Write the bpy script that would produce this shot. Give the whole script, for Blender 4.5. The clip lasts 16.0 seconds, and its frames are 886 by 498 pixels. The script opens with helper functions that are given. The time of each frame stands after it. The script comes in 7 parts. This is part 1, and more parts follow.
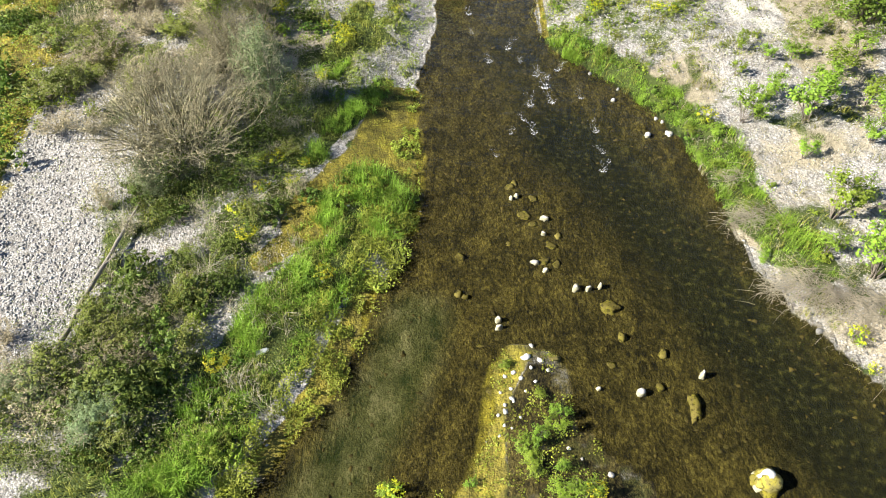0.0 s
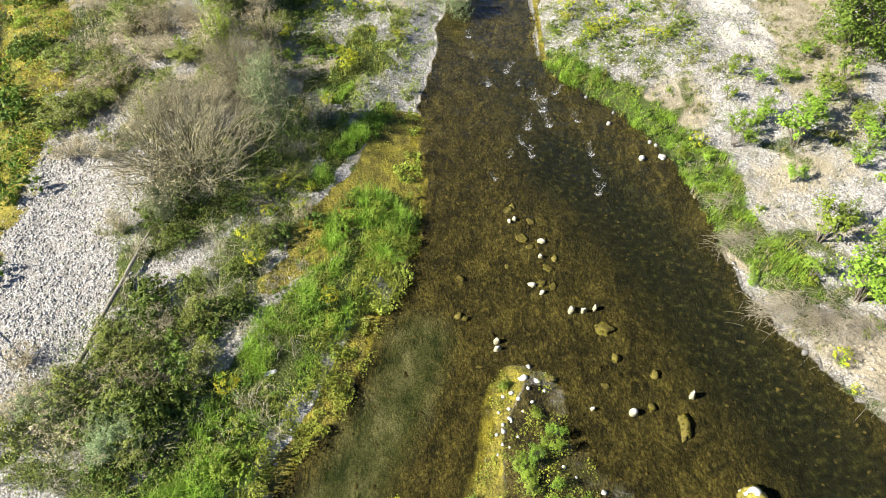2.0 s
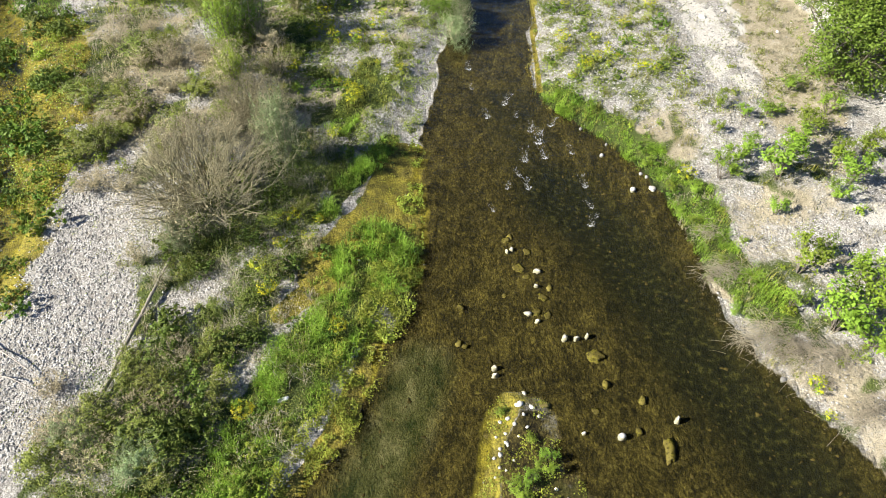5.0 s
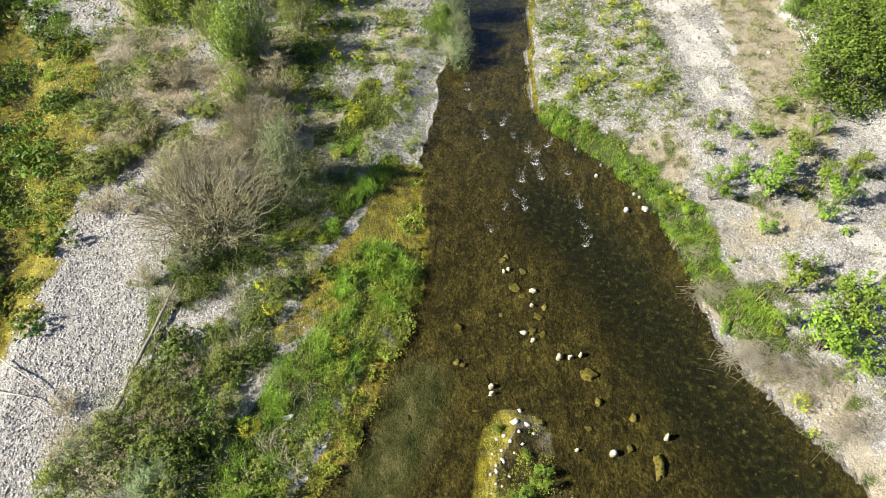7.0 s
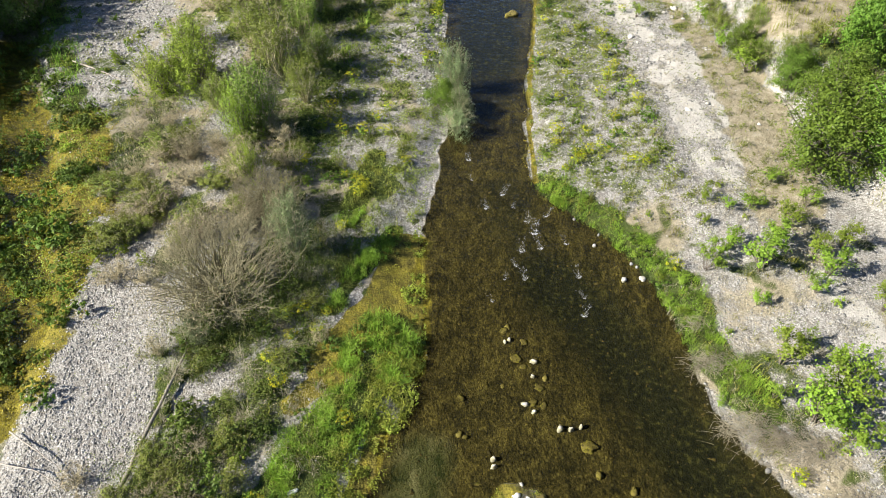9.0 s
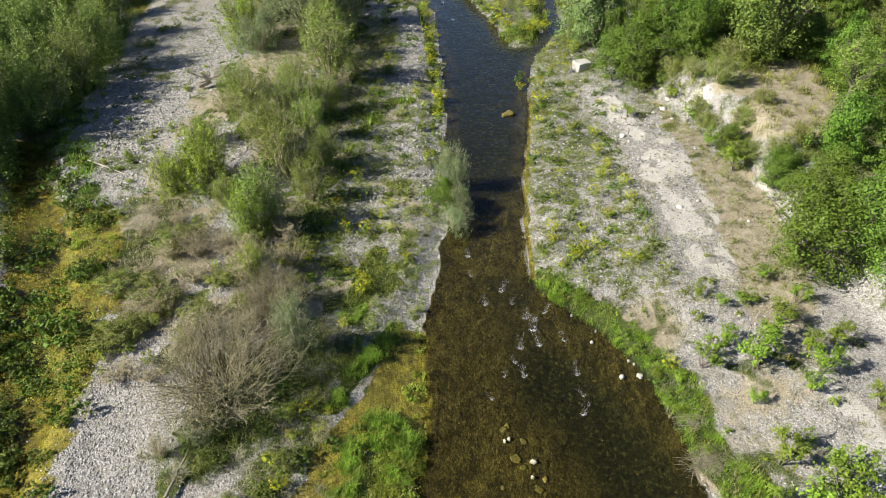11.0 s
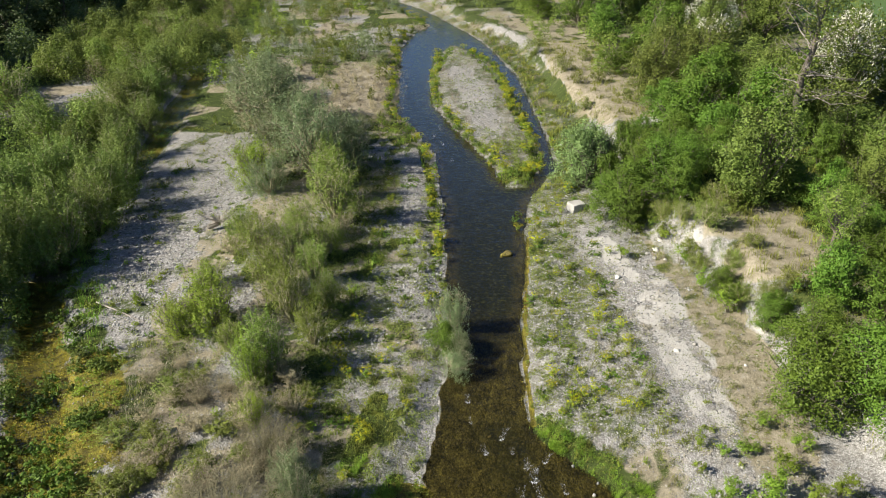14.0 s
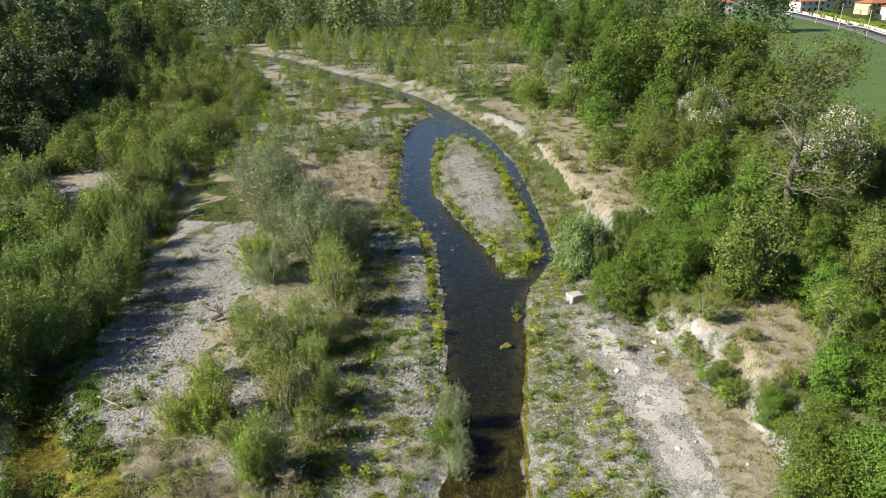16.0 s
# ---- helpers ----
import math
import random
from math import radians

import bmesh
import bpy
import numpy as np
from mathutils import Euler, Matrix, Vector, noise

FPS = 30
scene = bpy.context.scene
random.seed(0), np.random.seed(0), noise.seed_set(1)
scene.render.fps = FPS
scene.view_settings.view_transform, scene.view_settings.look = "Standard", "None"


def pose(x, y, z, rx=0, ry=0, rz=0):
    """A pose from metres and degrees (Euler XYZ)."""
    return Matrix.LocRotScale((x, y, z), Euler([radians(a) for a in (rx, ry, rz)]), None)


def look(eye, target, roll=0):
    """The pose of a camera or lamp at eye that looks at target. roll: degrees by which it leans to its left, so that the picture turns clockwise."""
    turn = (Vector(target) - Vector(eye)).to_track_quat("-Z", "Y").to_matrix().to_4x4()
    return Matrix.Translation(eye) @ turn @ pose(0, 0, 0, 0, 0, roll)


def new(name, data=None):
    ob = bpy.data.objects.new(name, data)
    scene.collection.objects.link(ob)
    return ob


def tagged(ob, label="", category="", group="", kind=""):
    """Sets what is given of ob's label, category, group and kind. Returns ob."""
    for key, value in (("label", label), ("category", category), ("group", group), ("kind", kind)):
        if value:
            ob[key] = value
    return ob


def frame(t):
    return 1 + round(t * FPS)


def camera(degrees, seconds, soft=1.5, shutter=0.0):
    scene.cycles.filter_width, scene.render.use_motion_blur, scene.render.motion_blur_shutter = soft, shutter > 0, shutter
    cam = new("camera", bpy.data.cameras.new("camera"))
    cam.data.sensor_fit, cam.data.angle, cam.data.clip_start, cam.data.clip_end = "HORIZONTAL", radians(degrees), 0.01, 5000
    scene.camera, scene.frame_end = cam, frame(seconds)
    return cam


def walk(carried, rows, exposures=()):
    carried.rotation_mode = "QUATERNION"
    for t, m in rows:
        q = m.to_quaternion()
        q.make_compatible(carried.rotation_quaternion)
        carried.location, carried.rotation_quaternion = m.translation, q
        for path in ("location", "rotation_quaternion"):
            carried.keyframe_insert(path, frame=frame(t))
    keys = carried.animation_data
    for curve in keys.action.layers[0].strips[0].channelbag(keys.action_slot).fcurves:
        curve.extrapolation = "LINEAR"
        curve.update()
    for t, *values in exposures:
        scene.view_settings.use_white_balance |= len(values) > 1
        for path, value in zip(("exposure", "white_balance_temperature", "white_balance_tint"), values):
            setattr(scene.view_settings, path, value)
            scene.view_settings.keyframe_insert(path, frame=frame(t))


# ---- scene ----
cam = camera(65.3, 16.0, soft=1.0)
PATH = [
    (0, (-0.007, 0.024, 17.389), (-0.007, 1.328, 15.873), -0.0),
    (0.5, (0.001, 0.024, 17.639), (0.0, 1.329, 16.123), -0.0),
    (1, (0.003, 0.017, 17.928), (0.002, 1.323, 16.413), -0.0),
    (1.5, (0.009, 0.011, 18.232), (0.007, 1.319, 16.718), -0.1),
    (2, (-0.007, -0.007, 18.524), (-0.009, 1.301, 17.011), -0.1),
    (2.5, (-0.011, -0.051, 18.839), (-0.013, 1.257, 17.326), -0.1),
    (3, (0.006, -0.091, 19.121), (0.003, 1.217, 17.608), -0.1),
    (3.5, (-0.006, -0.123, 19.433), (-0.01, 1.186, 17.92), -0.1),
    (4, (-0.032, -0.134, 19.748), (-0.035, 1.175, 18.236), -0.1),
    (6.5, (0.059, -0.181, 21.235), (0.051, 1.131, 19.726), -0.3),
    (7, (0.075, -0.174, 21.538), (0.067, 1.138, 20.029), -0.3),
    (7.5, (0.075, -0.146, 21.83), (0.066, 1.167, 20.321), -0.4),
    (8, (0.074, -0.051, 22.149), (0.064, 1.278, 20.655), -0.4),
    (8.5, (0.041, 0.023, 22.461), (0.032, 1.394, 21.006), -0.4),
    (9, (0.032, 0.036, 22.756), (0.021, 1.449, 21.34), -0.4),
    (11.5, (0.063, 0.012, 24.25), (0.051, 1.611, 23.049), -0.5),
    (12, (0.067, 0.058, 24.54), (0.054, 1.69, 23.384), -0.5),
    (12.5, (0.062, 0.092, 24.854), (0.049, 1.755, 23.744), -0.5),
    (13, (0.074, 0.123, 25.177), (0.06, 1.817, 24.113), -0.5),
    (13.5, (0.09, 0.17, 25.485), (0.077, 1.894, 24.47), -0.5),
    (14, (0.127, 0.199, 25.758), (0.114, 1.95, 24.792), -0.6),
    (14.5, (0.189, 0.159, 26.041), (0.174, 1.935, 25.122), -0.6),
    (15, (0.223, 0.13, 26.402), (0.209, 1.932, 25.534), -0.6),
    (15.5, (0.227, 0.073, 26.804), (0.212, 1.9, 25.989), -0.6),
    (16, (0.209, 0.013, 27.16), (0.194, 1.861, 26.393), -0.6),
]
walk(cam, [(t, look(eye, target, roll)) for t, eye, target, roll in PATH],
     exposures=((0, 1.52), (3.5, 1.42), (9, 1.14), (12.5, 0.87), (16, 0.84)))

# ---- world and light ----
world = bpy.data.worlds.new("sky")
scene.world = world
world.use_nodes = True
wn = world.node_tree
sky = wn.nodes.new("ShaderNodeTexSky")
sky.sky_type, sky.sun_disc = "NISHITA", False
SUN_TO = Vector((-0.80, -0.19, 0.57)).normalized()
sky.air_density, sky.dust_density, sky.ozone_density = 0.6, 0.0, 3.0
sky.sun_elevation = math.asin(SUN_TO.z)
sky.sun_rotation = math.atan2(SUN_TO.x, SUN_TO.y)
wn.links.new(sky.outputs["Color"], wn.nodes["Background"].inputs["Color"])
wn.nodes["Background"].inputs["Strength"].default_value = 0.06
sun = new("sun", bpy.data.lights.new("sun", "SUN"))
sun.data.energy, sun.data.angle, sun.data.color = 5.0, radians(0.53), (1.0, 0.925, 0.785)
sun.matrix_world = look((0, 0, 60), Vector((0, 0, 60)) - SUN_TO)


# ---- materials ----
class Nodes:
    """A small builder of node materials."""

    def __init__(self, name):
        self.mat = bpy.data.materials.new(name)
        self.mat.use_nodes = True
        self.t = self.mat.node_tree
        self.t.nodes.clear()
        self.out = self.t.nodes.new("ShaderNodeOutputMaterial")

    def n(self, kind, **sets):
        node = self.t.nodes.new(kind)
        for key, value in sets.items():
            node.inputs[key.replace("_", " ")].default_value = value
        return node

    def link(self, a, b):
        self.t.links.new(a, b)

    def coord(self):
        g = self.t.nodes.new("ShaderNodeTexCoord")
        return g.outputs["Object"]

    def noise(self, scale, detail=4.0, vec=None, rough=0.6):
        node = self.n("ShaderNodeTexNoise", Scale=scale, Detail=detail, Roughness=rough)
        if vec is not None:
            self.link(vec, node.inputs["Vector"])
        return node.outputs["Fac"]

    def stretch(self, vec, s):
        node = self.t.nodes.new("ShaderNodeMapping")
        node.inputs["Scale"].default_value = s
        self.link(vec, node.inputs["Vector"])
        return node.outputs["Vector"]

    def voronoi(self, scale, vec=None, feature="F1"):
        node = self.n("ShaderNodeTexVoronoi", Scale=scale)
        node.feature = feature
        if vec is not None:
            self.link(vec, node.inputs["Vector"])
        return node

    def ramp(self, fac, *stops):
        node = self.t.nodes.new("ShaderNodeValToRGB")
        els = node.color_ramp.elements
        while len(els) < len(stops):
            els.new(0.5)
        for e, (p, c) in zip(els, stops):
            e.position, e.color = p, (*c, 1)
        self.link(fac, node.inputs["Fac"])
        return node.outputs["Color"]

    def mix(self, fac, a, b, blend="MIX"):
        node = self.t.nodes.new("ShaderNodeMix")
        node.data_type, node.blend_type = "RGBA", blend
        for socket, v in (("Factor_Float", fac), ("A_Color", a), ("B_Color", b)):
            s = next(i for i in node.inputs if i.identifier == socket)
            if isinstance(v, (int, float)):
                s.default_value = v
            elif isinstance(v, tuple):
                s.default_value = (*v, 1)
            else:
                self.link(v, s)
        return next(o for o in node.outputs if o.identifier == "Result_Color")

    def math(self, op, a, b=0.0, c=0.0):
        node = self.t.nodes.new("ShaderNodeMath")
        node.operation = op
        for s, v in zip(node.inputs, (a, b, c)):
            if isinstance(v, (int, float)):
                s.default_value = v
            else:
                self.link(v, s)
        return node.outputs[0]

    def smooth(self, v, lo, hi):
        node = self.t.nodes.new("ShaderNodeMapRange")
        node.interpolation_type = "SMOOTHSTEP"
        node.inputs["From Min"].default_value, node.inputs["From Max"].default_value = lo, hi
        self.link(v, node.inputs["Value"])
        return node.outputs["Result"]

    def bump(self, height, strength=0.5, distance=0.05):
        node = self.n("ShaderNodeBump", Strength=strength, Distance=distance)
        self.link(height, node.inputs["Height"])
        return node.outputs["Normal"]

    def finish(self, color, rough=0.8, normal=None, metal=0.0, spec=0.3):
        p = self.n("ShaderNodeBsdfPrincipled", Roughness=rough, Metallic=metal)
        p.inputs["Specular IOR Level"].default_value = spec
        if isinstance(color, tuple):
            p.inputs["Base Color"].default_value = (*color, 1)
        else:
            self.link(color, p.inputs["Base Color"])
        if normal is not None:
            self.link(normal, p.inputs["Normal"])
        self.link(p.outputs[0], self.out.inputs["Surface"])
        return self.mat


def surface(name, a, b, scale=6.0, rough=0.8, bump=0.4, metal=0.0, spec=0.3, c=None):
    """A mottled solid surface between colours a and b, at two scales, with fine relief."""
    k = Nodes(name)
    v = k.coord()
    n1, n2 = k.noise(scale, 6, v), k.noise(scale * 7, 4, v)
    f = k.math("ADD", k.math("MULTIPLY", n1, 0.6), k.math("MULTIPLY", n2, 0.4))
    col = k.ramp(f, (0.32, a), (0.68, b))
    if c:
        col = k.mix(k.smooth(k.noise(scale * 0.35, 3, v), 0.52, 0.66), col, c)
    return k.finish(col, rough, k.bump(f, bump, 0.03), metal, spec)


def leaf(name, a, b, c=None, trans=0.2, rough=0.6):
    """Foliage: each leaf has its own tint, each plant a shade of its own; light passes through."""
    k = Nodes(name)
    geo = k.t.nodes.new("ShaderNodeNewGeometry")
    info = k.t.nodes.new("ShaderNodeObjectInfo")
    island = geo.outputs["Random Per Island"]
    stops = ((0.0, a), (0.8, b), (1.0, c)) if c else ((0.0, a), (1.0, b))
    col = k.ramp(k.math("MULTIPLY_ADD", island, 0.46, 0.27), *stops)
    hsv = k.n("ShaderNodeHueSaturation")
    k.link(col, hsv.inputs["Color"])
    k.link(k.math("MULTIPLY_ADD", info.outputs["Random"], 0.03, 0.485), hsv.inputs["Hue"])
    # uneven leaf tone by position; its strong contrast stands in for clump self-shadow
    patch = k.n("ShaderNodeTexNoise", Scale=0.9, Detail=3.0)
    k.link(geo.outputs["Position"], patch.inputs["Vector"])
    small = k.n("ShaderNodeTexNoise", Scale=2.8, Detail=2.0)
    k.link(geo.outputs["Position"], small.inputs["Vector"])
    tone = k.math("ADD", k.math("MULTIPLY_ADD", patch.outputs["Fac"], 1.3, -0.32), k.math("MULTIPLY", small.outputs["Fac"], 1.4))
    k.link(k.math("MULTIPLY", tone, k.math("MULTIPLY_ADD", info.outputs["Random"], 0.35, 0.84)), hsv.inputs["Value"])
    p = k.n("ShaderNodeBsdfPrincipled", Roughness=rough)
    p.inputs["Specular IOR Level"].default_value = 0.25
    k.link(hsv.outputs[0], p.inputs["Base Color"])
    tr = k.t.nodes.new("ShaderNodeBsdfTranslucent")
    k.link(hsv.outputs[0], tr.inputs["Color"])
    m = k.n("ShaderNodeMixShader", Fac=trans)
    k.link(p.outputs[0], m.inputs[1])
    k.link(tr.outputs[0], m.inputs[2])
    k.link(m.outputs[0], k.out.inputs["Surface"])
    return k.mat


def ground_material():
    """Pebble gravel, soil with grass, algae mats, dry grass and river bed, blended by the zones of the sheet."""
    k = Nodes("ground_cover")
    v = k.coord()
    zone = k.t.nodes.new("ShaderNodeVertexColor")
    zone.layer_name = "zone"
    sep = k.t.nodes.new("ShaderNodeSeparateColor")
    k.link(zone.outputs["Color"], sep.inputs["Color"])
    zone2 = k.t.nodes.new("ShaderNodeVertexColor")
    zone2.layer_name = "zone_two"
    sep2 = k.t.nodes.new("ShaderNodeSeparateColor")
    k.link(zone2.outputs["Color"], sep2.inputs["Color"])
    big, mid, fine = k.noise(0.35, 5, v), k.noise(2.2, 6, v), k.noise(14.0, 5, v)
    # gravel
    p1, p2 = k.voronoi(7.5, v), k.voronoi(19.0, v)
    s1 = k.t.nodes.new("ShaderNodeSeparateColor")
    k.link(p1.outputs["Color"], s1.inputs["Color"])
    s2 = k.t.nodes.new("ShaderNodeSeparateColor")
    k.link(p2.outputs["Color"], s2.inputs["Color"])
    tone = k.math("ADD", k.math("MULTIPLY", s1.outputs[0], 0.45), k.math("MULTIPLY", s2.outputs[0], 0.55))
    gravel = k.ramp(tone, (0.08, (0.15, 0.145, 0.135)), (0.45, (0.33, 0.322, 0.31)), (0.92, (0.52, 0.515, 0.505)))
    edge = k.smooth(p2.outputs["Distance"], 0.35, 0.75)
    gravel = k.mix(k.math("MULTIPLY", edge, 0.6), gravel, (0.15, 0.14, 0.125))
    gravel = k.mix(k.math("MULTIPLY", k.smooth(mid, 0.5, 0.75), 0.5), gravel, (0.30, 0.26, 0.20))
    # sandy
    sand = k.ramp(k.math("ADD", k.math("MULTIPLY", fine, 0.5), k.math("MULTIPLY", mid, 0.5)), (0.3, (0.36, 0.345, 0.32)), (0.7, (0.58, 0.565, 0.535)))
    # grass floor, darkened to stand in for shade under and between the plants
    grass = k.ramp(mid, (0.3, (0.030, 0.042, 0.012)), (0.55, (0.062, 0.088, 0.020)), (0.75, (0.13, 0.15, 0.045)))
    grass = k.mix(k.math("MULTIPLY", k.smooth(fine, 0.45, 0.7), 0.6), grass, (0.035, 0.045, 0.014))
    dry = k.ramp(k.math("ADD", k.math("MULTIPLY", mid, 0.5), k.math("MULTIPLY", fine, 0.5)), (0.3, (0.14, 0.12, 0.068)), (0.5, (0.30, 0.265, 0.19)), (0.68, (0.48, 0.44, 0.365)))
    algae = k.ramp(k.math("ADD", k.math("MULTIPLY", mid, 0.6), k.math("MULTIPLY", fine, 0.4)), (0.34, (0.04, 0.036, 0.012)), (0.48, (0.14, 0.122, 0.024)), (0.66, (0.34, 0.295, 0.04)))
    # bed: weed and film over cobbles, in lumps that the current has drawn out
    flow = k.stretch(v, (1.0, 0.55, 1.0))
    warp = k.n("ShaderNodeTexNoise", Scale=1.7, Detail=6.0, Roughness=0.68, Distortion=1.2)
    k.link(flow, warp.inputs["Vector"])
    lump = k.n("ShaderNodeTexNoise", Scale=13.0, Detail=6.0, Roughness=0.72, Distortion=0.9)
    k.link(flow, lump.inputs["Vector"])
    weedy = k.math("ADD", k.math("MULTIPLY", warp.outputs["Fac"], 0.45), k.math("MULTIPLY", lump.outputs["Fac"], 0.55))
    bed = k.ramp(weedy, (0.40, (0.008, 0.0065, 0.002)), (0.46, (0.036, 0.030, 0.0075)), (0.52, (0.082, 0.067, 0.017)), (0.61, (0.20, 0.165, 0.045)))
    c1 = k.voronoi(5.5, v)
    sc = k.t.nodes.new("ShaderNodeSeparateColor")
    k.link(c1.outputs["Color"], sc.inputs["Color"])
    bed = k.mix(k.math("MULTIPLY", k.smooth(sc.outputs[0], 0.80, 0.95), k.math("MULTIPLY", k.smooth(c1.outputs["Distance"], 0.5, 0.2), 0.7)), bed, (0.17, 0.145, 0.05))
    c2 = k.voronoi(12.0, flow)
    bed = k.mix(k.math("MULTIPLY", k.smooth(c2.outputs["Distance"], 0.3, 0.7), 0.38), bed, (0.008, 0.0065, 0.0025))
    # darkening with depth, which the water lacks, is painted into the bed's colour
    soft = k.noise(4.6, 3.0, v, 0.5)
    deep = k.ramp(soft, (0.38, (0.0045, 0.006, 0.0025)), (0.57, (0.017, 0.019, 0.007)), (0.72, (0.072, 0.071, 0.019)))
    bed = k.mix(k.math("MULTIPLY", sep2.outputs[1], 0.93), bed, deep)
    silt = k.ramp(k.math("ADD", k.math("MULTIPLY", k.noise(1.3, 5, flow), 0.6), k.math("MULTIPLY", lump.outputs["Fac"], 0.4)), (0.40, (0.022, 0.036, 0.008)), (0.50, (0.085, 0.092, 0.036)), (0.62, (0.21, 0.205, 0.115)))
    bed = k.mix(sep2.outputs[2], bed, silt)
    # blend
    def where(w, spread=1.05):
        j = k.math("MULTIPLY_ADD", k.math("ADD", k.math("MULTIPLY", mid, 0.55), k.math("MULTIPLY", fine, 0.45)), spread, -0.5 * spread)
        return k.smooth(k.math("ADD", w, j), 0.36, 0.62)
    col = k.mix(where(sep2.outputs[0]), gravel, sand)
    col = k.mix(where(sep.outputs[2]), col, dry)
    col = k.mix(where(sep.outputs[0]), col, grass)
    col = k.mix(where(sep.outputs[1], 0.5), col, algae)
    col = k.mix(where(zone.outputs["Alpha"], 0.3), col, bed)
    h = k.math("ADD", k.math("MULTIPLY", p2.outputs["Distance"], -0.6), k.math("ADD", k.math("MULTIPLY", p1.outputs["Distance"], -0.6), fine))
    rise = k.n("ShaderNodeMix")
    k.link(zone.outputs["Alpha"], rise.inputs[0])
    k.link(h, rise.inputs[2])
    k.link(k.math("MULTIPLY", weedy, 13.0), rise.inputs[3])
    return k.finish(col, 0.85, k.bump(rise.outputs[0], 0.7, 0.06), spec=0.2)


def water_material():
    """Clear shallow water: the bed shows through a faint tint, the sky mirrors by Fresnel on a rippled face."""
    k = Nodes("river_water")
    v = k.coord()
    w1 = k.noise(5.5, 4, k.stretch(v, (1.0, 0.55, 1.0)), 0.6)
    w2 = k.noise(1.6, 3, k.stretch(v, (0.8, 0.45, 1.0)), 0.5)
    w3 = k.noise(2.0, 4, k.stretch(v, (0.7, 1.25, 1.0)), 0.55)
    nrm = k.bump(k.math("ADD", k.math("ADD", k.math("MULTIPLY", w1, 0.5), w2), k.math("MULTIPLY", w3, 0.8)), 0.7, 0.08)
    gl = k.n("ShaderNodeBsdfGlossy", Roughness=0.06)
    k.link(nrm, gl.inputs["Normal"])
    tr = k.t.nodes.new("ShaderNodeBsdfTransparent")
    tr.inputs["Color"].default_value = (0.73, 0.745, 0.59, 1)
    fr = k.n("ShaderNodeFresnel", IOR=1.34)
    k.link(nrm, fr.inputs["Normal"])
    m = k.t.nodes.new("ShaderNodeMixShader")
    k.link(k.math("MULTIPLY", k.math("MAXIMUM", k.math("SUBTRACT", fr.outputs[0], 0.02), 0.004), 2.6), m.inputs[0])
    k.link(tr.outputs[0], m.inputs[1])
    k.link(gl.outputs[0], m.inputs[2])
    k.link(m.outputs[0], k.out.inputs["Surface"])
    return k.mat


def foam_material():
    """Thin broken foam that lets some of the water show."""
    k = Nodes("white_water")
    v = k.t.nodes.new("ShaderNodeNewGeometry").outputs["Position"]
    broken = k.noise(16.0, 3, v, 0.6)
    p = k.n("ShaderNodeBsdfPrincipled", Roughness=0.5)
    p.inputs["Base Color"].default_value = (0.74, 0.77, 0.78, 1)
    tr = k.t.nodes.new("ShaderNodeBsdfTransparent")
    m = k.t.nodes.new("ShaderNodeMixShader")
    k.link(k.math("MULTIPLY", k.smooth(broken, 0.36, 0.62), 0.44), m.inputs[0])
    k.link(tr.outputs[0], m.inputs[1])
    k.link(p.outputs[0], m.inputs[2])
    k.link(m.outputs[0], k.out.inputs["Surface"])
    return k.mat


def stone_material(name, dark, light, moss=None):
    """Stones: every piece its own grey, with grain."""
    k = Nodes(name)
    v = k.coord()
    geo = k.t.nodes.new("ShaderNodeNewGeometry")
    info = k.t.nodes.new("ShaderNodeObjectInfo")
    r = k.math("FRACT", k.math("ADD", geo.outputs["Random Per Island"], info.outputs["Random"]))
    n = k.noise(18.0, 5, v)
    f = k.math("ADD", k.math("MULTIPLY", r, 0.7), k.math("MULTIPLY", n, 0.3))
    col = k.ramp(f, (0.1, dark), (0.85, light))
    if moss:
        col = k.mix(k.smooth(k.noise(5.0, 4, v), 0.45, 0.6), col, moss)
        col = k.mix(k.math("MULTIPLY", k.smooth(k.noise(9.0, 5, v, 0.7), 0.48, 0.6), 0.8), col, (0.03, 0.025, 0.01))
    return k.finish(col, 0.85, k.bump(n, 0.4, 0.02), spec=0.2)


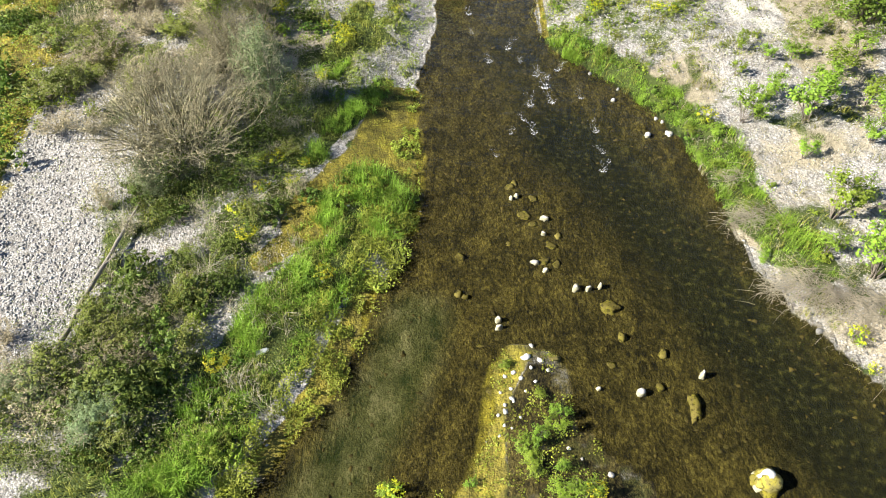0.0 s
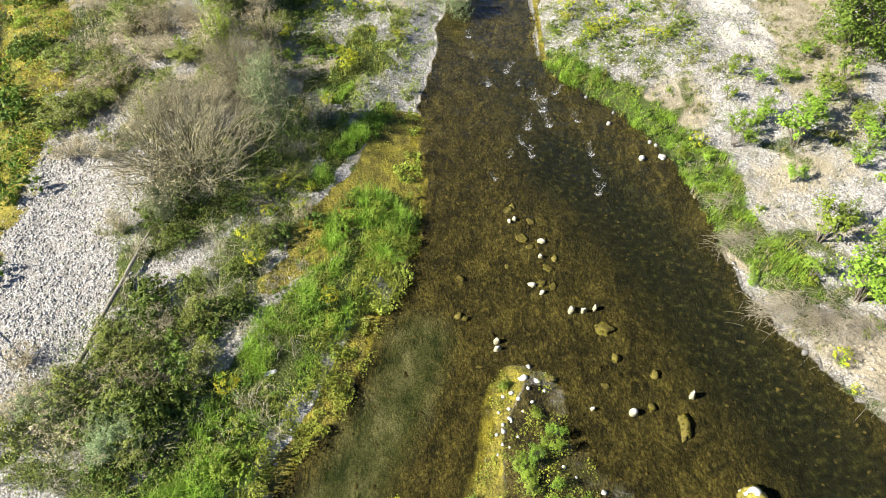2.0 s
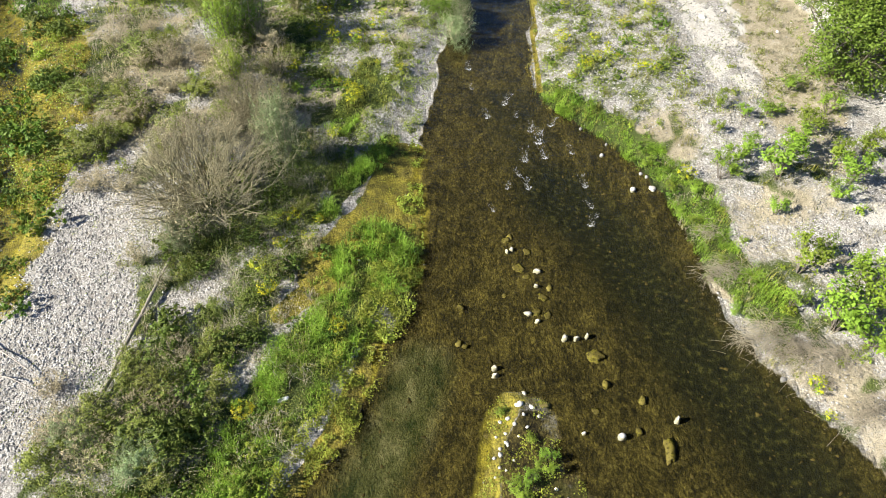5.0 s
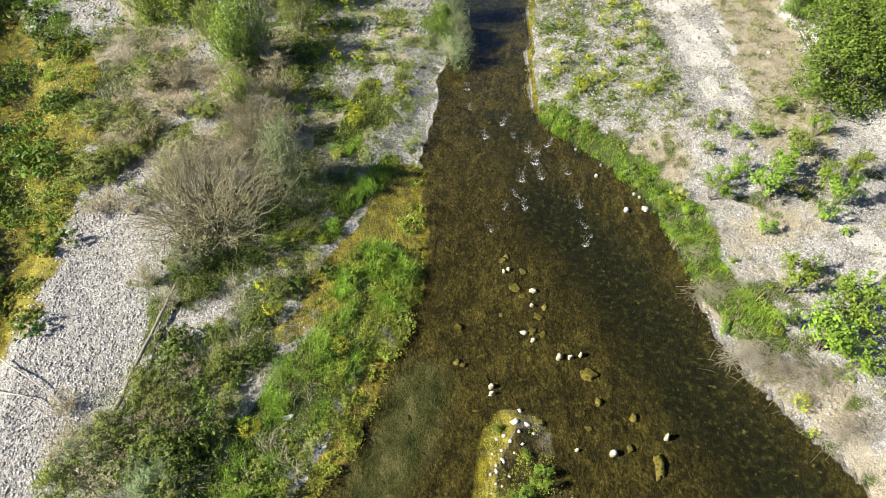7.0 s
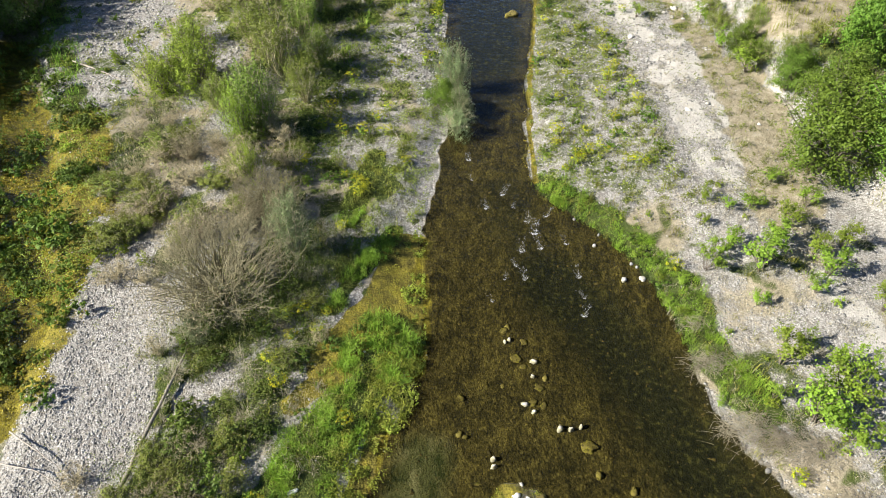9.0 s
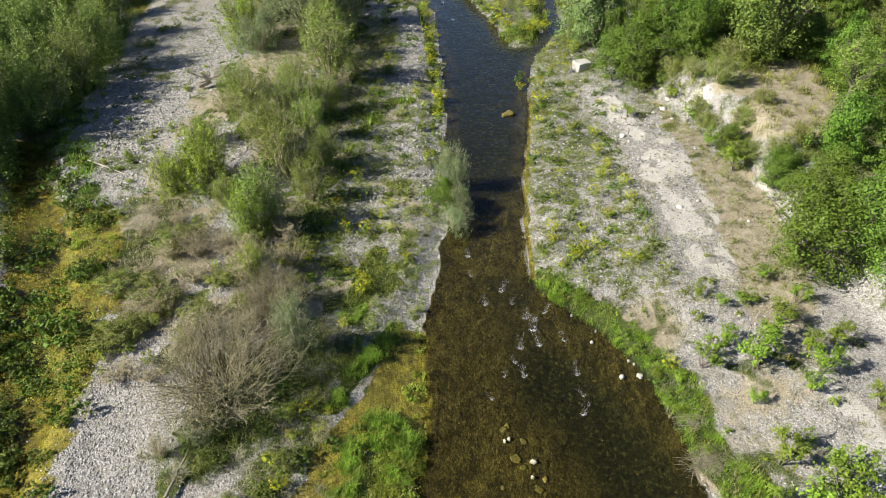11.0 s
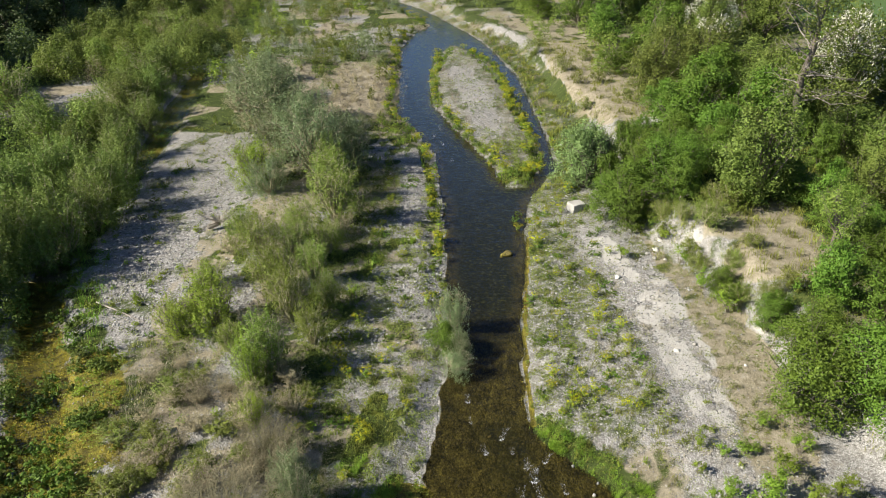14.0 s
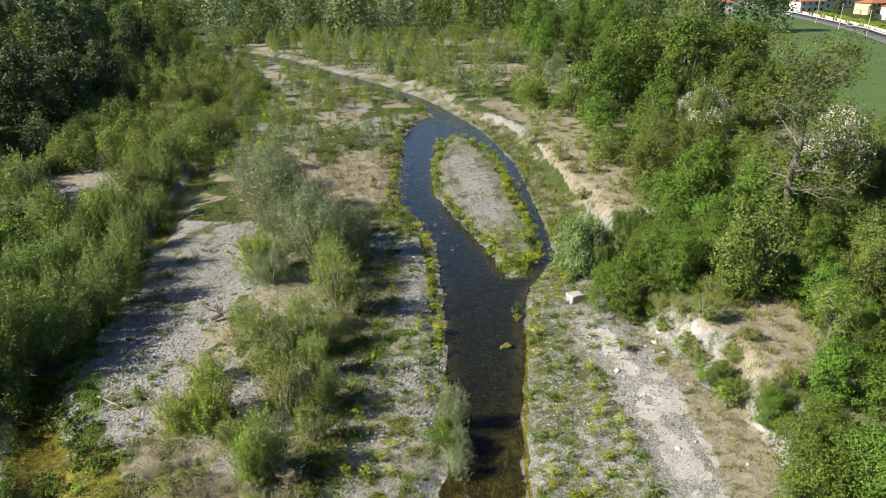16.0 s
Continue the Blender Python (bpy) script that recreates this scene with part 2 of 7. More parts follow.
M = {
    "ground": ground_material(),
    "water": water_material(),
    "foam": foam_material(),
    "pebble": stone_material("pale_pebbles", (0.11, 0.108, 0.106), (0.49, 0.487, 0.482)),
    "bedstone": stone_material("filmed_cobbles", (0.022, 0.018, 0.006), (0.095, 0.075, 0.024)),
    "white_stone": stone_material("white_limestone", (0.36, 0.345, 0.31), (0.64, 0.62, 0.575)),
    "mossy_stone": stone_material("algae_stone", (0.07, 0.058, 0.02), (0.22, 0.185, 0.065), (0.19, 0.17, 0.032)),
    "algae_rock": stone_material("algae_boulder", (0.22, 0.19, 0.05), (0.40, 0.36, 0.16), (0.34, 0.30, 0.05)),
    "bark": surface("grey_bark", (0.09, 0.075, 0.06), (0.22, 0.19, 0.16), 9.0),
    "twig": surface("dry_twigs", (0.26, 0.235, 0.145), (0.52, 0.475, 0.33), 5.0),
    "deadwood": surface("bleached_wood", (0.24, 0.21, 0.18), (0.46, 0.43, 0.39), 5.0),
    "darkwood": surface("weathered_wood", (0.15, 0.13, 0.11), (0.34, 0.31, 0.275), 5.0),
    "grass": leaf("fresh_grass", (0.11, 0.20, 0.016), (0.25, 0.385, 0.045), (0.42, 0.48, 0.13)),
    "grass_olive": leaf("olive_grass", (0.11, 0.14, 0.02), (0.28, 0.29, 0.06), (0.46, 0.41, 0.18)),
    "straw": leaf("straw", (0.22, 0.195, 0.14), (0.44, 0.40, 0.31), None, 0.2),
    "cress": leaf("cress_leaves", (0.11, 0.165, 0.018), (0.26, 0.30, 0.036), (0.48, 0.42, 0.05)),
    "algae_bright": leaf("golden_algae", (0.20, 0.18, 0.02), (0.45, 0.40, 0.04), None, 0.15),
    "algae": leaf("yellow_algae", (0.13, 0.12, 0.018), (0.30, 0.27, 0.035), None, 0.15),
    "willow_grey": leaf("grey_willow_leaves", (0.12, 0.165, 0.07), (0.26, 0.32, 0.16), (0.38, 0.41, 0.25), 0.3),
    "scrub": leaf("scrub_leaves", (0.095, 0.140, 0.026), (0.17, 0.22, 0.044), (0.25, 0.27, 0.08)),
    "brushwood": surface("grey_brushwood", (0.15, 0.14, 0.075), (0.38, 0.345, 0.225), 5.0),
    "lawn": surface("field_grass", (0.065, 0.115, 0.032), (0.105, 0.175, 0.048), 0.12, c=(0.085, 0.125, 0.04)),
    "willow_pale": leaf("pale_willow_leaves", (0.12, 0.175, 0.04), (0.235, 0.305, 0.075), (0.37, 0.42, 0.145), 0.3),
    "willow": leaf("willow_leaves", (0.14, 0.205, 0.034), (0.25, 0.32, 0.065), (0.37, 0.395, 0.13), 0.3),
    "bright": leaf("bright_leaves", (0.070, 0.136, 0.015), (0.135, 0.215, 0.028), (0.225, 0.295, 0.055)),
    "sapling": leaf("sapling_leaves", (0.11, 0.185, 0.018), (0.21, 0.30, 0.034), (0.34, 0.41, 0.08)),
    "poplar": leaf("poplar_leaves", (0.115, 0.175, 0.055), (0.225, 0.30, 0.105), (0.36, 0.42, 0.20)),
    "lime": leaf("lime_leaves", (0.16, 0.235, 0.024), (0.29, 0.39, 0.05), (0.42, 0.47, 0.10)),
    # blue raised in these greens in place of distance haze
    "dark": leaf("dark_leaves", (0.055, 0.088, 0.033), (0.10, 0.14, 0.05), (0.16, 0.195, 0.08)),
    "mid": leaf("tree_leaves", (0.075, 0.125, 0.020), (0.14, 0.205, 0.034), (0.21, 0.26, 0.058)),
    "olive": leaf("olive_leaves", (0.115, 0.148, 0.027), (0.21, 0.25, 0.05), (0.33, 0.335, 0.11)),
    "drybrown": leaf("withered_leaves", (0.19, 0.162, 0.095), (0.44, 0.385, 0.25), None, 0.2),
    "weed": leaf("weed_leaves", (0.055, 0.092, 0.015), (0.135, 0.19, 0.030), (0.25, 0.28, 0.07)),
    "yellow": leaf("yellow_flowers", (0.25, 0.29, 0.015), (0.46, 0.44, 0.02), None, 0.2),
    "orange": leaf("golden_flowers", (0.45, 0.30, 0.012), (0.62, 0.45, 0.02), None, 0.2),
    "blossom": leaf("white_blossom", (0.55, 0.54, 0.44), (0.80, 0.78, 0.68), None, 0.25),
    "asphalt": surface("asphalt", (0.09, 0.09, 0.095), (0.15, 0.15, 0.155), 1.0),
    "concrete": surface("concrete", (0.36, 0.35, 0.33), (0.55, 0.53, 0.50), 2.0),
    "plaster": surface("white_plaster", (0.62, 0.58, 0.52), (0.78, 0.75, 0.69), 1.0),
    "plaster_pink": surface("ochre_plaster", (0.50, 0.36, 0.27), (0.62, 0.47, 0.36), 1.0),
    "roof": surface("terracotta_roof", (0.30, 0.10, 0.05), (0.48, 0.20, 0.11), 2.0),
    "glass": surface("dark_glass", (0.03, 0.035, 0.04), (0.06, 0.07, 0.08), 1.0, rough=0.1, bump=0.0, spec=0.5),
    "car_paint": surface("silver_paint", (0.42, 0.43, 0.45), (0.50, 0.51, 0.53), 1.0, rough=0.3, bump=0.0, metal=0.5),
    "car_white": surface("white_paint", (0.72, 0.72, 0.72), (0.80, 0.80, 0.80), 1.0, rough=0.3, bump=0.0),
    "rubber": surface("rubber", (0.015, 0.015, 0.015), (0.03, 0.03, 0.03), 8.0),
    "metal": surface("galvanised", (0.38, 0.39, 0.40), (0.50, 0.50, 0.50), 4.0, rough=0.5, metal=0.6),
    "litter": surface("pale_litter", (0.66, 0.66, 0.68), (0.82, 0.82, 0.84), 6.0),
}

# ---- the plan ----
def vn(x, y, scale, seed=0, octaves=3):
    """Smooth value noise, 0 to 1, on arrays."""
    total, amp, norm = 0.0, 1.0, 0.0
    for o in range(octaves):
        u, w = np.asarray(x) / scale + 37.3 * o + seed * 11.7, np.asarray(y) / scale - 19.1 * o + seed * 5.3
        i, j = np.floor(u), np.floor(w)
        fu, fw = u - i, w - j
        fu, fw = fu * fu * (3 - 2 * fu), fw * fw * (3 - 2 * fw)

        def h(a, b):
            q = np.sin(a * 127.1 + b * 311.7 + seed * 74.7) * 43758.5453
            return q - np.floor(q)
        total = total + amp * ((h(i, j) * (1 - fu) + h(i + 1, j) * fu) * (1 - fw) + (h(i, j + 1) * (1 - fu) + h(i + 1, j + 1) * fu) * fw)
        norm += amp
        amp, scale = amp * 0.5, scale * 0.5
    return total / norm


def step(v, lo, hi):
    q = np.clip((v - lo) / (hi - lo), 0, 1)
    return q * q * (3 - 2 * q)


def line(*pts):
    """x as a function of y along a bank."""
    ys, xs = [p[1] for p in pts], [p[0] for p in pts]
    return lambda y: np.interp(y, ys, xs)


LEFT = line((-16, -8), (-7.5, 3), (-5.1, 6.7), (-4.0, 8.3), (-2.9, 9.8), (-2.4, 11.3), (-2.3, 12.6), (-1.5, 14.2), (-1.3, 15.8), (-1.1, 17.4), (-1.1, 19.5), (-1.5, 21.3),
            (-1.2, 22.6), (-1.2, 24.3), (-0.6, 26.4), (-0.5, 29), (0.05, 31.2), (0.3, 33), (0.35, 36), (0.2, 39), (0.0, 41.7), (-0.2, 53.4), (-1.1, 66.4), (-3.2, 73.2), (-5.8, 79.2), (-6.3, 97), (-7.0, 113),
            (-5.0, 125), (-2.6, 131), (-9, 146), (-16.8, 161), (-27.2, 172), (-37.8, 188), (-53.9, 212), (-68.3, 223), (-84.6, 239), (-190, 262))
RIGHT = line((18, -8), (15, 5), (12.5, 9.7), (11.3, 11.7), (10.6, 12.4), (10.1, 14), (9.9, 16.6), (9.8, 17.7), (9.2, 19.8), (8.3, 22.4), (7, 24), (5.3, 26), (4.4, 27), (4.25, 30), (4.7, 35),
             (5.6, 41.7), (6.2, 48.3), (7.4, 55.8), (9.0, 58.6), (10.8, 63), (10.8, 70), (10.6, 76), (9.9, 96), (6.0, 118), (-0.4, 135.8), (-4.2, 146), (-15.6, 166), (-24.2, 178),
             (-33.3, 191), (-46.8, 212), (-57.6, 224), (-72.7, 238), (-86, 248), (-190, 275))
ISLE_L = line((5.5, 58.3), (4.0, 64.7), (0.7, 74.9), (-1.7, 83.4), (-2.2, 96.7), (-1.3, 108.4), (1.0, 115))
ISLE_R = line((7.4, 58.3), (9.6, 64), (9.5, 70), (8.9, 83), (7.5, 101), (3.8, 111), (1.6, 115))
ISLET_L = line((-1.0, 2), (0.2, 6.6), (0.7, 7.1), (1.15, 8), (1.3, 9.5), (1.65, 10.5), (2.1, 11.2))
ISLET_R = line((6.5, 2), (5.2, 6.7), (4.8, 7.4), (4.0, 8), (3.45, 8.8), (3.5, 9.7), (3.2, 10.8), (2.3, 11.2))
EDGE = line((-12.6, 7), (-12.1, 10.3), (-11.1, 10.8), (-10.9, 13.6), (-10.8, 14.5), (-11.4, 15.5), (-13.0, 17.3), (-15.2, 20.4), (-17.0, 22.8), (-18.5, 24.8), (-19.5, 31))
CLIFF = line((22, 0), (20.5, 20), (18.6, 31), (17.6, 37), (17.0, 41), (15.6, 45), (15.2, 50), (14.6, 58), (14.3, 75), (13.4, 83), (12.2, 100), (9.2, 115), (3.9, 131), (-1.6, 147), (-12, 168), (-20, 181), (-44, 215), (-70, 242))
DITCH = line((-17, 10), (-18.2, 18.5), (-19.5, 22), (-21.5, 28), (-24, 33), (-27.5, 40), (-30, 47), (-30.8, 70), (-33, 87), (-36, 104), (-37.6, 116), (-37, 132), (-42, 160), (-66, 225))
TOPS = line((3.2, 0), (3.2, 60), (2.6, 85), (1.8, 120), (1.6, 160), (1.5, 260))


def level(y):
    """The water's level: the river falls towards the near end."""
    return 0.003 * np.asarray(y)


POOL = ((5.2, 20.5), (6.6, 18), (7.7, 15.6), (8.8, 12.6), (10.3, 9.6), (12, 6))


def near(x, y, pts):
    """The distance to a polyline."""
    best = np.full(np.shape(x), 1e9)
    for (ax, ay), (bx, by) in zip(pts, pts[1:]):
        dx, dy = bx - ax, by - ay
        q = np.clip(((x - ax) * dx + (y - ay) * dy) / (dx * dx + dy * dy), 0, 1)
        best = np.minimum(best, np.hypot(x - ax - q * dx, y - ay - q * dy))
    return best


def wet(x, y):
    """Metres inside the water's edge (negative on land)."""
    e = (vn(x, y, 1.3, 3) - 0.5) * 0.8
    s = np.minimum(x - LEFT(y), RIGHT(y) - x)
    isle = np.minimum(x - ISLE_L(y), ISLE_R(y) - x)
    isle = np.where((y > 58.3) & (y < 115), isle, -9)
    s = np.minimum(s, -isle)
    s = np.minimum(s, -0.8 * np.where(y < 11.2, np.minimum(x - ISLET_L(y), ISLET_R(y) - x), -9))  # the islet with plants
    return s + e


def height(x, y):
    """The height of the ground or bed."""
    s = wet(x, y)
    lev = level(y)
    shoal = np.maximum(np.exp(-((x - 3.0) / 1.6) ** 2 - ((y - 15.2) / 3.6) ** 2), np.exp(-((x - 1.5) / 2.4) ** 2 - ((y - 9.5) / 3.0) ** 2))
    bed = lev - 0.05 - 0.20 * step(s, 0.0, 2.8) * (1 - 0.7 * shoal) - 0.25 * (1 - step(near(x, y, POOL), 0.2, 2.6)) * step(s, 0, 1) - 0.12 * (vn(x, y, 0.7, 5) - 0.5)
    land = lev + 0.05 + 0.42 * step(-s, 0.0, 2.2) + 0.35 * (vn(x, y, 5.0, 7) - 0.5) * step(-s, 0.3, 3.0) + 0.10 * (vn(x, y, 0.5, 8) - 0.5) * step(-s, 0.2, 0.8)
    land = land + 0.45 * step(x - RIGHT(y), 2.0, 7.0)
    bank = x - CLIFF(y) + 1.6 * (vn(x, y, 4.0, 9) - 0.5)
    terrace = TOPS(y) + 0.5 * (vn(x, y, 9.0, 10) - 0.5)
    steep = step(bank, 0.0, 1.6 + 2.5 * vn(x, y, 7.0, 12))
    land = land * (1 - steep) + (terrace + 0.002 * np.maximum(x, 0)) * steep
    d = np.abs(x - DITCH(y))
    land = land - 0.55 * step(2.6 - d, 0.0, 2.0) * (1 - step(y, 92, 106))
    land = land + 1.2 * step(-x + DITCH(y), 8, 40)
    land = land + 0.7 * np.exp(-((x + 13.5) / 4.5) ** 2 - ((y - 50) / 14.0) ** 2) + 0.5 * np.exp(-((x + 10) / 3.0) ** 2 - ((y - 24) / 7.0) ** 2)
    out = np.where(s > 0, bed, land)
    return out


STROKES = {
    "grass": [
        (1.0, ((-7.4, 6.8), (-5.9, 9.0), (-5.0, 11.2), (-4.3, 13.0), (-3.4, 14.9), (-2.4, 17.0))),
        (0.35, ((-4.7, 18.6), (-4.0, 20.4), (-3.1, 22.0), (-2.3, 23.7))),
        (0.5, ((-4.6, 24.2), (-4.1, 27.2), (-3.6, 29.1))),
        (1.1, ((4.9, 26.5), (6.3, 24.8), (7.9, 23.0), (9.2, 21.1), (10.2, 18.7))),
        (0.7, ((10.3, 17.6), (11.0, 15.4), (11.8, 13.9))),
        (0.35, ((-0.6, 42), (-0.9, 50), (-1.3, 58), (-2.6, 68), (-5.5, 75), (-7.0, 82), (-7.5, 100))),
        (0.5, ((-6.4, 38), (-5.6, 44), (-4.0, 47), (-2.6, 47))),
        (1.1, ((-5.5, 63), (-4.4, 68), (-5.8, 74))),
        (1.1, ((5.5, 60), (7.5, 59.5), (9.2, 66), (8.0, 62))),
        (0.5, ((-1.2, 84), (-1.8, 96), (1, 110), (5, 104), (7.6, 90), (8.4, 74))),
        (1.1, ((-22, 34), (-25.5, 41), (-28.3, 47), (-29.5, 60))),
        (0.5, ((-29.5, 60), (-31, 75), (-34, 95))),
    ],
    "weed": [
        (1.2, ((-10.1, 10.2), (-8.9, 11.6), (-7.9, 12.8), (-6.9, 14.0))),
        (0.55, ((-7.6, 15.2), (-6.3, 16.0), (-5.2, 17.2))),
        (1.1, ((-9.6, 16.4), (-8.0, 18.0), (-6.3, 19.6), (-5.2, 21.6))),
        (0.9, ((-10.0, 9.0), (-8.0, 9.3))),
        (0.45, ((-11.4, 7.6), (-9.4, 7.3), (-8.4, 7.7))),
    ],
    "algae": [
        (0.8, ((-1.7, 16.0), (-1.3, 18.5), (-1.3, 20.5), (-1.3, 22.8))),
        (0.8, ((-4.5, 15.9), (-3.7, 17.3), (-2.9, 18.7), (-2.2, 20.6), (-1.9, 22.8))),
        (0.4, ((-5.7, 14.1), (-4.6, 15.3), (-3.7, 16.1))),
        (0.13, ((4.55, 27.5), (4.6, 31), (4.9, 35), (5.6, 41.3), (6.4, 48))),
        (0.35, ((-4.7, 7.6), (-3.3, 9.9), (-2.7, 12.0), (-2.3, 13.4))),
        (2.2, ((-17.6, 14), (-18.3, 20), (-19.0, 26), (-20.6, 31))),
        (1.3, ((-17.8, 12), (-18.8, 18.5), (-20.4, 23), (-22.4, 29), (-25, 34), (-28.5, 41))),
        (0.8, ((-30.3, 66), (-32, 80), (-35, 98))),
        (0.35, ((1.1, 6.5), (1.3, 9.0), (2.0, 10.6))),
    ],
    "dry": [
        (1.3, ((-14.6, 24.0), (-13.6, 28.1))),
        (0.6, ((10.2, 16.0), (10.9, 15.0))),
        (1.6, ((16.2, 25), (17.0, 31), (17.0, 36))),
        (2.6, ((-14, 48), (-13, 54))),
        (4.2, ((-9.6, 80), (-10.8, 94))),
        (2.6, ((-24, 118), (-20, 128))),
        (2.0, ((-17, 84), (-22, 100))),
        (3.2, ((22.5, 40), (22.0, 45))),
        (2.6, ((19, 72), (17.5, 82), (17, 92), (17.5, 105))),
    ],
    "clear": [
        (0.6, ((-7.0, 10.9), (-6.6, 12.1), (-6.0, 13.2), (-5.5, 14.2), (-4.7, 15.8))),
        (0.7, ((-9.5, 14.3), (-8.1, 14.9), (-7.2, 15.8))),
        (0.6, ((-5.6, 25.6), (-4.6, 23.2), (-4.4, 21.6))),
        (0.9, ((-3.6, 19.0), (-2.4, 20.5), (-1.6, 19.0), (-1.6, 17.4))),
    ],
    "gravel": [
        (0.35, ((-6.8, 11.4), (-6.5, 12.4))),
        (0.7, ((-9.4, 14.2), (-8.4, 15.1), (-7.3, 15.9))),
        (0.6, ((-9.2, 29.4), (-8.8, 26.6))),
        (1.5, ((-14.6, 15.0), (-15.0, 18.5), (-15.2, 21.6))),
        (0.8, ((-13.6, 19.0), (-14.2, 22.4))),
        (1.0, ((-11.4, 34.0), (-12.2, 30.4), (-12.6, 26.6))),
        (0.45, ((-5.4, 20.3), (-4.9, 22.4), (-5.1, 24.2))),
        (1.3, ((11.4, 47), (12.6, 41), (13.0, 35), (13.2, 30), (13.4, 26.4))),
        (0.8, ((-1.2, 25.6), (-1.0, 28))),
        (1.0, ((-3.2, 50), (-2.6, 58), (-3.6, 66))),
        (1.4, ((4.4, 72), (4.0, 84), (2.0, 98))),
    ],
    "sand": [
        (0.9, ((11.6, 46), (12.8, 41), (13.3, 35), (13.5, 30), (13.8, 26.6))),
        (0.5, ((14.4, 42), (14.9, 36), (15.5, 31.5), (15.1, 28))),
        (0.7, ((16.3, 20), (16.9, 17), (17.2, 14))),
        (1.2, ((20.5, 73), (24.5, 68), (27, 66))),
        (0.35, ((13.9, 88), (12.0, 104), (6.4, 124), (-2, 147))),
    ],
}


def stroke(kind, x, y):
    best = np.zeros(np.shape(x))
    wob = 1 + 0.9 * (vn(x, y, 1.1, 21) - 0.5)
    for w, pts in STROKES[kind]:
        best = np.maximum(best, 1 - step(near(x, y, pts) / (w * wob), 0.75, 1.5))
    return best


def zones(x, y):
    """What covers the ground: grass, algae, dry grass, water bed, sand, bed darkened as by depth and silty bed, each 0
    to 1.
    """
    s = wet(x, y)
    n1, n2, n3 = vn(x, y, 3.0, 31), vn(x, y, 1.2, 32), vn(x, y, 8.0, 33)
    ridge = x - CLIFF(y)
    left = x < LEFT(y)
    grass = np.zeros(np.shape(x))
    dry = np.zeros(np.shape(x))
    # low bars: sparse tufts on gravel
    bar = step(n1 * 0.5 + n2 * 0.5, 0.46, 0.66)
    grass = np.maximum(grass, 0.55 * bar)
    inner = left & (x > -19) & (x > DITCH(y) + 1.5)
    # the stony flat and the scrub beside it
    flat = step(x - EDGE(y), -0.8, 0.8)
    grass = np.where(inner & (y < 31), grass * np.where(flat > 0.5, 1.0, 0.25) + 0.35 * flat * step(n2, 0.4, 0.6), grass)
    dry = np.where(inner & (y > 19), np.maximum(dry, 0.6 * step(n1, 0.45, 0.6)), dry)
    rightbar = (~left) & (ridge < 0)
    grass = np.where(rightbar & (y > 26), np.maximum(grass, step(11.8 - x + n1, -0.5, 1.5) * (0.28 + 0.35 * n1)), grass)
    dry = np.where(rightbar & (y <= 26), np.maximum(dry, 0.22 + 0.45 * step(n1, 0.28, 0.78)), dry)
    dry = np.where(rightbar & (x > 14.8) & (y > 24), np.maximum(dry, 0.2 + 0.5 * step(n1, 0.4, 0.6)), dry)
    grass = np.where(rightbar & (x > 14.8) & (y > 24), np.maximum(grass, 0.6 * step(n2, 0.45, 0.6)), grass)
    grass = np.where(rightbar & (y <= 26), 0.6 * step(n2, 0.42, 0.74), grass)
    scrub = inner & (x > -17.5 + 4 * (n1 - 0.5)) & (x < -6.2 + 2 * (n2 - 0.5)) & (y > 27) & (y < 75)
    dry = np.where(scrub, np.maximum(dry, 0.25 + 0.75 * step(n1, 0.38, 0.6)), dry)
    grass = np.where(scrub, np.maximum(grass, 0.8 * step(n2, 0.5, 0.62)), grass)
    out_ = left & (y > 72) & (x > DITCH(y))
    dry = np.where(out_, np.maximum(dry, 0.2 + 0.8 * step(n3, 0.42, 0.6)), dry)
    grass = np.where(out_, np.maximum(grass, 0.75 * step(n1, 0.45, 0.6)), grass)
    grass = np.where(inner & (x < -17) & (y > 33), np.maximum(grass, 0.5 * step(n2, 0.5, 0.65)), grass)
    # terrace and far land
    terrace = step(ridge, 1.5, 4.0)
    grass = grass * (1 - terrace) + terrace * (0.45 + 0.5 * step(n3, 0.3, 0.6))
    dry = dry * (1 - terrace) + terrace * 0.75 * step(1 - n3, 0.35, 0.6)
    back = step(-x + DITCH(y), 2, 7)
    clear = np.exp(-((x + 47) / 7.5) ** 2 - ((y - 87) / 6.0) ** 2)
    grass = grass * (1 - back) + back * (0.55 + 0.4 * step(n3, 0.4, 0.65)) * (1 - clear)
    dry = dry * (1 - back) + back * 0.9 * step(1 - n1, 0.35, 0.6)
    gut = step(y, 96, 108) * (1 - step(np.abs(x - DITCH(y)), 2.0, 4.5))
    grass = np.maximum(grass, gut * (0.55 + 0.4 * n1))
    lawn = step(x - 55 - 0.1 * (y - 100), 0, 6) * step(y, 60, 70)
    grass, dry = np.maximum(grass, lawn), dry * (1 - lawn)
    back_ = step(y, 118, 132) * (ridge > 0) * (x < 30 + 0.12 * (y - 134))
    grass, dry = grass * (1 - back_) + back_ * (0.25 + 0.5 * step(n3, 0.45, 0.6)), np.maximum(dry, back_ * 0.7 * step(n1, 0.4, 0.6))
    far = step(y, 250, 300)
    grass = np.maximum(grass, far)
    shelf = step(ridge, 2.5, 4.5) * step(y, 62, 72) * (1 - step(y, 126, 140)) * (1 - step(x, 24, 29))
    dry = np.maximum(dry, shelf * (0.55 + 0.5 * n1))
    grass = grass * (1 - 0.75 * shelf * step(n2, 0.25, 0.6))
    isle = (y > 58.3) & (y < 115) & (x > ISLE_L(y)) & (x < ISLE_R(y))
    dry = np.where(isle, np.maximum(dry, 0.45), dry)
    g = stroke("gravel", x, y)
    sand = stroke("sand", x, y) * (0.25 + 0.65 * step(n2, 0.30, 0.62))
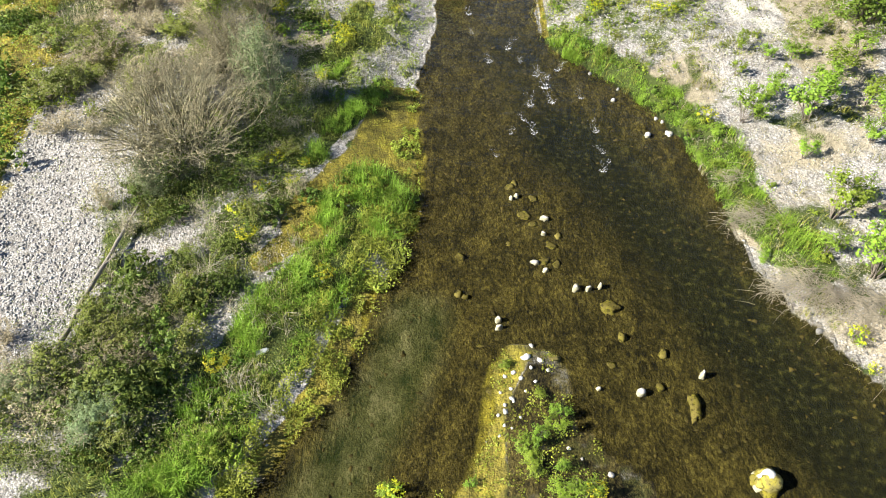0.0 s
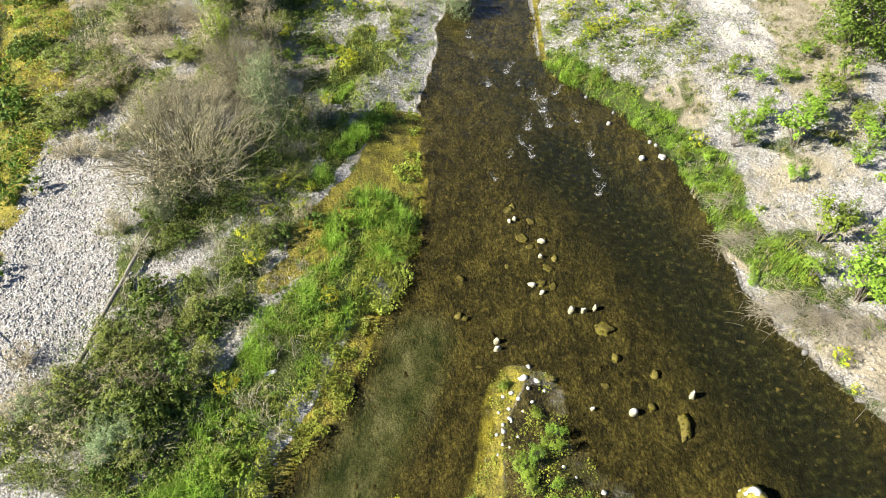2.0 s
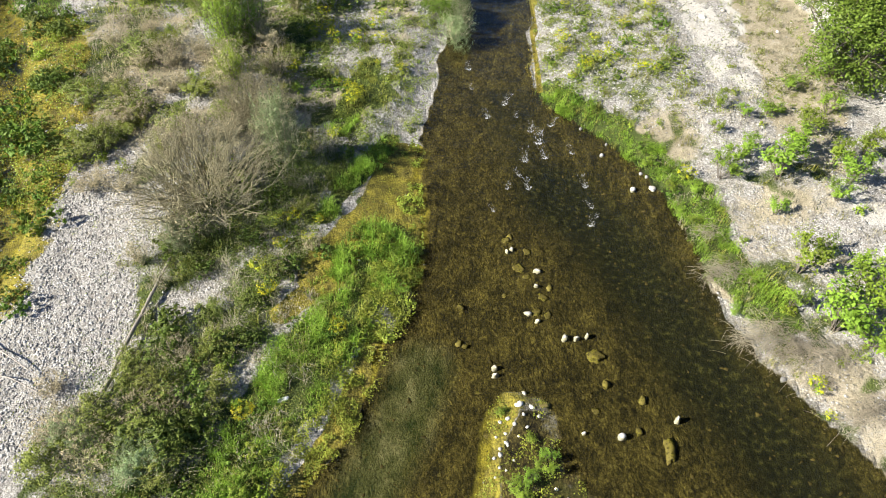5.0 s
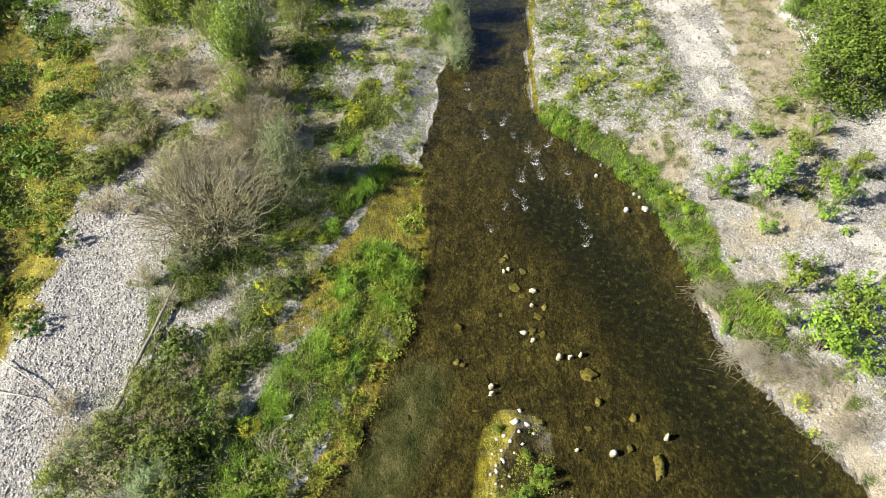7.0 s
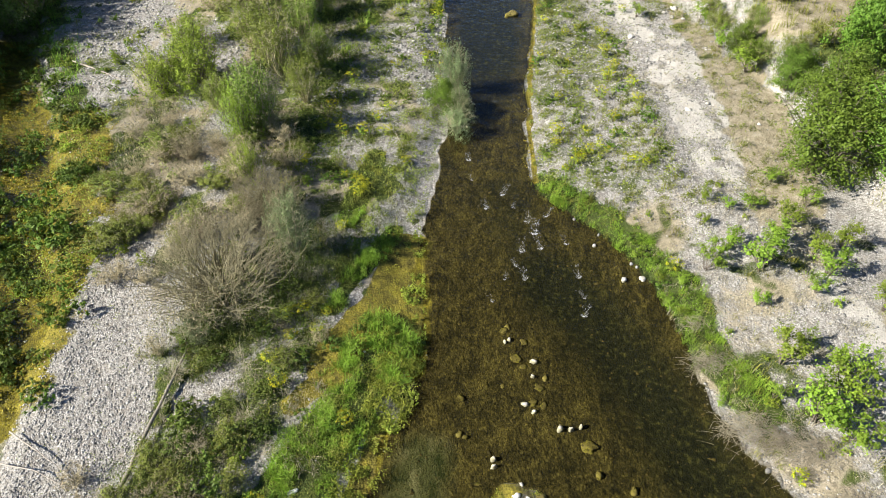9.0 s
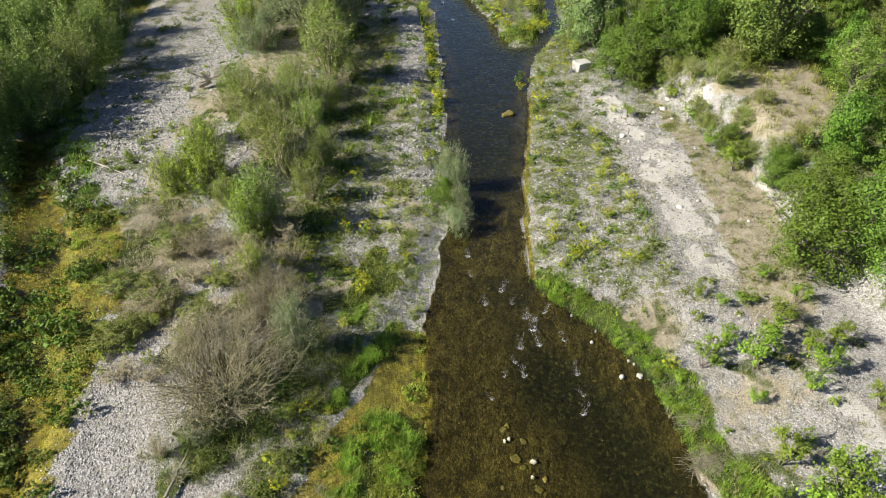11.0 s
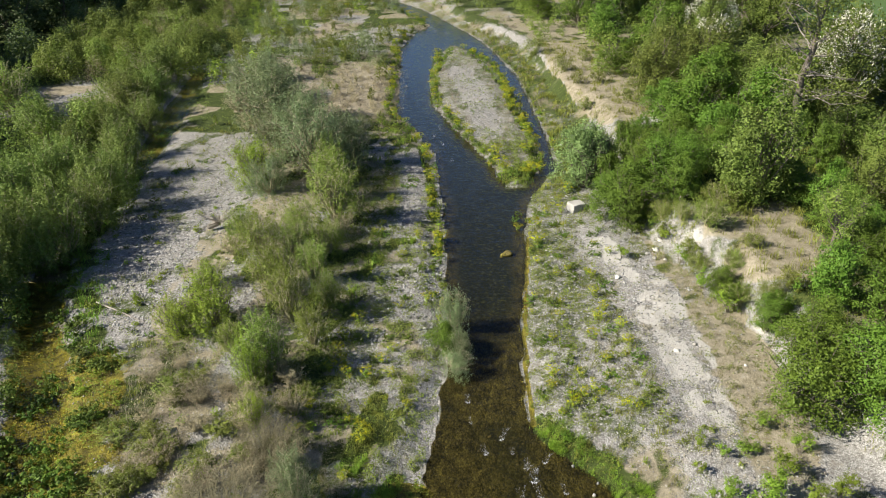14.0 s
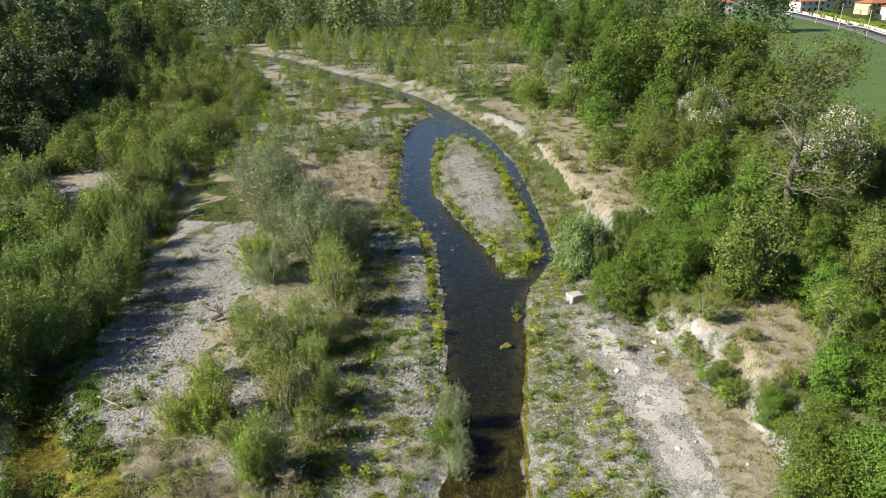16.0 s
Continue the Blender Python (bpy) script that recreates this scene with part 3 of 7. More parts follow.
    grass, dry = grass * (1 - g) * (1 - sand), dry * (1 - g) * (1 - sand)
    dry = np.maximum(dry, stroke("dry", x, y))
    grass = grass * (1 - 0.7 * stroke("dry", x, y))
    weed = stroke("weed", x, y)
    grass = np.maximum(grass, np.maximum(stroke("grass", x, y) * np.where(y > 30, 0.3 + 0.6 * step(n2, 0.4, 0.6), 1.0), 0.55 * weed))
    dry = np.maximum(dry, 0.5 * weed)
    algae = stroke("algae", x, y)
    islet = np.where(y < 11.9, step(np.minimum(x - ISLET_L(y), ISLET_R(y) - x), -0.6, -0.2), 0.0)
    grass = np.maximum(grass, islet * (0.42 + 0.4 * step(vn(x, y, 0.5, 45), 0.40, 0.6)))
    algae = np.maximum(algae, islet * (0.10 + 0.35 * step(vn(x, y, 0.7, 46), 0.42, 0.6) + 0.5 * (1 - step(x - ISLET_L(y), 0.1, 0.8))))
    dry = np.maximum(dry, 0.35 * islet)
    clay = np.exp(-((ridge - 1.0) / 1.2) ** 2) * step(vn(x, y, 3.5, 41), 0.47, 0.58) * (1 - 0.85 * step(y, 54, 62)) * step(y, 32, 36)
    slope = step(y, 56, 62) * step(270 - y, 0, 10) * (ridge < 1.5) * (x > RIGHT(y) + 0.3)
    grass, dry = np.maximum(grass, (0.35 + 0.5 * n2) * slope * (1 - 0.65 * step(y, 112, 135))), np.maximum(dry, (0.35 + 0.5 * step(n1, 0.4, 0.6)) * slope)
    sand = np.maximum(sand, clay)
    grass = grass * (1 - clay)
    bed = step(s, -0.12, 0.10)
    # pool darkens the bed as depth would, also upstream where it is no deeper
    pool = 1.05 * (1 - step(near(x, y, POOL), 0.3, 3.0)) + 0.55 * (1 - step(near(x, y, ((3.0, 27), (3.6, 23), (4.6, 20.5))), 0.2, 2.2)) + 1.0 * step(y, 31, 40) * step(s, 0.2, 1.4)
    silt = 0.85 * (1 - step(near(x, y, ((-3.4, 6.0), (-2.3, 8.2), (-1.3, 10.3), (-0.8, 12.2))), 0.4, 1.5))
    return np.clip(grass, 0, 1), np.clip(algae * (1 - step(s, 1.2, 2.2)), 0, 1), np.clip(dry, 0, 1), np.maximum(bed * (1 - 0.75 * algae * step(-s + 0.8, 0, 0.5)), 0.95 * islet * (1 - algae)), np.clip(sand, 0, 1), np.clip(pool, 0, 1), np.clip(silt, 0, 1)


# ---- mesh helpers ----
def raw_mesh(name, verts, faces, mats, smooth=False):
    """A mesh from arrays: verts (n, 3), and faces a list of (m, k) index arrays."""
    me = bpy.data.meshes.new(name)
    verts = np.asarray(verts, dtype=np.float32)
    me.vertices.add(len(verts))
    me.vertices.foreach_set("co", verts.ravel())
    faces = [np.asarray(f, dtype=np.int32) for f in faces if len(f)]
    loops = np.concatenate([f.ravel() for f in faces])
    sizes = np.concatenate([np.full(len(f), f.shape[1], dtype=np.int32) for f in faces])
    starts = np.concatenate(([0], np.cumsum(sizes)[:-1])).astype(np.int32)
    me.loops.add(len(loops))
    me.loops.foreach_set("vertex_index", loops)
    me.polygons.add(len(sizes))
    me.polygons.foreach_set("loop_start", starts)
    if smooth:
        me.polygons.foreach_set("use_smooth", np.ones(len(sizes), dtype=bool))
    for m in mats if isinstance(mats, (list, tuple)) else [mats]:
        me.materials.append(m)
    me.update(calc_edges=True)
    return me


def child(name, me, parent, label=""):
    ob = new(name, me)
    ob.parent = parent
    return tagged(ob, label)


def bm_mesh(name, bm, mat):
    me = bpy.data.meshes.new(name)
    bm.to_mesh(me)
    bm.free()
    me.materials.append(mat)
    return me


def part(name, bm, mat, parent, label=""):
    return child(name, bm_mesh(name, bm, mat), parent, label)


def box_bm(sx, sy, sz, at=(0, 0, 0), bevel=0.0, bm=None):
    bm = bm or bmesh.new()
    made = bmesh.ops.create_cube(bm, size=1.0, matrix=Matrix.LocRotScale(at, None, (sx, sy, sz)))
    if bevel:
        es = list({e for v in made["verts"] for e in v.link_edges})
        bmesh.ops.bevel(bm, geom=es, offset=bevel, segments=2, profile=0.5, affect="EDGES")
    return bm


def leaves(rng, centres, size, aspect=0.5, up=0.35, droop=0.0, face=None):
    """Leaves as diamonds folded along the rib, at the centres; face gives each the way its upper side looks."""
    n = len(centres)
    d = rng.normal(size=(n, 3))
    d[:, 2] = d[:, 2] * 0.7 - droop
    nor = rng.normal(size=(n, 3))
    if face is None:
        nor[:, 2] += up * 3
    else:
        nor = nor * 0.42 + face / (np.linalg.norm(face, axis=1, keepdims=True) + 1e-9)
        nor /= np.linalg.norm(nor, axis=1, keepdims=True) + 1e-9
        d -= nor * np.sum(d * nor, axis=1, keepdims=True) * 0.85
    d /= np.linalg.norm(d, axis=1, keepdims=True) + 1e-9
    side = np.cross(d, nor)
    side /= np.linalg.norm(side, axis=1, keepdims=True) + 1e-9
    nor = np.cross(side, d)
    s = size * rng.uniform(0.6, 1.3, (n, 1))
    a = centres - d * s * 0.5
    c = centres + d * s * 0.5
    mid = centres + nor * s * 0.08
    b, e = mid - side * s * aspect * 0.5, mid + side * s * aspect * 0.5
    v = np.stack([a, b, c, e], 1).reshape(-1, 3)
    f = np.arange(4 * n).reshape(-1, 4)
    return v, f


def tubes(paths, radii, sides=4):
    """Tapered tubes along paths (n, k, 3) with radii (n, k)."""
    paths, radii = np.asarray(paths, float), np.asarray(radii, float)
    n, k, _ = paths.shape
    t = np.gradient(paths, axis=1)
    t /= np.linalg.norm(t, axis=2, keepdims=True) + 1e-9
    ref = np.where(np.abs(t[..., 2:3]) > 0.9, np.array([1.0, 0, 0]), np.array([0, 0, 1.0]))
    u = np.cross(t, ref)
    u /= np.linalg.norm(u, axis=2, keepdims=True) + 1e-9
    w = np.cross(t, u)
    ang = np.arange(sides) * 2 * np.pi / sides
    ring = paths[:, :, None] + radii[:, :, None, None] * (u[:, :, None] * np.cos(ang)[None, None, :, None] + w[:, :, None] * np.sin(ang)[None, None, :, None])
    v = ring.reshape(-1, 3)
    base = (np.arange(n)[:, None, None] * k + np.arange(k - 1)[None, :, None]) * sides
    j = np.arange(sides)[None, None]
    j2 = (j + 1) % sides
    f = np.stack([base + j, base + j2, base + sides + j2, base + sides + j], -1).reshape(-1, 4)
    return v, f


def grow(rng, h, w, stems, twigs, per, leaf_size, aspect=0.5, trunk=0.0, lean=0.5, twig=0.3, base=0.06, low=0.35, droop=0.0, fuzz=0.5, thick=1.0, dome=0, tuft=40, tall=1.4, spike=0.0):
    """A woody plant: stems from the ground, or limbs from a trunk, that arch outwards, bear twigs and carry leaves. Gives wood and leaf arrays."""
    k = 6
    tt = np.linspace(0, 1, k)
    ang = rng.uniform(0, 2 * np.pi, stems) + np.arange(stems) * 2.4
    out = np.sqrt(rng.uniform(0.03, 1.0, stems)) * w * 0.5 * 0.85
    top = h * (1 - lean * (out / (w * 0.5)) ** 2) * rng.uniform(0.78, 1.0, stems) * 0.93
    start = np.zeros((stems, 3))
    if trunk:
        start[:, 2] = h * trunk * rng.uniform(0.55, 1.25, stems)
        top = np.maximum(top, start[:, 2] + 0.12 * h)
    else:
        start[:, 0], start[:, 1] = np.cos(ang) * base * w * rng.uniform(0, 1, stems), np.sin(ang) * base * w * rng.uniform(0, 1, stems)
    end = np.stack([np.cos(ang) * out, np.sin(ang) * out, top], 1)
    path = start[:, None] + (end - start)[:, None] * tt[None, :, None]
    bow = (tt * (1 - tt))[None, :, None]
    path += bow * rng.normal(size=(stems, 1, 3)) * 0.18 * h
    path[:, :, 2] += (tt ** 0.8 - tt)[None] * (end[:, 2] - start[:, 2])[:, None] * 0.9
    path += rng.normal(size=path.shape) * 0.015 * h * tt[None, :, None]
    r0 = thick * 0.012 * h * rng.uniform(0.7, 1.2, (stems, 1))
    wv, wf = tubes(path, r0 * (1 - 0.85 * tt[None]), 4)
    wood_v, wood_f = [wv], [wf]
    count = len(wv)
    if trunk:
        hh = np.linspace(0, 1, 7)
        tp = np.zeros((1, 7, 3))
        tp[0, :, 2] = hh * h * 0.8
        tp[0, 1:, :2] = np.cumsum(rng.normal(size=(6, 2)) * 0.012 * h, axis=0)
        tv, tf = tubes(tp, (0.022 * h * thick * (1 - 0.85 * hh) + 0.003 * h)[None], 7)
        wood_v.append(tv), wood_f.append(tf + count)
        count += len(tv)
    # twigs
    n = stems * twigs
    si = np.repeat(np.arange(stems), twigs)
    u = low + (1 - low) * rng.uniform(0, 1, n) ** 0.7
    fi = u * (k - 1)
    i0 = np.minimum(fi.astype(int), k - 2)
    p0 = path[si, i0] + (path[si, i0 + 1] - path[si, i0]) * (fi - i0)[:, None]
    dirs = rng.normal(size=(n, 3))
    dirs[:, 2] = np.abs(dirs[:, 2]) * 0.9 + 0.25
    radial = p0 * np.array([1, 1, 0]) / (np.linalg.norm(p0[:, :2], axis=1, keepdims=True) + 0.1)
    dirs += radial * 0.7
    dirs /= np.linalg.norm(dirs, axis=1, keepdims=True)
    ln = twig * min(h, w) * rng.uniform(0.35, 1.0, (n, 1)) * (1.25 - u[:, None] * 0.6)
    p2 = p0 + dirs * ln
    p2[:, 2] -= droop * ln[:, 0]
    p1 = (p0 + p2) / 2 + rng.normal(size=(n, 3)) * 0.06 * ln
    p1[:, 2] += 0.1 * ln[:, 0]
    tw = np.stack([p0, p1, p2], 1)
    tv, tf = tubes(tw, np.array([[0.0042, 0.0026, 0.0008]]) * h * thick * np.ones((n, 1)), 3)
    wood_v.append(tv), wood_f.append(tf + count)
    # leaves gather on the twigs
    m = n * per
    ti = np.repeat(np.arange(n), per)
    q = rng.uniform(0.15, 1.1, (m, 1))
    c = np.where(q < 0.5, tw[ti, 0] + (tw[ti, 1] - tw[ti, 0]) * q * 2, tw[ti, 1] + (tw[ti, 2] - tw[ti, 1]) * (q - 0.5) * 2)
    c = c + rng.normal(size=(m, 3)) * ln[ti] * 0.16 * fuzz * 2
    half = np.array([0.5 * w, 0.5 * w, 0.55 * h])
    hub = np.array([0, 0, (0.3 + 0.5 * trunk) * h])
    face = (c - hub) / half + 0.6 * dirs[ti] + np.array([0, 0, 0.25])
    if dome:
        # tufts over some uneven lobes, down to the ground, with gaps between
        nl = 9
        dome, tuft = int(dome * 0.62), int(tuft * 1.45)
        la, lr = rng.uniform(0, 6.28, nl), np.sqrt(rng.uniform(0, 1, nl)) * w * 0.33
        lw, lh = w * rng.uniform(0.34, 0.62, nl), h * np.clip(1.08 - 0.9 * lean * (lr / (w * 0.33)) * rng.uniform(0.4, 1.2, nl), 0.4, 1.0)
        lh[0], lr[0] = h, lr[0] * 0.4
        which = rng.integers(0, nl, dome)
        an = rng.uniform(0, 2 * np.pi, dome)
        up_ = rng.uniform(0.0, 1.0, dome) ** 0.8
        lo_ = trunk * 0.8
        rad = np.sqrt(np.maximum(1 - up_ ** 2.0, 0.02)) * rng.uniform(0.66, 1.04, dome)
        dc = np.stack([np.cos(la[which]) * lr[which] + np.cos(an) * rad * lw[which] * 0.5, np.sin(la[which]) * lr[which] + np.sin(an) * rad * lw[which] * 0.5, lo_ * h + (0.94 * lh[which] - lo_ * h) * up_], 1)
        sg = np.minimum(w, h) * 0.05 * rng.uniform(0.6, 1.3, (dome, 1))
        spread = rng.normal(size=(dome * tuft, 3))
        extra = np.repeat(dc, tuft, 0) + spread * np.repeat(sg, tuft, 0) * np.array([1, 1, tall])
        whole = np.repeat((dc - hub) / half, tuft, 0)
        turned = spread * 0.75 + whole * 0.8 + np.array([0, 0, 0.35])
        if spike:
            q = rng.uniform(0, 1, (dome * tuft, 1))
            way = np.repeat(dc * np.array([0.35, 0.35, 0.0]) / (0.5 * w) + np.array([0, 0, 1.0]) + rng.normal(size=(dome, 3)) * 0.14, tuft, 0)
            reach = np.repeat(spike * h * rng.uniform(0.5, 1.2, (dome, 1)), tuft, 0)
            extra = np.repeat(dc, tuft, 0) + way * reach * (q - 0.55) + spread * 0.036 * w * (1.15 - q)
            turned = spread * np.array([0.9, 0.9, 0.2]) + whole * 0.55 + np.array([0, 0, 0.3])
        c = np.concatenate([c, extra])
        face = np.concatenate([face, turned])
    c[:, 2] = np.maximum(c[:, 2], 0.03)
    lv, lf = leaves(rng, c, leaf_size, aspect, droop=droop * 0.6, face=face)
    return (np.concatenate(wood_v), np.concatenate(wood_f)), (lv, lf)


KITS = {}


def kit(key, count, wood, foliage, leaf_part="crown", wood_part="branchwork", **how):
    """Some variants of a kind of plant, as meshes that its plants share."""
    made = []
    for i in range(count):
        rng = np.random.default_rng(sum(map(ord, key)) * 7 + i)
        (wv, wf), (lv, lf) = grow(rng, **how)
        made.append(((wood_part, raw_mesh(wood_part, wv, [wf], M[wood], True)), (leaf_part, raw_mesh(leaf_part, lv, [lf], M[foliage]))))
    KITS[key] = (made, how["h"], how["w"])


def ground_z(x, y):
    return float(height(np.array([x]), np.array([y]))[0])


rnd = random.Random(5)


def plant(key, name, x, y, h, w=None, label="", category="shrub", group="", variant=None, extra=()):
    """A plant of a kit at its place, scaled to its height and width."""
    made, h0, w0 = KITS[key]
    meshes = made[rnd.randrange(len(made)) if variant is None else variant % len(made)]
    ob = new(name)
    sw = (w or h * w0 / h0) / w0
    ob.matrix_world = Matrix.LocRotScale((x, y, ground_z(x, y) - 0.03), Euler((0, 0, rnd.uniform(0, 6.28))), (sw, sw, h / h0))
    for pn, me in meshes + tuple(extra):
        p = child(pn, me, ob)
        if pn in ("bloom", "blossom"):
            tagged(p, kind="stuff")
    return tagged(ob, label, category, group)


# ---- the ground and the river ----
def tiers(core0, core1, fine, mid0, mid1, coarse, lo, hi, growth):
    """Grid lines: fine in the core, coarser round it, and widening out to the horizon."""
    inner = np.concatenate([np.arange(mid0, core0, coarse), np.arange(core0, core1, fine), np.arange(core1, mid1, coarse)])
    up_, dn, st = [], [], coarse
    v, w = mid1, mid0
    while v < hi or w > lo:
        up_.append(v) if v < hi else None
        st *= growth
        v, w = v + st, w - st
        dn.append(w) if w > lo else None
    return np.concatenate([[lo], dn[::-1], inner, up_, [hi]])


def spacing(fine_lo, fine_hi, fine, lo, hi, growth):
    mid_ = list(np.arange(fine_lo, fine_hi, fine))
    up_, st, v = [], fine, fine_hi
    while v < hi:
        up_.append(v)
        st *= growth
        v += st
    up_.append(hi)
    dn, st, v = [], fine, fine_lo
    while v > lo:
        st *= growth
        v -= st
        dn.append(max(v, lo))
    return np.array(dn[::-1] + mid_ + up_)


def build_ground():
    xs = tiers(-22, 19, 0.22, -80, 70, 0.75, -3000, 3000, 1.12)
    ys = tiers(5, 40, 0.22, -10, 260, 0.8, -400, 4000, 1.12)
    gx, gy = np.meshgrid(xs, ys)
    x, y = gx.ravel(), gy.ravel()
    z = height(x, y)
    nx, ny = len(xs), len(ys)
    i = (np.arange(ny - 1)[:, None] * nx + np.arange(nx - 1)[None]).ravel()
    me = raw_mesh("ground", np.stack([x, y, z], 1), [np.stack([i, i + 1, i + nx + 1, i + nx], 1)], M["ground"], True)
    g, a, d, b, s, pool, silt = zones(x, y)
    one = me.color_attributes.new("zone", "FLOAT_COLOR", "POINT")
    one.data.foreach_set("color", np.stack([g, a, d, b], 1).astype(np.float32).ravel())
    two = me.color_attributes.new("zone_two", "FLOAT_COLOR", "POINT")
    two.data.foreach_set("color", np.stack([s, pool, silt, np.ones_like(s)], 1).astype(np.float32).ravel())
    return tagged(new("ground", me), "gravel river bars with grass, algae mats and dry banks", "ground", kind="structure")


ground = build_ground()


def build_water():
    """The river's face, with low waves, over the whole bed; the banks cut its outline."""
    ys = spacing(-6, 45, 0.22, -60, 300, 1.02)
    us = np.linspace(0, 1, 70)
    y = np.repeat(ys, len(us))
    u = np.tile(us, len(ys))
    lo, hi = LEFT(y) - 1.0, RIGHT(y) + 1.0
    x = lo + (hi - lo) * u
    rough = 0.35 + 1.0 * np.exp(-((y - 23) / 4.5) ** 2)
    z = level(y) + (vn(x, y * 0.6, 0.7, 51) - 0.5) * 0.035 * rough + (vn(x, y * 0.5, 0.3, 52, 1) - 0.5) * 0.02 * rough
    n = len(us)
    i = (np.arange(len(ys) - 1)[:, None] * n + np.arange(n - 1)[None]).ravel()
    ob = new("water", raw_mesh("water", np.stack([x, y, z], 1), [np.stack([i, i + 1, i + n + 1, i + n], 1)], M["water"], True))
    ob.visible_shadow = False
    return tagged(ob, "clear shallow river running over brown cobbles", "river", kind="structure")


water = build_water()


def build_ditch():
    """Stagnant water in the side channel."""
    ys = np.arange(8, 98, 1.0)
    us = np.linspace(-1, 1, 6)
    y, u = np.repeat(ys, 6), np.tile(us, len(ys))
    x = DITCH(y) + u * 2.0
    i = (np.arange(len(ys) - 1)[:, None] * 6 + np.arange(5)[None]).ravel()
    ob = new("side_water", raw_mesh("side_water", np.stack([x, y, level(y) + 0.12], 1), [np.stack([i, i + 1, i + 7, i + 6], 1)], M["water"], True))
    ob.visible_shadow = False
    tagged(ob, "still side channel with yellow algae", "water", kind="structure")


build_ditch()


def riffle(x, y, size):
    """A small standing wave that breaks white: a bowed crest of foam with streaks that trail upstream in a fan."""
    rng = np.random.default_rng(int(x * 100 + y * 10))
    arch, skew = rng.uniform(0.25, 0.7), rng.uniform(-0.35, 0.35)
    n = 70
    u = rng.uniform(-1, 1, n) * rng.uniform(0.3, 1, n)
    crest = np.arange(n) < 22
    back = rng.uniform(0, 1, n) ** 1.6
    ln = np.where(crest, rng.uniform(0.06, 0.16, n), rng.uniform(0.12, 0.40, n)) * size
    wd = np.where(crest, rng.uniform(0.016, 0.04, n), rng.uniform(0.005, 0.013, n)) * size
    px = u * size * np.where(crest, 0.30, 0.26 + 0.12 * back) + skew * size * np.where(crest, 0, back)
    py = u ** 2 * arch * 0.6 * size + np.where(crest, 0, back * 1.15) * size + rng.normal(size=n) * 0.03 * size
    a = np.where(crest, 1.6 * arch * u + rng.normal(size=n) * 0.35, np.pi / 2 - skew - 0.35 * u + rng.normal(size=n) * 0.16)
    d = np.stack([np.cos(a), np.sin(a)], 1) * ln[:, None]
    o = np.stack([-np.sin(a), np.cos(a)], 1) * wd[:, None]
    c = np.stack([px, py], 1)
    flat = np.stack([c - d * 0.5, c - o, c - o * 0.7 + d * 0.3, c + d * 0.5, c + o * 0.7 + d * 0.3, c + o], 1)
    z = 0.03 + rng.uniform(0, 0.03, (n, 1)) + np.array([0, 0.015, 0.01, 0, 0.01, 0.015])[None]
    me = raw_mesh("riffle", np.concatenate([flat, z[..., None]], -1).reshape(-1, 3), [np.arange(6 * n).reshape(-1, 6)], M["foam"], True)
    ob = child("riffle", me, water, "white broken water")
    ob.matrix_world = pose(x, y, float(level(y)) + 0.012, 0, 0, rng.uniform(-18, 18))


for x, y, s in ((-1.2, 71.5, .9), (-0.2, 69.0, .8), (0.6, 64.5, .7), (-0.6, 74.0, .7), (-2.6, 129, 1.6), (-1.2, 133, 1.8), (-3.0, 135, 1.5), (2.4, 120, 1.4), (0.2, 124, 1.6), (-1.6, 126, 1.5)):
    riffle(x, y, s)
for x, y, s in ((2.8, 26.4, .75), (3.5, 22.4, .7), (3.5, 20.7, .6), (4.2, 23.6, .9), (5.9, 20.8, .6), (5.8, 18.6, .6), (2.6, 20.7, .4), (2.0, 25.4, .6), (5.6, 22.9, .5), (4.4, 22.6, .7),
                (4.8, 24.8, .6), (2.0, 19.4, .35), (1.2, 29.2, .6), (3.9, 24.4, .6), (1.3, 27.6, .4), (6.0, 19.6, .4), (3.2, 21.5, .4), (3.3, 25.4, .4)):
    riffle(x, y, s * 1.1)


def stones(rng, x, y, z, size):
    """Many rough pebbles as one heap: squashed, uneven octahedra."""
    n = len(x)
    base = np.array([[1, 0, 0], [0, 1, 0], [-1, 0, 0], [0, -1, 0], [0, 0, 1], [0, 0, -1]], float)
    v = base[None] * rng.uniform(0.65, 1.25, (n, 6, 1)) + rng.normal(size=(n, 6, 3)) * 0.14
    v *= (size[:, None] * np.stack([rng.uniform(0.8, 1.3, n), rng.uniform(0.6, 1.0, n), rng.uniform(0.28, 0.55, n)], 1))[:, None] * 0.5
    a = rng.uniform(0, 6.28, n)
    c, s = np.cos(a)[:, None], np.sin(a)[:, None]
    vx, vy = v[..., 0] * c - v[..., 1] * s, v[..., 0] * s + v[..., 1] * c
    v = np.stack([vx + x[:, None], vy + y[:, None], v[..., 2] + z[:, None]], -1)
    f = np.array([[0, 1, 4], [1, 2, 4], [2, 3, 4], [3, 0, 4], [1, 0, 5], [2, 1, 5], [3, 2, 5], [0, 3, 5]])
    return v.reshape(-1, 3), (f[None] + 6 * np.arange(n)[:, None, None]).reshape(-1, 3)


def scatter(rng, n, x0, x1, y0, y1, keep):
    x, y = rng.uniform(x0, x1, n), rng.uniform(y0, y1, n)
    ok = rng.uniform(size=n) < keep(x, y)
    return x[ok], y[ok]


def bare(x, y):
    g, a, d, b, s, _, _ = zones(x, y)
    return np.clip(1 - 1.3 * g - a - 0.8 * d - 0.7 * s, 0.03, 1) * (b < 0.3)


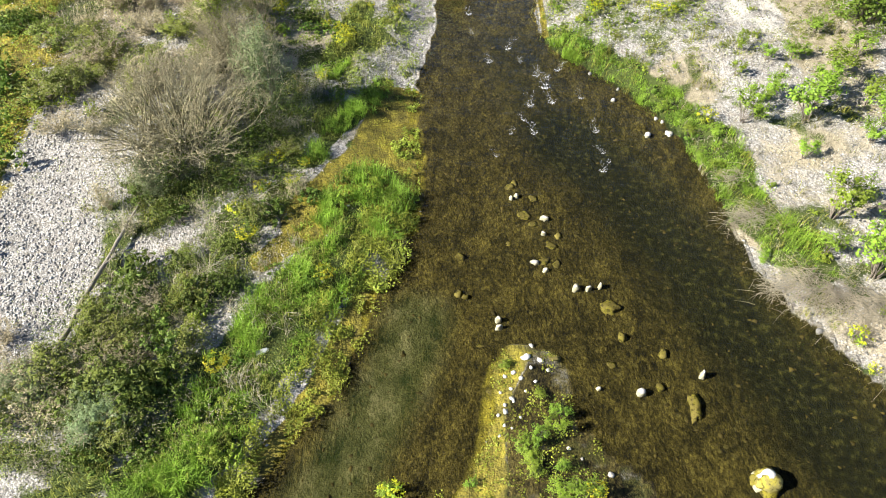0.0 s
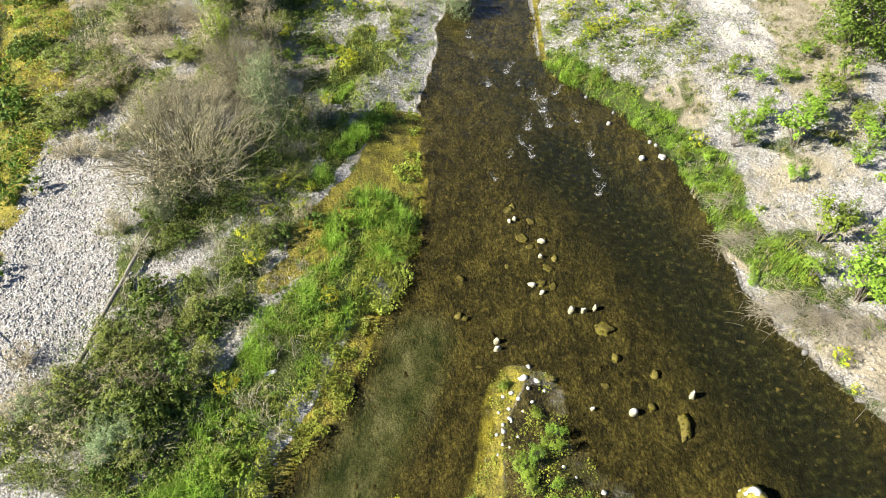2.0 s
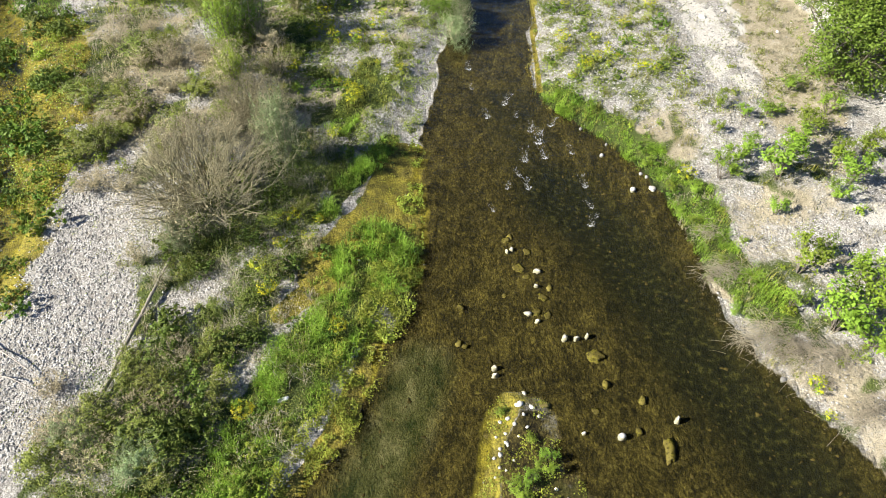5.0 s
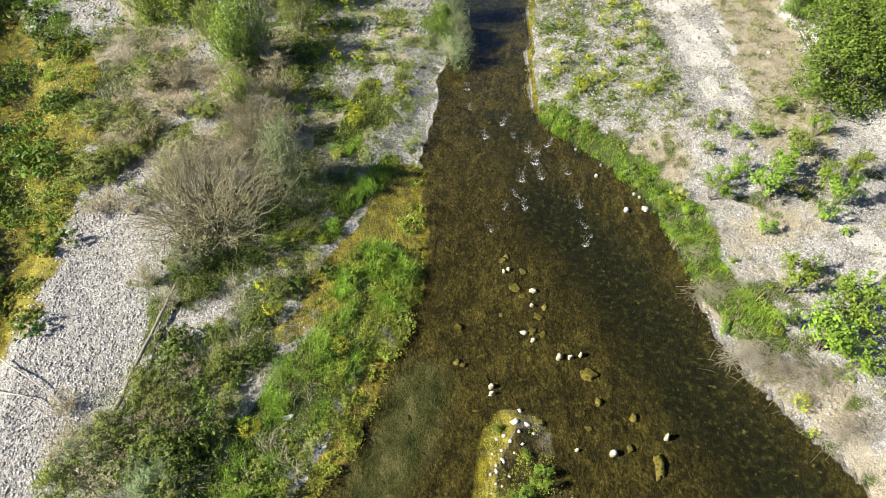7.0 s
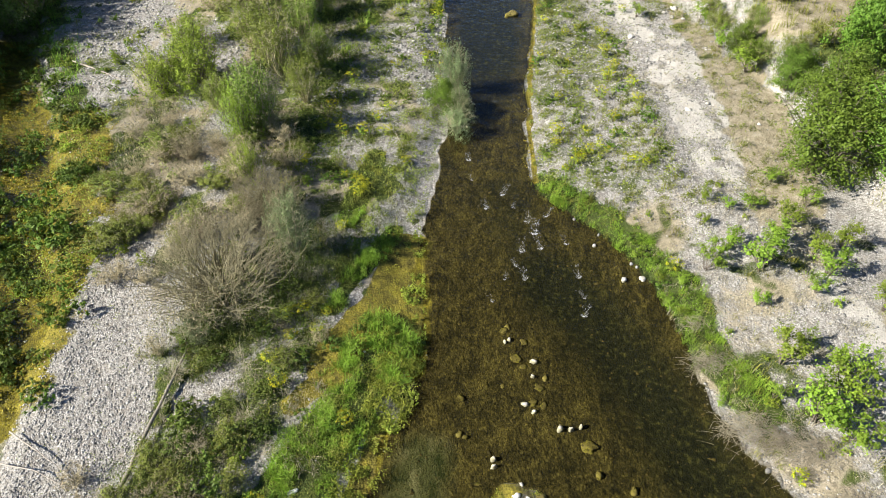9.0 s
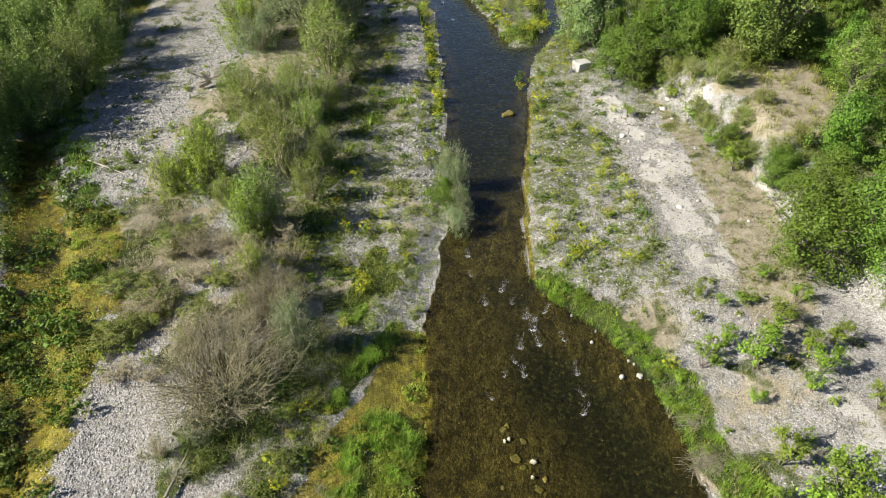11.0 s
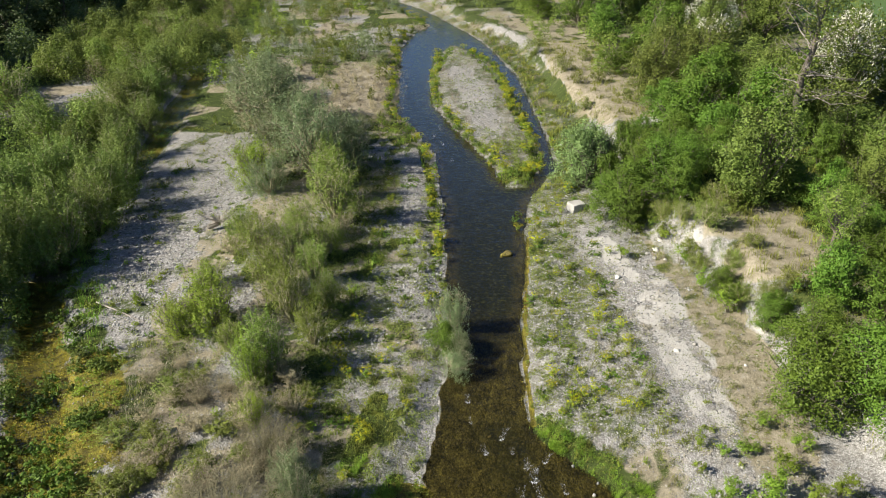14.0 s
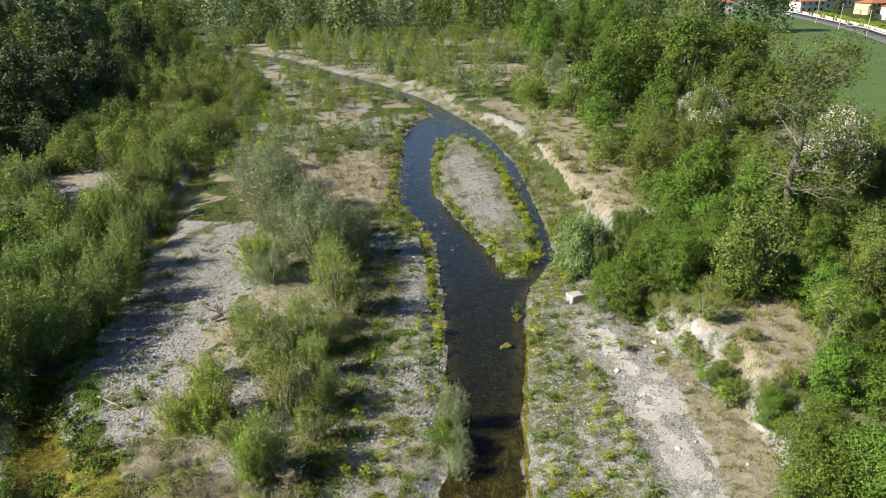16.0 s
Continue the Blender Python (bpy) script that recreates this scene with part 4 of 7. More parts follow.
def build_pebbles():
    rng = np.random.default_rng(11)
    for x0, x1, y0, y1, n, lo, hi in ((-24, -10, 8, 34, 62000, 0.04, 0.16), (-12, 2, 8, 34, 12000, 0.04, 0.15), (4, 18, 10, 34, 36000, 0.04, 0.15),
                                      (-26, 1, 34, 62, 30000, 0.09, 0.28), (4, 18, 34, 60, 16000, 0.08, 0.24), (-24, 12, 60, 112, 14000, 0.14, 0.38)):
        x, y = scatter(rng, n, x0, x1, y0, y1, bare)
        size = lo + (hi - lo) * rng.uniform(0, 1, len(x)) ** 2.2
        v, f = stones(rng, x, y, height(x, y) + size * 0.06, size)
        tagged(new("pebbles", raw_mesh("pebbles", v, [f], M["pebble"])), "pale grey rounded river pebbles on the bar", "gravel", kind="stuff")
    x, y = scatter(rng, 9000, -6, 14, 4, 32, lambda x, y: (wet(x, y) > 0.1) * 0.7)
    size = 0.07 + 0.24 * rng.uniform(0, 1, len(x)) ** 4
    v, f = stones(rng, x, y, height(x, y) - size * 0.1, size)
    tagged(new("bed_cobbles", raw_mesh("bed_cobbles", v, [f], M["bedstone"])), "brown film-covered cobbles on the river bed", "cobbles", kind="stuff")


build_pebbles()


def rock(name, x, y, size, mat, label, flat=0.6, lift=0.25, group="", stretch=1.0, proud=0.08, rough=0.45, turn=None):
    """A worn stone. In the river it stands on the bed and rises above the water by "proud"."""
    rng = random.Random(int(x * 977 + y * 131))
    bm = bmesh.new()
    bmesh.ops.create_icosphere(bm, subdivisions=3 if size > 0.3 else 2, radius=size / 2)
    off = Vector((rng.uniform(0, 50), rng.uniform(0, 50), 0))
    z0 = ground_z(x, y)
    tall = float(level(y)) + proud - z0
    inside = float(wet(np.array([x]), np.array([y]))[0]) > 0 and tall > 0
    for v in bm.verts:
        k = 1 + rough * noise.noise(v.co * (2.2 / size) + off) + 0.25 * noise.noise(v.co * (6 / size) + off)
        zn = 2 * v.co.z / size
        v.co = Vector((v.co.x * k * stretch, v.co.y * k, tall * math.copysign(abs(zn) ** 0.6, zn) * (0.75 + 0.25 * k) if inside else v.co.z * k * flat))
    for f in bm.faces:
        f.smooth = True
    ob = new(name, bm_mesh(name, bm, M[mat]))
    ob.matrix_world = pose(x, y, z0 if inside else z0 + size * flat * lift, 0, 0, rng.uniform(0, 360) if turn is None else turn)
    return tagged(ob, label, "stone", group)


for x, y, s in ((4.2, 13.4, .32), (4.6, 13.4, .24), (5.0, 13.5, .2), (3.5, 16.4, .32), (3.4, 15.7, .2), (2.4, 17.4, .2), (2.6, 17.5, .24), (3.0, 14.4, .34), (3.3, 14.1, .22), (1.7, 12.2, .24), (1.7, 11.9, .24),
                (2.6, 11.2, .26), (2.4, 10.7, .34), (2.8, 10.6, .2), (3.0, 10.3, .18), (7.5, 10.3, .26), (4.4, 9.8, .2), (2.0, 10.2, .2), (1.9, 9.4, .18), (1.7, 9.0, .2), (2.6, 9.9, .15)):
    rock("river_stone", x, y, s * 0.66, "white_stone", "white limestone cobble standing out of the shallow water", group="white stones in the river", stretch=1.3, proud=0.02, rough=0.7)
for x, y, s in ((8.7, 20.8, .38), (8.4, 21.7, .2), (8.6, 21.5, .2), (7.9, 20.8, .3), (11.3, 11.7, .3), (7.2, 23.6, .2), (4.9, 26.8, .2), (5.6, 9.7, .3), (6.9, 22.9, .22), (6.2, 24.7, .2)):
    rock("river_stone", x, y, s * 0.8, "white_stone" if s > 0.35 else "pebble", "pale stone at the water's edge", group="stones along the bank")
# the stone at (5.2, 12.7) stands in for a flat silt bar
for x, y, s in ((2.4, 18.0, .45), (3.2, 17.4, .45), (2.8, 16.6, .6), (3.9, 15.7, .45), (3.6, 15.2, .5), (3.7, 14.4, .45), (1.1, 11.2, .5), (5.2, 12.7, .7), (0.6, 14.8, .4), (1.4, 9.7, .4), (3.2, 10.7, .5),
                (6.5, 11.0, .4), (2.2, 15.3, .3), (0.5, 13.2, .35), (0.7, 13.1, .3), (3.3, 14.5, .5), (2.6, 18.2, .4), (3.1, 16.2, .4), (5.4, 11.6, .4), (4.9, 10.6, .4), (6.2, 9.9, .35)):
    rock("river_stone", x, y, s * 0.6, "mossy_stone", "brown stone coated with yellow-green algae in the shallows", 0.22, -0.1, "mossy stones in the river", stretch=1.3, proud=-0.1, rough=0.75)
rock("boulder", 8.35, 7.1, 0.8, "algae_rock", "algae-coated boulder with a bleached white top", 0.5, 0.3, proud=0.2, rough=0.6)
# the boulder's own white top, added as a separate piece
rock("pale_stone", 8.33, 7.22, 0.6, "white_stone", "bleached white top of the boulder", 0.5, 1.0, proud=0.27, rough=0.7)
rock("boulder", 7.05, 9.3, 0.95, "mossy_stone", "long algae-covered rock in the current", 0.35, 0.25, stretch=0.34, proud=-0.03, rough=0.7, turn=-8)
rock("boulder", 4.57, 45.8, 0.75, "mossy_stone", "dark rock standing in the river", 0.7, 0.4, proud=0.2, rough=0.8)

# ---- low cover ----
def blades(rng, x, y, z, length, width, lean=0.45):
    """Grass: bent blades of two facets."""
    n = len(x)
    a = rng.uniform(0, 6.28, n)
    d = np.stack([np.cos(a), np.sin(a), np.zeros(n)], 1)
    s = np.stack([-np.sin(a), np.cos(a), np.zeros(n)], 1)
    ln = (length * rng.uniform(0.5, 1.25, n))[:, None]
    k = (lean * rng.uniform(0.2, 1.6, n))[:, None]
    p = np.stack([x, y, z], 1)
    up_ = np.array([0, 0, 1.0])
    mid_ = p + ln * 0.55 * (up_ + d * k * 0.5)
    tip = p + ln * (up_ * (1 - 0.35 * k) + d * k)
    hw = s * width * 0.5
    v = np.stack([p - hw, p + hw, mid_ + hw * 0.8, mid_ - hw * 0.8, tip], 1).reshape(-1, 3)
    i = 5 * np.arange(n)
    return v, np.stack([i, i + 1, i + 2, i + 3], 1), np.stack([i + 3, i + 2, i + 4], 1)


def grass_bed(label, mat, n, area, keep, length, width, seed, lean=0.45, clump=0.0):
    rng = np.random.default_rng(seed)
    if clump:
        cx, cy = scatter(rng, n // 14, *area, keep)
        x = np.repeat(cx, 14) + rng.normal(size=len(cx) * 14) * clump
        y = np.repeat(cy, 14) + rng.normal(size=len(cy) * 14) * clump
    else:
        x, y = scatter(rng, n, *area, keep)
    ok = wet(x, y) < 0.15
    x, y = x[ok], y[ok]
    v, q, t = blades(rng, x, y, height(x, y), length * (0.12 + 1.55 * step(vn(x, y, 0.8, seed), 0.25, 0.8)), width, lean)
    return tagged(new("grass", raw_mesh("grass", v, [q, t], M[mat])), label, "grass", kind="stuff")


grass_bed("bright green tall grass along the bank", "grass", 230000, (-9, 0, 5, 25), lambda x, y: stroke("grass", x, y) * step(vn(x, y, 0.7, 80), 0.3, 0.55), 0.36, 0.013, 1, 0.55, 0.06)
grass_bed("bright green grass on the far bank edge", "grass", 130000, (4, 13, 12, 29), lambda x, y: stroke("grass", x, y) * step(vn(x, y, 0.6, 81), 0.42, 0.58), 0.28, 0.014, 2, 0.55, 0.06)
grass_bed("olive weeds and grass between the shrubs", "grass_olive", 60000, (-12, -1, 6, 32), lambda x, y: zones(x, y)[0] * 0.8 * (1 - 0.9 * stroke("algae", x, y)) * (1 - 0.8 * stroke("clear", x, y)) * (x > EDGE(y)), 0.28, 0.016, 3, 0.6, 0.12)
grass_bed("sparse tufts on the gravel bar", "grass_olive", 60000, (4, 18, 10, 60), lambda x, y: zones(x, y)[0] * 0.6, 0.26, 0.02, 4, 0.6, 0.12)
grass_bed("sparse tufts on the gravel bar", "grass_olive", 60000, (-30, 0, 28, 75), lambda x, y: zones(x, y)[0] * 0.6, 0.32, 0.026, 5, 0.6, 0.16)
grass_bed("green growth along the side channel", "grass", 50000, (-34, -15, 12, 75), lambda x, y: stroke("grass", x, y) * 0.8 + stroke("algae", x, y) * 0.3 * (vn(x, y, 1.4, 9) > 0.56), 0.4, 0.03, 6, 0.5, 0.2)
grass_bed("dry straw on the bank", "straw", 26000, (-18, -9, 18, 34), lambda x, y: zones(x, y)[2] * 0.7, 0.42, 0.014, 7, 0.7, 0.1)
grass_bed("dry straw between the saplings", "straw", 44000, (9, 19, 8, 42), lambda x, y: 0.12 + 0.5 * step(vn(x, y, 1.0, 83), 0.42, 0.62) + zones(x, y)[2] * 0.3, 0.2, 0.012, 8, 0.9, 0.1)
grass_bed("mixed grass on the terrace", "grass_olive", 60000, (14, 40, 24, 110), lambda x, y: (x > CLIFF(y) + 0.5) * 0.8, 0.45, 0.035, 9, 0.6, 0.2)
grass_bed("dry stalks standing in the weeds", "straw", 60000, (-12, -4.5, 7, 24), lambda x, y: (0.25 + stroke("weed", x, y)) * step(vn(x, y, 0.6, 85), 0.5, 0.65) * (x > EDGE(y)), 0.5, 0.012, 13, 0.9, 0.09)
grass_bed("dry growth on the flats", "straw", 40000, (-22, 12, 55, 130), lambda x, y: zones(x, y)[2] * 0.8, 0.45, 0.035, 10, 0.6, 0.2)
grass_bed("olive grass on the slope above the side channel", "grass_olive", 40000, (0, 15, 56, 130), lambda x, y: (x > RIGHT(y) + 0.3) * (x < CLIFF(y) + 0.4) * step(vn(x, y, 1.5, 84), 0.3, 0.5), 0.5, 0.045, 14, 0.6, 0.18)
grass_bed("green margin of the river", "grass", 30000, (-10, 12, 38, 112), lambda x, y: stroke("grass", x, y), 0.5, 0.04, 12, 0.5, 0.16)


def reeds(x, y, w, n, seed, turn):
    """A flattened mat of dead reeds that hangs over the water."""
    rng = np.random.default_rng(seed)
    a = rng.normal(turn, 0.9, n)
    px, py = x + rng.normal(size=n) * w * 0.5, y + rng.normal(size=n) * w * 0.3
    ln = rng.uniform(0.25, 0.7, n)
    k = 5
    t = np.linspace(0, 1, k)[None]
    path = np.stack([px[:, None] + np.cos(a)[:, None] * ln[:, None] * t, py[:, None] + np.sin(a)[:, None] * ln[:, None] * t,
                     height(px, py)[:, None] + 0.12 + rng.uniform(0, 0.3, (n, 1)) + (0.9 * t * (1 - t) - 0.25 * t) * ln[:, None] * rng.uniform(0.2, 0.8, (n, 1))], -1)
    v, f = tubes(path, np.full((n, k), 0.007) * (1 - 0.6 * t), 3)
    tagged(new("dead_reeds", raw_mesh("dead_reeds", v, [f], M["straw"])), "mat of bleached dead reeds overhanging the water", "reeds", kind="stuff")


for i, (x, y, w, n) in enumerate(((10.4, 16.0, .8, 260), (11.0, 13.3, .9, 380), (11.9, 12.5, 1.1, 420), (13.0, 12.1, 1.0, 260), (13.4, 10.2, .9, 260), (10.3, 17.9, .6, 100), (12.4, 11.3, .7, 120))):
    reeds(x, y, w, n, 100 + i, 2.9)


def leaf_mat(name, label, mat, n, area, keep, size, rise, seed, aspect=0.8, over=0.0, category="plants"):
    rng = np.random.default_rng(seed)
    x, y = scatter(rng, n, *area, keep)
    z = np.maximum(height(x, y), level(y) + over) + rng.uniform(0.0, 1, len(x)) ** 1.5 * rise * (0.08 + 1.5 * step(vn(x, y, 0.7, seed), 0.38, 0.66))
    slope = [-2.4 * (vn(x + a, y + b, 0.7, seed) - vn(x - a, y - b, 0.7, seed)) for a, b in ((0.12, 0), (0, 0.12))]
    v, f = leaves(rng, np.stack([x, y, z], 1), size, aspect, face=np.stack([*slope, np.full(len(x), 0.75)], 1))
    tagged(new(name, raw_mesh(name, v, [f], M[mat])), label, category, kind="stuff")


leaf_mat("watercress", "yellow-green watercress at the water's edge", "cress", 150000, (-7, 0, 5, 18), lambda x, y: (x < 0) * (1 - step(np.abs(wet(x, y) + 0.65), 0.5, 1.1)) * (y < 17) * step(vn(x, y, 0.5, 60), 0.38, 0.54), 0.055, 0.26, 60)
leaf_mat("watercress", "clumps of cress standing in the shallows", "cress", 26000, (-3, 0, 13, 25), lambda x, y: (np.abs(wet(x, y) + 0.3) < 0.6) * step(vn(x, y, 0.5, 61), 0.55, 0.62) * (y < 24), 0.07, 0.2, 61)
leaf_mat("creeping_plants", "low leafy plants among the algae", "weed", 50000, (-8, -1, 15, 26), lambda x, y: step(vn(x, y, 0.6, 62), 0.52, 0.64) * (wet(x, y) < 0.1) * (0.15 + 0.85 * (1 - stroke("algae", x, y))) * (0.3 + 0.7 * step(-3.2 - x, -0.5, 0.5)), 0.06, 0.25, 62)
leaf_mat("weeds", "dense dark green weeds below the shrubs", "weed", 90000, (-13, -4, 7, 24), lambda x, y: stroke("weed", x, y) * step(vn(x, y, 0.7, 63), 0.3, 0.5), 0.06, 1.15, 63, 0.5)
leaf_mat("weeds", "broad-leaved weeds on the green bank", "bright", 16000, (4, 12, 12, 28), lambda x, y: stroke("grass", x, y) * step(vn(x, y, 0.7, 64), 0.45, 0.6) * (wet(x, y) < 0), 0.07, 0.28, 64, 0.6)
leaf_mat("algae", "mats of yellow algae on the wet margin", "algae", 20000, (-6, 0, 12, 25), lambda x, y: stroke("algae", x, y) * (wet(x, y) < -0.15) * step(vn(x, y, 0.4, 65), 0.5, 0.65), 0.05, 0.04, 65, 0.9, 0.02, "algae")
leaf_mat("algae", "bright yellow algae along the water's edge", "algae_bright", 12000, (3.5, 8, 26, 52), lambda x, y: (1 - step(np.abs(wet(x, y) + 0.1), 0.1, 0.3)) * step(vn(x, y, 1.2, 66), 0.4, 0.6), 0.06, 0.15, 66, 0.8, 0.02, "algae")
leaf_mat("weeds", "mixed olive weeds over the whole bank", "olive", 46000, (-12, -1, 6, 31), lambda x, y: (wet(x, y) < -0.3) * (0.25 + 0.75 * step(vn(x, y, 0.9, 71), 0.42, 0.58)) * step(x - EDGE(y), -0.4, 0.6) * (1 - 0.9 * stroke("gravel", x, y)) * (1 - 0.7 * (y > 22)) * (1 - 0.9 * stroke("algae", x, y)) * (1 - 0.93 * stroke("clear", x, y)), 0.06, 0.6, 71, 0.45)
leaf_mat("weeds", "fresh green weeds over the bank", "willow", 36000, (-12, -1, 5, 31), lambda x, y: (wet(x, y) < -0.2) * step(vn(x, y, 0.7, 72), 0.5, 0.62) * step(x - EDGE(y), -0.4, 0.6) * (1 - 0.9 * stroke("gravel", x, y)) * (1 - 0.6 * (y > 22)) * (1 - 0.9 * stroke("algae", x, y)) * (1 - 0.93 * stroke("clear", x, y)), 0.06, 0.7, 72, 0.45)
leaf_mat("weeds", "dry brown stalks and leaves among the weeds", "drybrown", 40000, (-13, -4, 7, 31), lambda x, y: step(vn(x, y, 0.7, 79, 2), 0.5, 0.66) * step(x - EDGE(y), -0.4, 0.6) * (x < -4.5 - 0.2 * (y > 16)), 0.06, 0.4, 79, 0.3)
leaf_mat("weeds", "yellow-green herbs beyond the stony flat", "lime", 22000, (-21, -14.5, 19, 33), lambda x, y: step(vn(x, y, 0.8, 82, 2), 0.42, 0.6) * (x < -16 - 0.25 * (y - 22)), 0.09, 0.5, 82, 0.45)
leaf_mat("weeds", "tiny green herbs scattered over the stony flat", "willow", 30000, (-22, -10.5, 8, 28), lambda x, y: step(vn(x, y, 0.4, 93, 2), 0.60, 0.76) * (x < EDGE(y) + 0.5) * (0.35 + 0.65 * step(x - EDGE(y), -3.5, 0)), 0.06, 0.14, 93, 0.5)
leaf_mat("weeds", "small green herbs between the stones", "willow", 40000, (4, 18, 9, 30), lambda x, y: (wet(x, y) < -0.3) * step(vn(x, y, 0.8, 73), 0.58, 0.68), 0.07, 0.25, 73, 0.45)
leaf_mat("islet_plants", "bright leafy plants on the islet", "cress", 5000, (0.8, 4.2, 5.5, 11), lambda x, y: (wet(x, y) < 0.1) * step(vn(x, y, 0.5, 67), 0.45, 0.6), 0.06, 0.15, 67)
leaf_mat("algae", "bright yellow algae over the side channel", "algae_bright", 50000, (-28, -15, 10, 45), lambda x, y: stroke("algae", x, y) * step(vn(x, y, 1.2, 68), 0.5, 0.6), 0.08, 0.06, 68, 0.9, 0.1, "algae")
leaf_mat("weeds", "green clumps of weeds in the side channel", "bright", 46000, (-30, -15, 14, 50), lambda x, y: np.maximum(stroke("algae", x, y), stroke("grass", x, y)) * step(vn(x, y, 2.0, 69), 0.56, 0.64), 0.12, 0.75, 69, 0.5)
leaf_mat("weeds", "low green weeds scattered on the bar", "willow", 220000, (-9, 12, 26, 60), lambda x, y: step(vn(x, y, 0.34, 70, 2), 0.52, 0.70) * (wet(x, y) < -0.2) * (x < 11.8) * (1 - 0.8 * stroke("gravel", x, y)), 0.11, 0.38, 70, 0.5)
leaf_mat("weeds", "dark green weeds in the shade beside the willows", "weed", 60000, (-9, -3.6, 27, 62), lambda x, y: step(vn(x, y, 0.8, 94), 0.40, 0.58) * step(-x - 4.2 + 1.6 * (vn(x, y, 3.0, 95) - 0.5), -0.8, 0.6), 0.1, 0.6, 94, 0.5)
leaf_mat("weeds", "green tufts on the gravel beside the water", "willow", 60000, (-5.0, -0.2, 22, 46), lambda x, y: (wet(x, y) < -0.15) * step(vn(x, y, 0.6, 97, 2), 0.54, 0.70), 0.08, 0.3, 97, 0.5)
leaf_mat("weeds", "leafy herbs on the tail of the island", "willow", 36000, (2.5, 10.5, 58.3, 74), lambda x, y: (wet(x, y) < -0.2) * (x > ISLE_L(y)) * (x < ISLE_R(y)) * step(vn(x, y, 0.9, 96), 0.36, 0.56) * (1 - step(y, 66, 74)), 0.13, 0.6, 96, 0.5)
leaf_mat("weeds", "olive herbs on the scrubby bar", "olive", 190000, (-26, -5, 26, 78), lambda x, y: step(vn(x, y, 0.45, 74, 2), 0.5, 0.68) * (1 - stroke("gravel", x, y)) * (x > DITCH(y) + 1.5) * (0.3 + 0.7 * (x > -17)), 0.11, 0.4, 74, 0.5)
leaf_mat("weeds", "grey-brown dry herbs on the scrubby bar", "drybrown", 64000, (-24, -5, 24, 100), lambda x, y: step(vn(x, y, 0.9, 75, 2), 0.52, 0.7) * (1 - stroke("gravel", x, y)) * (x > DITCH(y) + 1.5) * (0.2 + 0.8 * (x > -17)), 0.11, 0.4, 75, 0.4)
leaf_mat("weeds", "dry herbs on the right bar", "olive", 150000, (5, 18, 24, 56), lambda x, y: step(vn(x, y, 0.36, 76, 2), 0.54, 0.7) * (wet(x, y) < -0.3) * (1 - 0.85 * stroke("gravel", x, y)), 0.1, 0.3, 76, 0.45)
leaf_mat("weeds", "fresh green growth in the damp hollow", "bright", 60000, (-64, -30, 96, 165), lambda x, y: (1 - step(np.abs(x - DITCH(y) - 1.0), 2.0, 4.5)) * step(vn(x, y, 2.0, 91), 0.35, 0.5), 0.2, 0.5, 91, 0.5)
leaf_mat("weeds", "scrubby cover of the far flats", "scrub", 110000, (-45, 12, 72, 175), lambda x, y: step(vn(x, y, 3.0, 77), 0.45, 0.6) * (wet(x, y) < -0.3) * (x > DITCH(y)) * (x < CLIFF(y)) * (1 - stroke("dry", x, y)), 0.18, 0.5, 77, 0.5)
leaf_mat("weeds", "green cover of the far flats", "willow", 100000, (-45, 20, 72, 175), lambda x, y: step(vn(x, y, 4.0, 78), 0.5, 0.62) * (wet(x, y) < -0.3) * (x > DITCH(y)) * (1 - stroke("dry", x, y)), 0.18, 0.6, 78, 0.5)

# ---- kinds of plants ----
kit("willow_grey", 3, "twig", "willow_grey", h=6.0, w=5.5, stems=24, twigs=8, per=9, leaf_size=0.17, aspect=0.34, lean=0.45, twig=0.3, low=0.2, dome=290, tuft=36, spike=0.34)
kit("willow", 3, "twig", "willow", h=5.5, w=4.5, stems=26, twigs=8, per=9, leaf_size=0.155, aspect=0.38, lean=0.4, twig=0.3, low=0.15, dome=170, tuft=34, spike=0.42)
kit("hedge", 3, "twig", "willow_pale", h=7.0, w=6.5, stems=22, twigs=6, per=10, leaf_size=0.23, aspect=0.4, lean=0.4, twig=0.24, low=0.2, dome=300, tuft=36, spike=0.5)

kit("lime", 2, "bark", "lime", h=4.5, w=4.2, stems=24, twigs=8, per=10, leaf_size=0.125, aspect=0.42, lean=0.35, twig=0.28, low=0.1, dome=200, tuft=40, spike=0.46)
kit("robinia", 3, "bark", "bright", h=5.5, w=6.0, stems=20, twigs=8, per=16, leaf_size=0.13, aspect=0.6, lean=0.5, twig=0.26, low=0.2, dome=340, tuft=60, tall=0.75)
kit("far_robinia", 3, "bark", "bright", h=4.5, w=5.0, stems=12, twigs=4, per=10, leaf_size=0.16, aspect=0.6, lean=0.5, twig=0.26, low=0.2, dome=240, tuft=44, tall=0.8)
kit("sapling", 4, "bark", "sapling", h=2.2, w=2.0, stems=9, twigs=6, per=22, leaf_size=0.115, aspect=0.6, lean=0.5, twig=0.44, low=0.3, fuzz=0.42)
kit("poplar", 2, "bark", "poplar", h=6.4, w=5.0, stems=26, twigs=8, per=9, leaf_size=0.15, aspect=0.65, lean=0.45, twig=0.26, low=0.15, dome=430, tuft=40, tall=1.3)
kit("brush", 3, "twig", "drybrown", h=2.0, w=2.2, stems=30, twigs=6, per=6, leaf_size=0.08, aspect=0.5, lean=0.4, twig=0.3, low=0.1, thick=0.8)
kit("olive_shrub", 3, "twig", "olive", h=2.2, w=2.4, stems=16, twigs=7, per=10, leaf_size=0.12, aspect=0.5, lean=0.4, twig=0.3, low=0.1, dome=60, tuft=20)
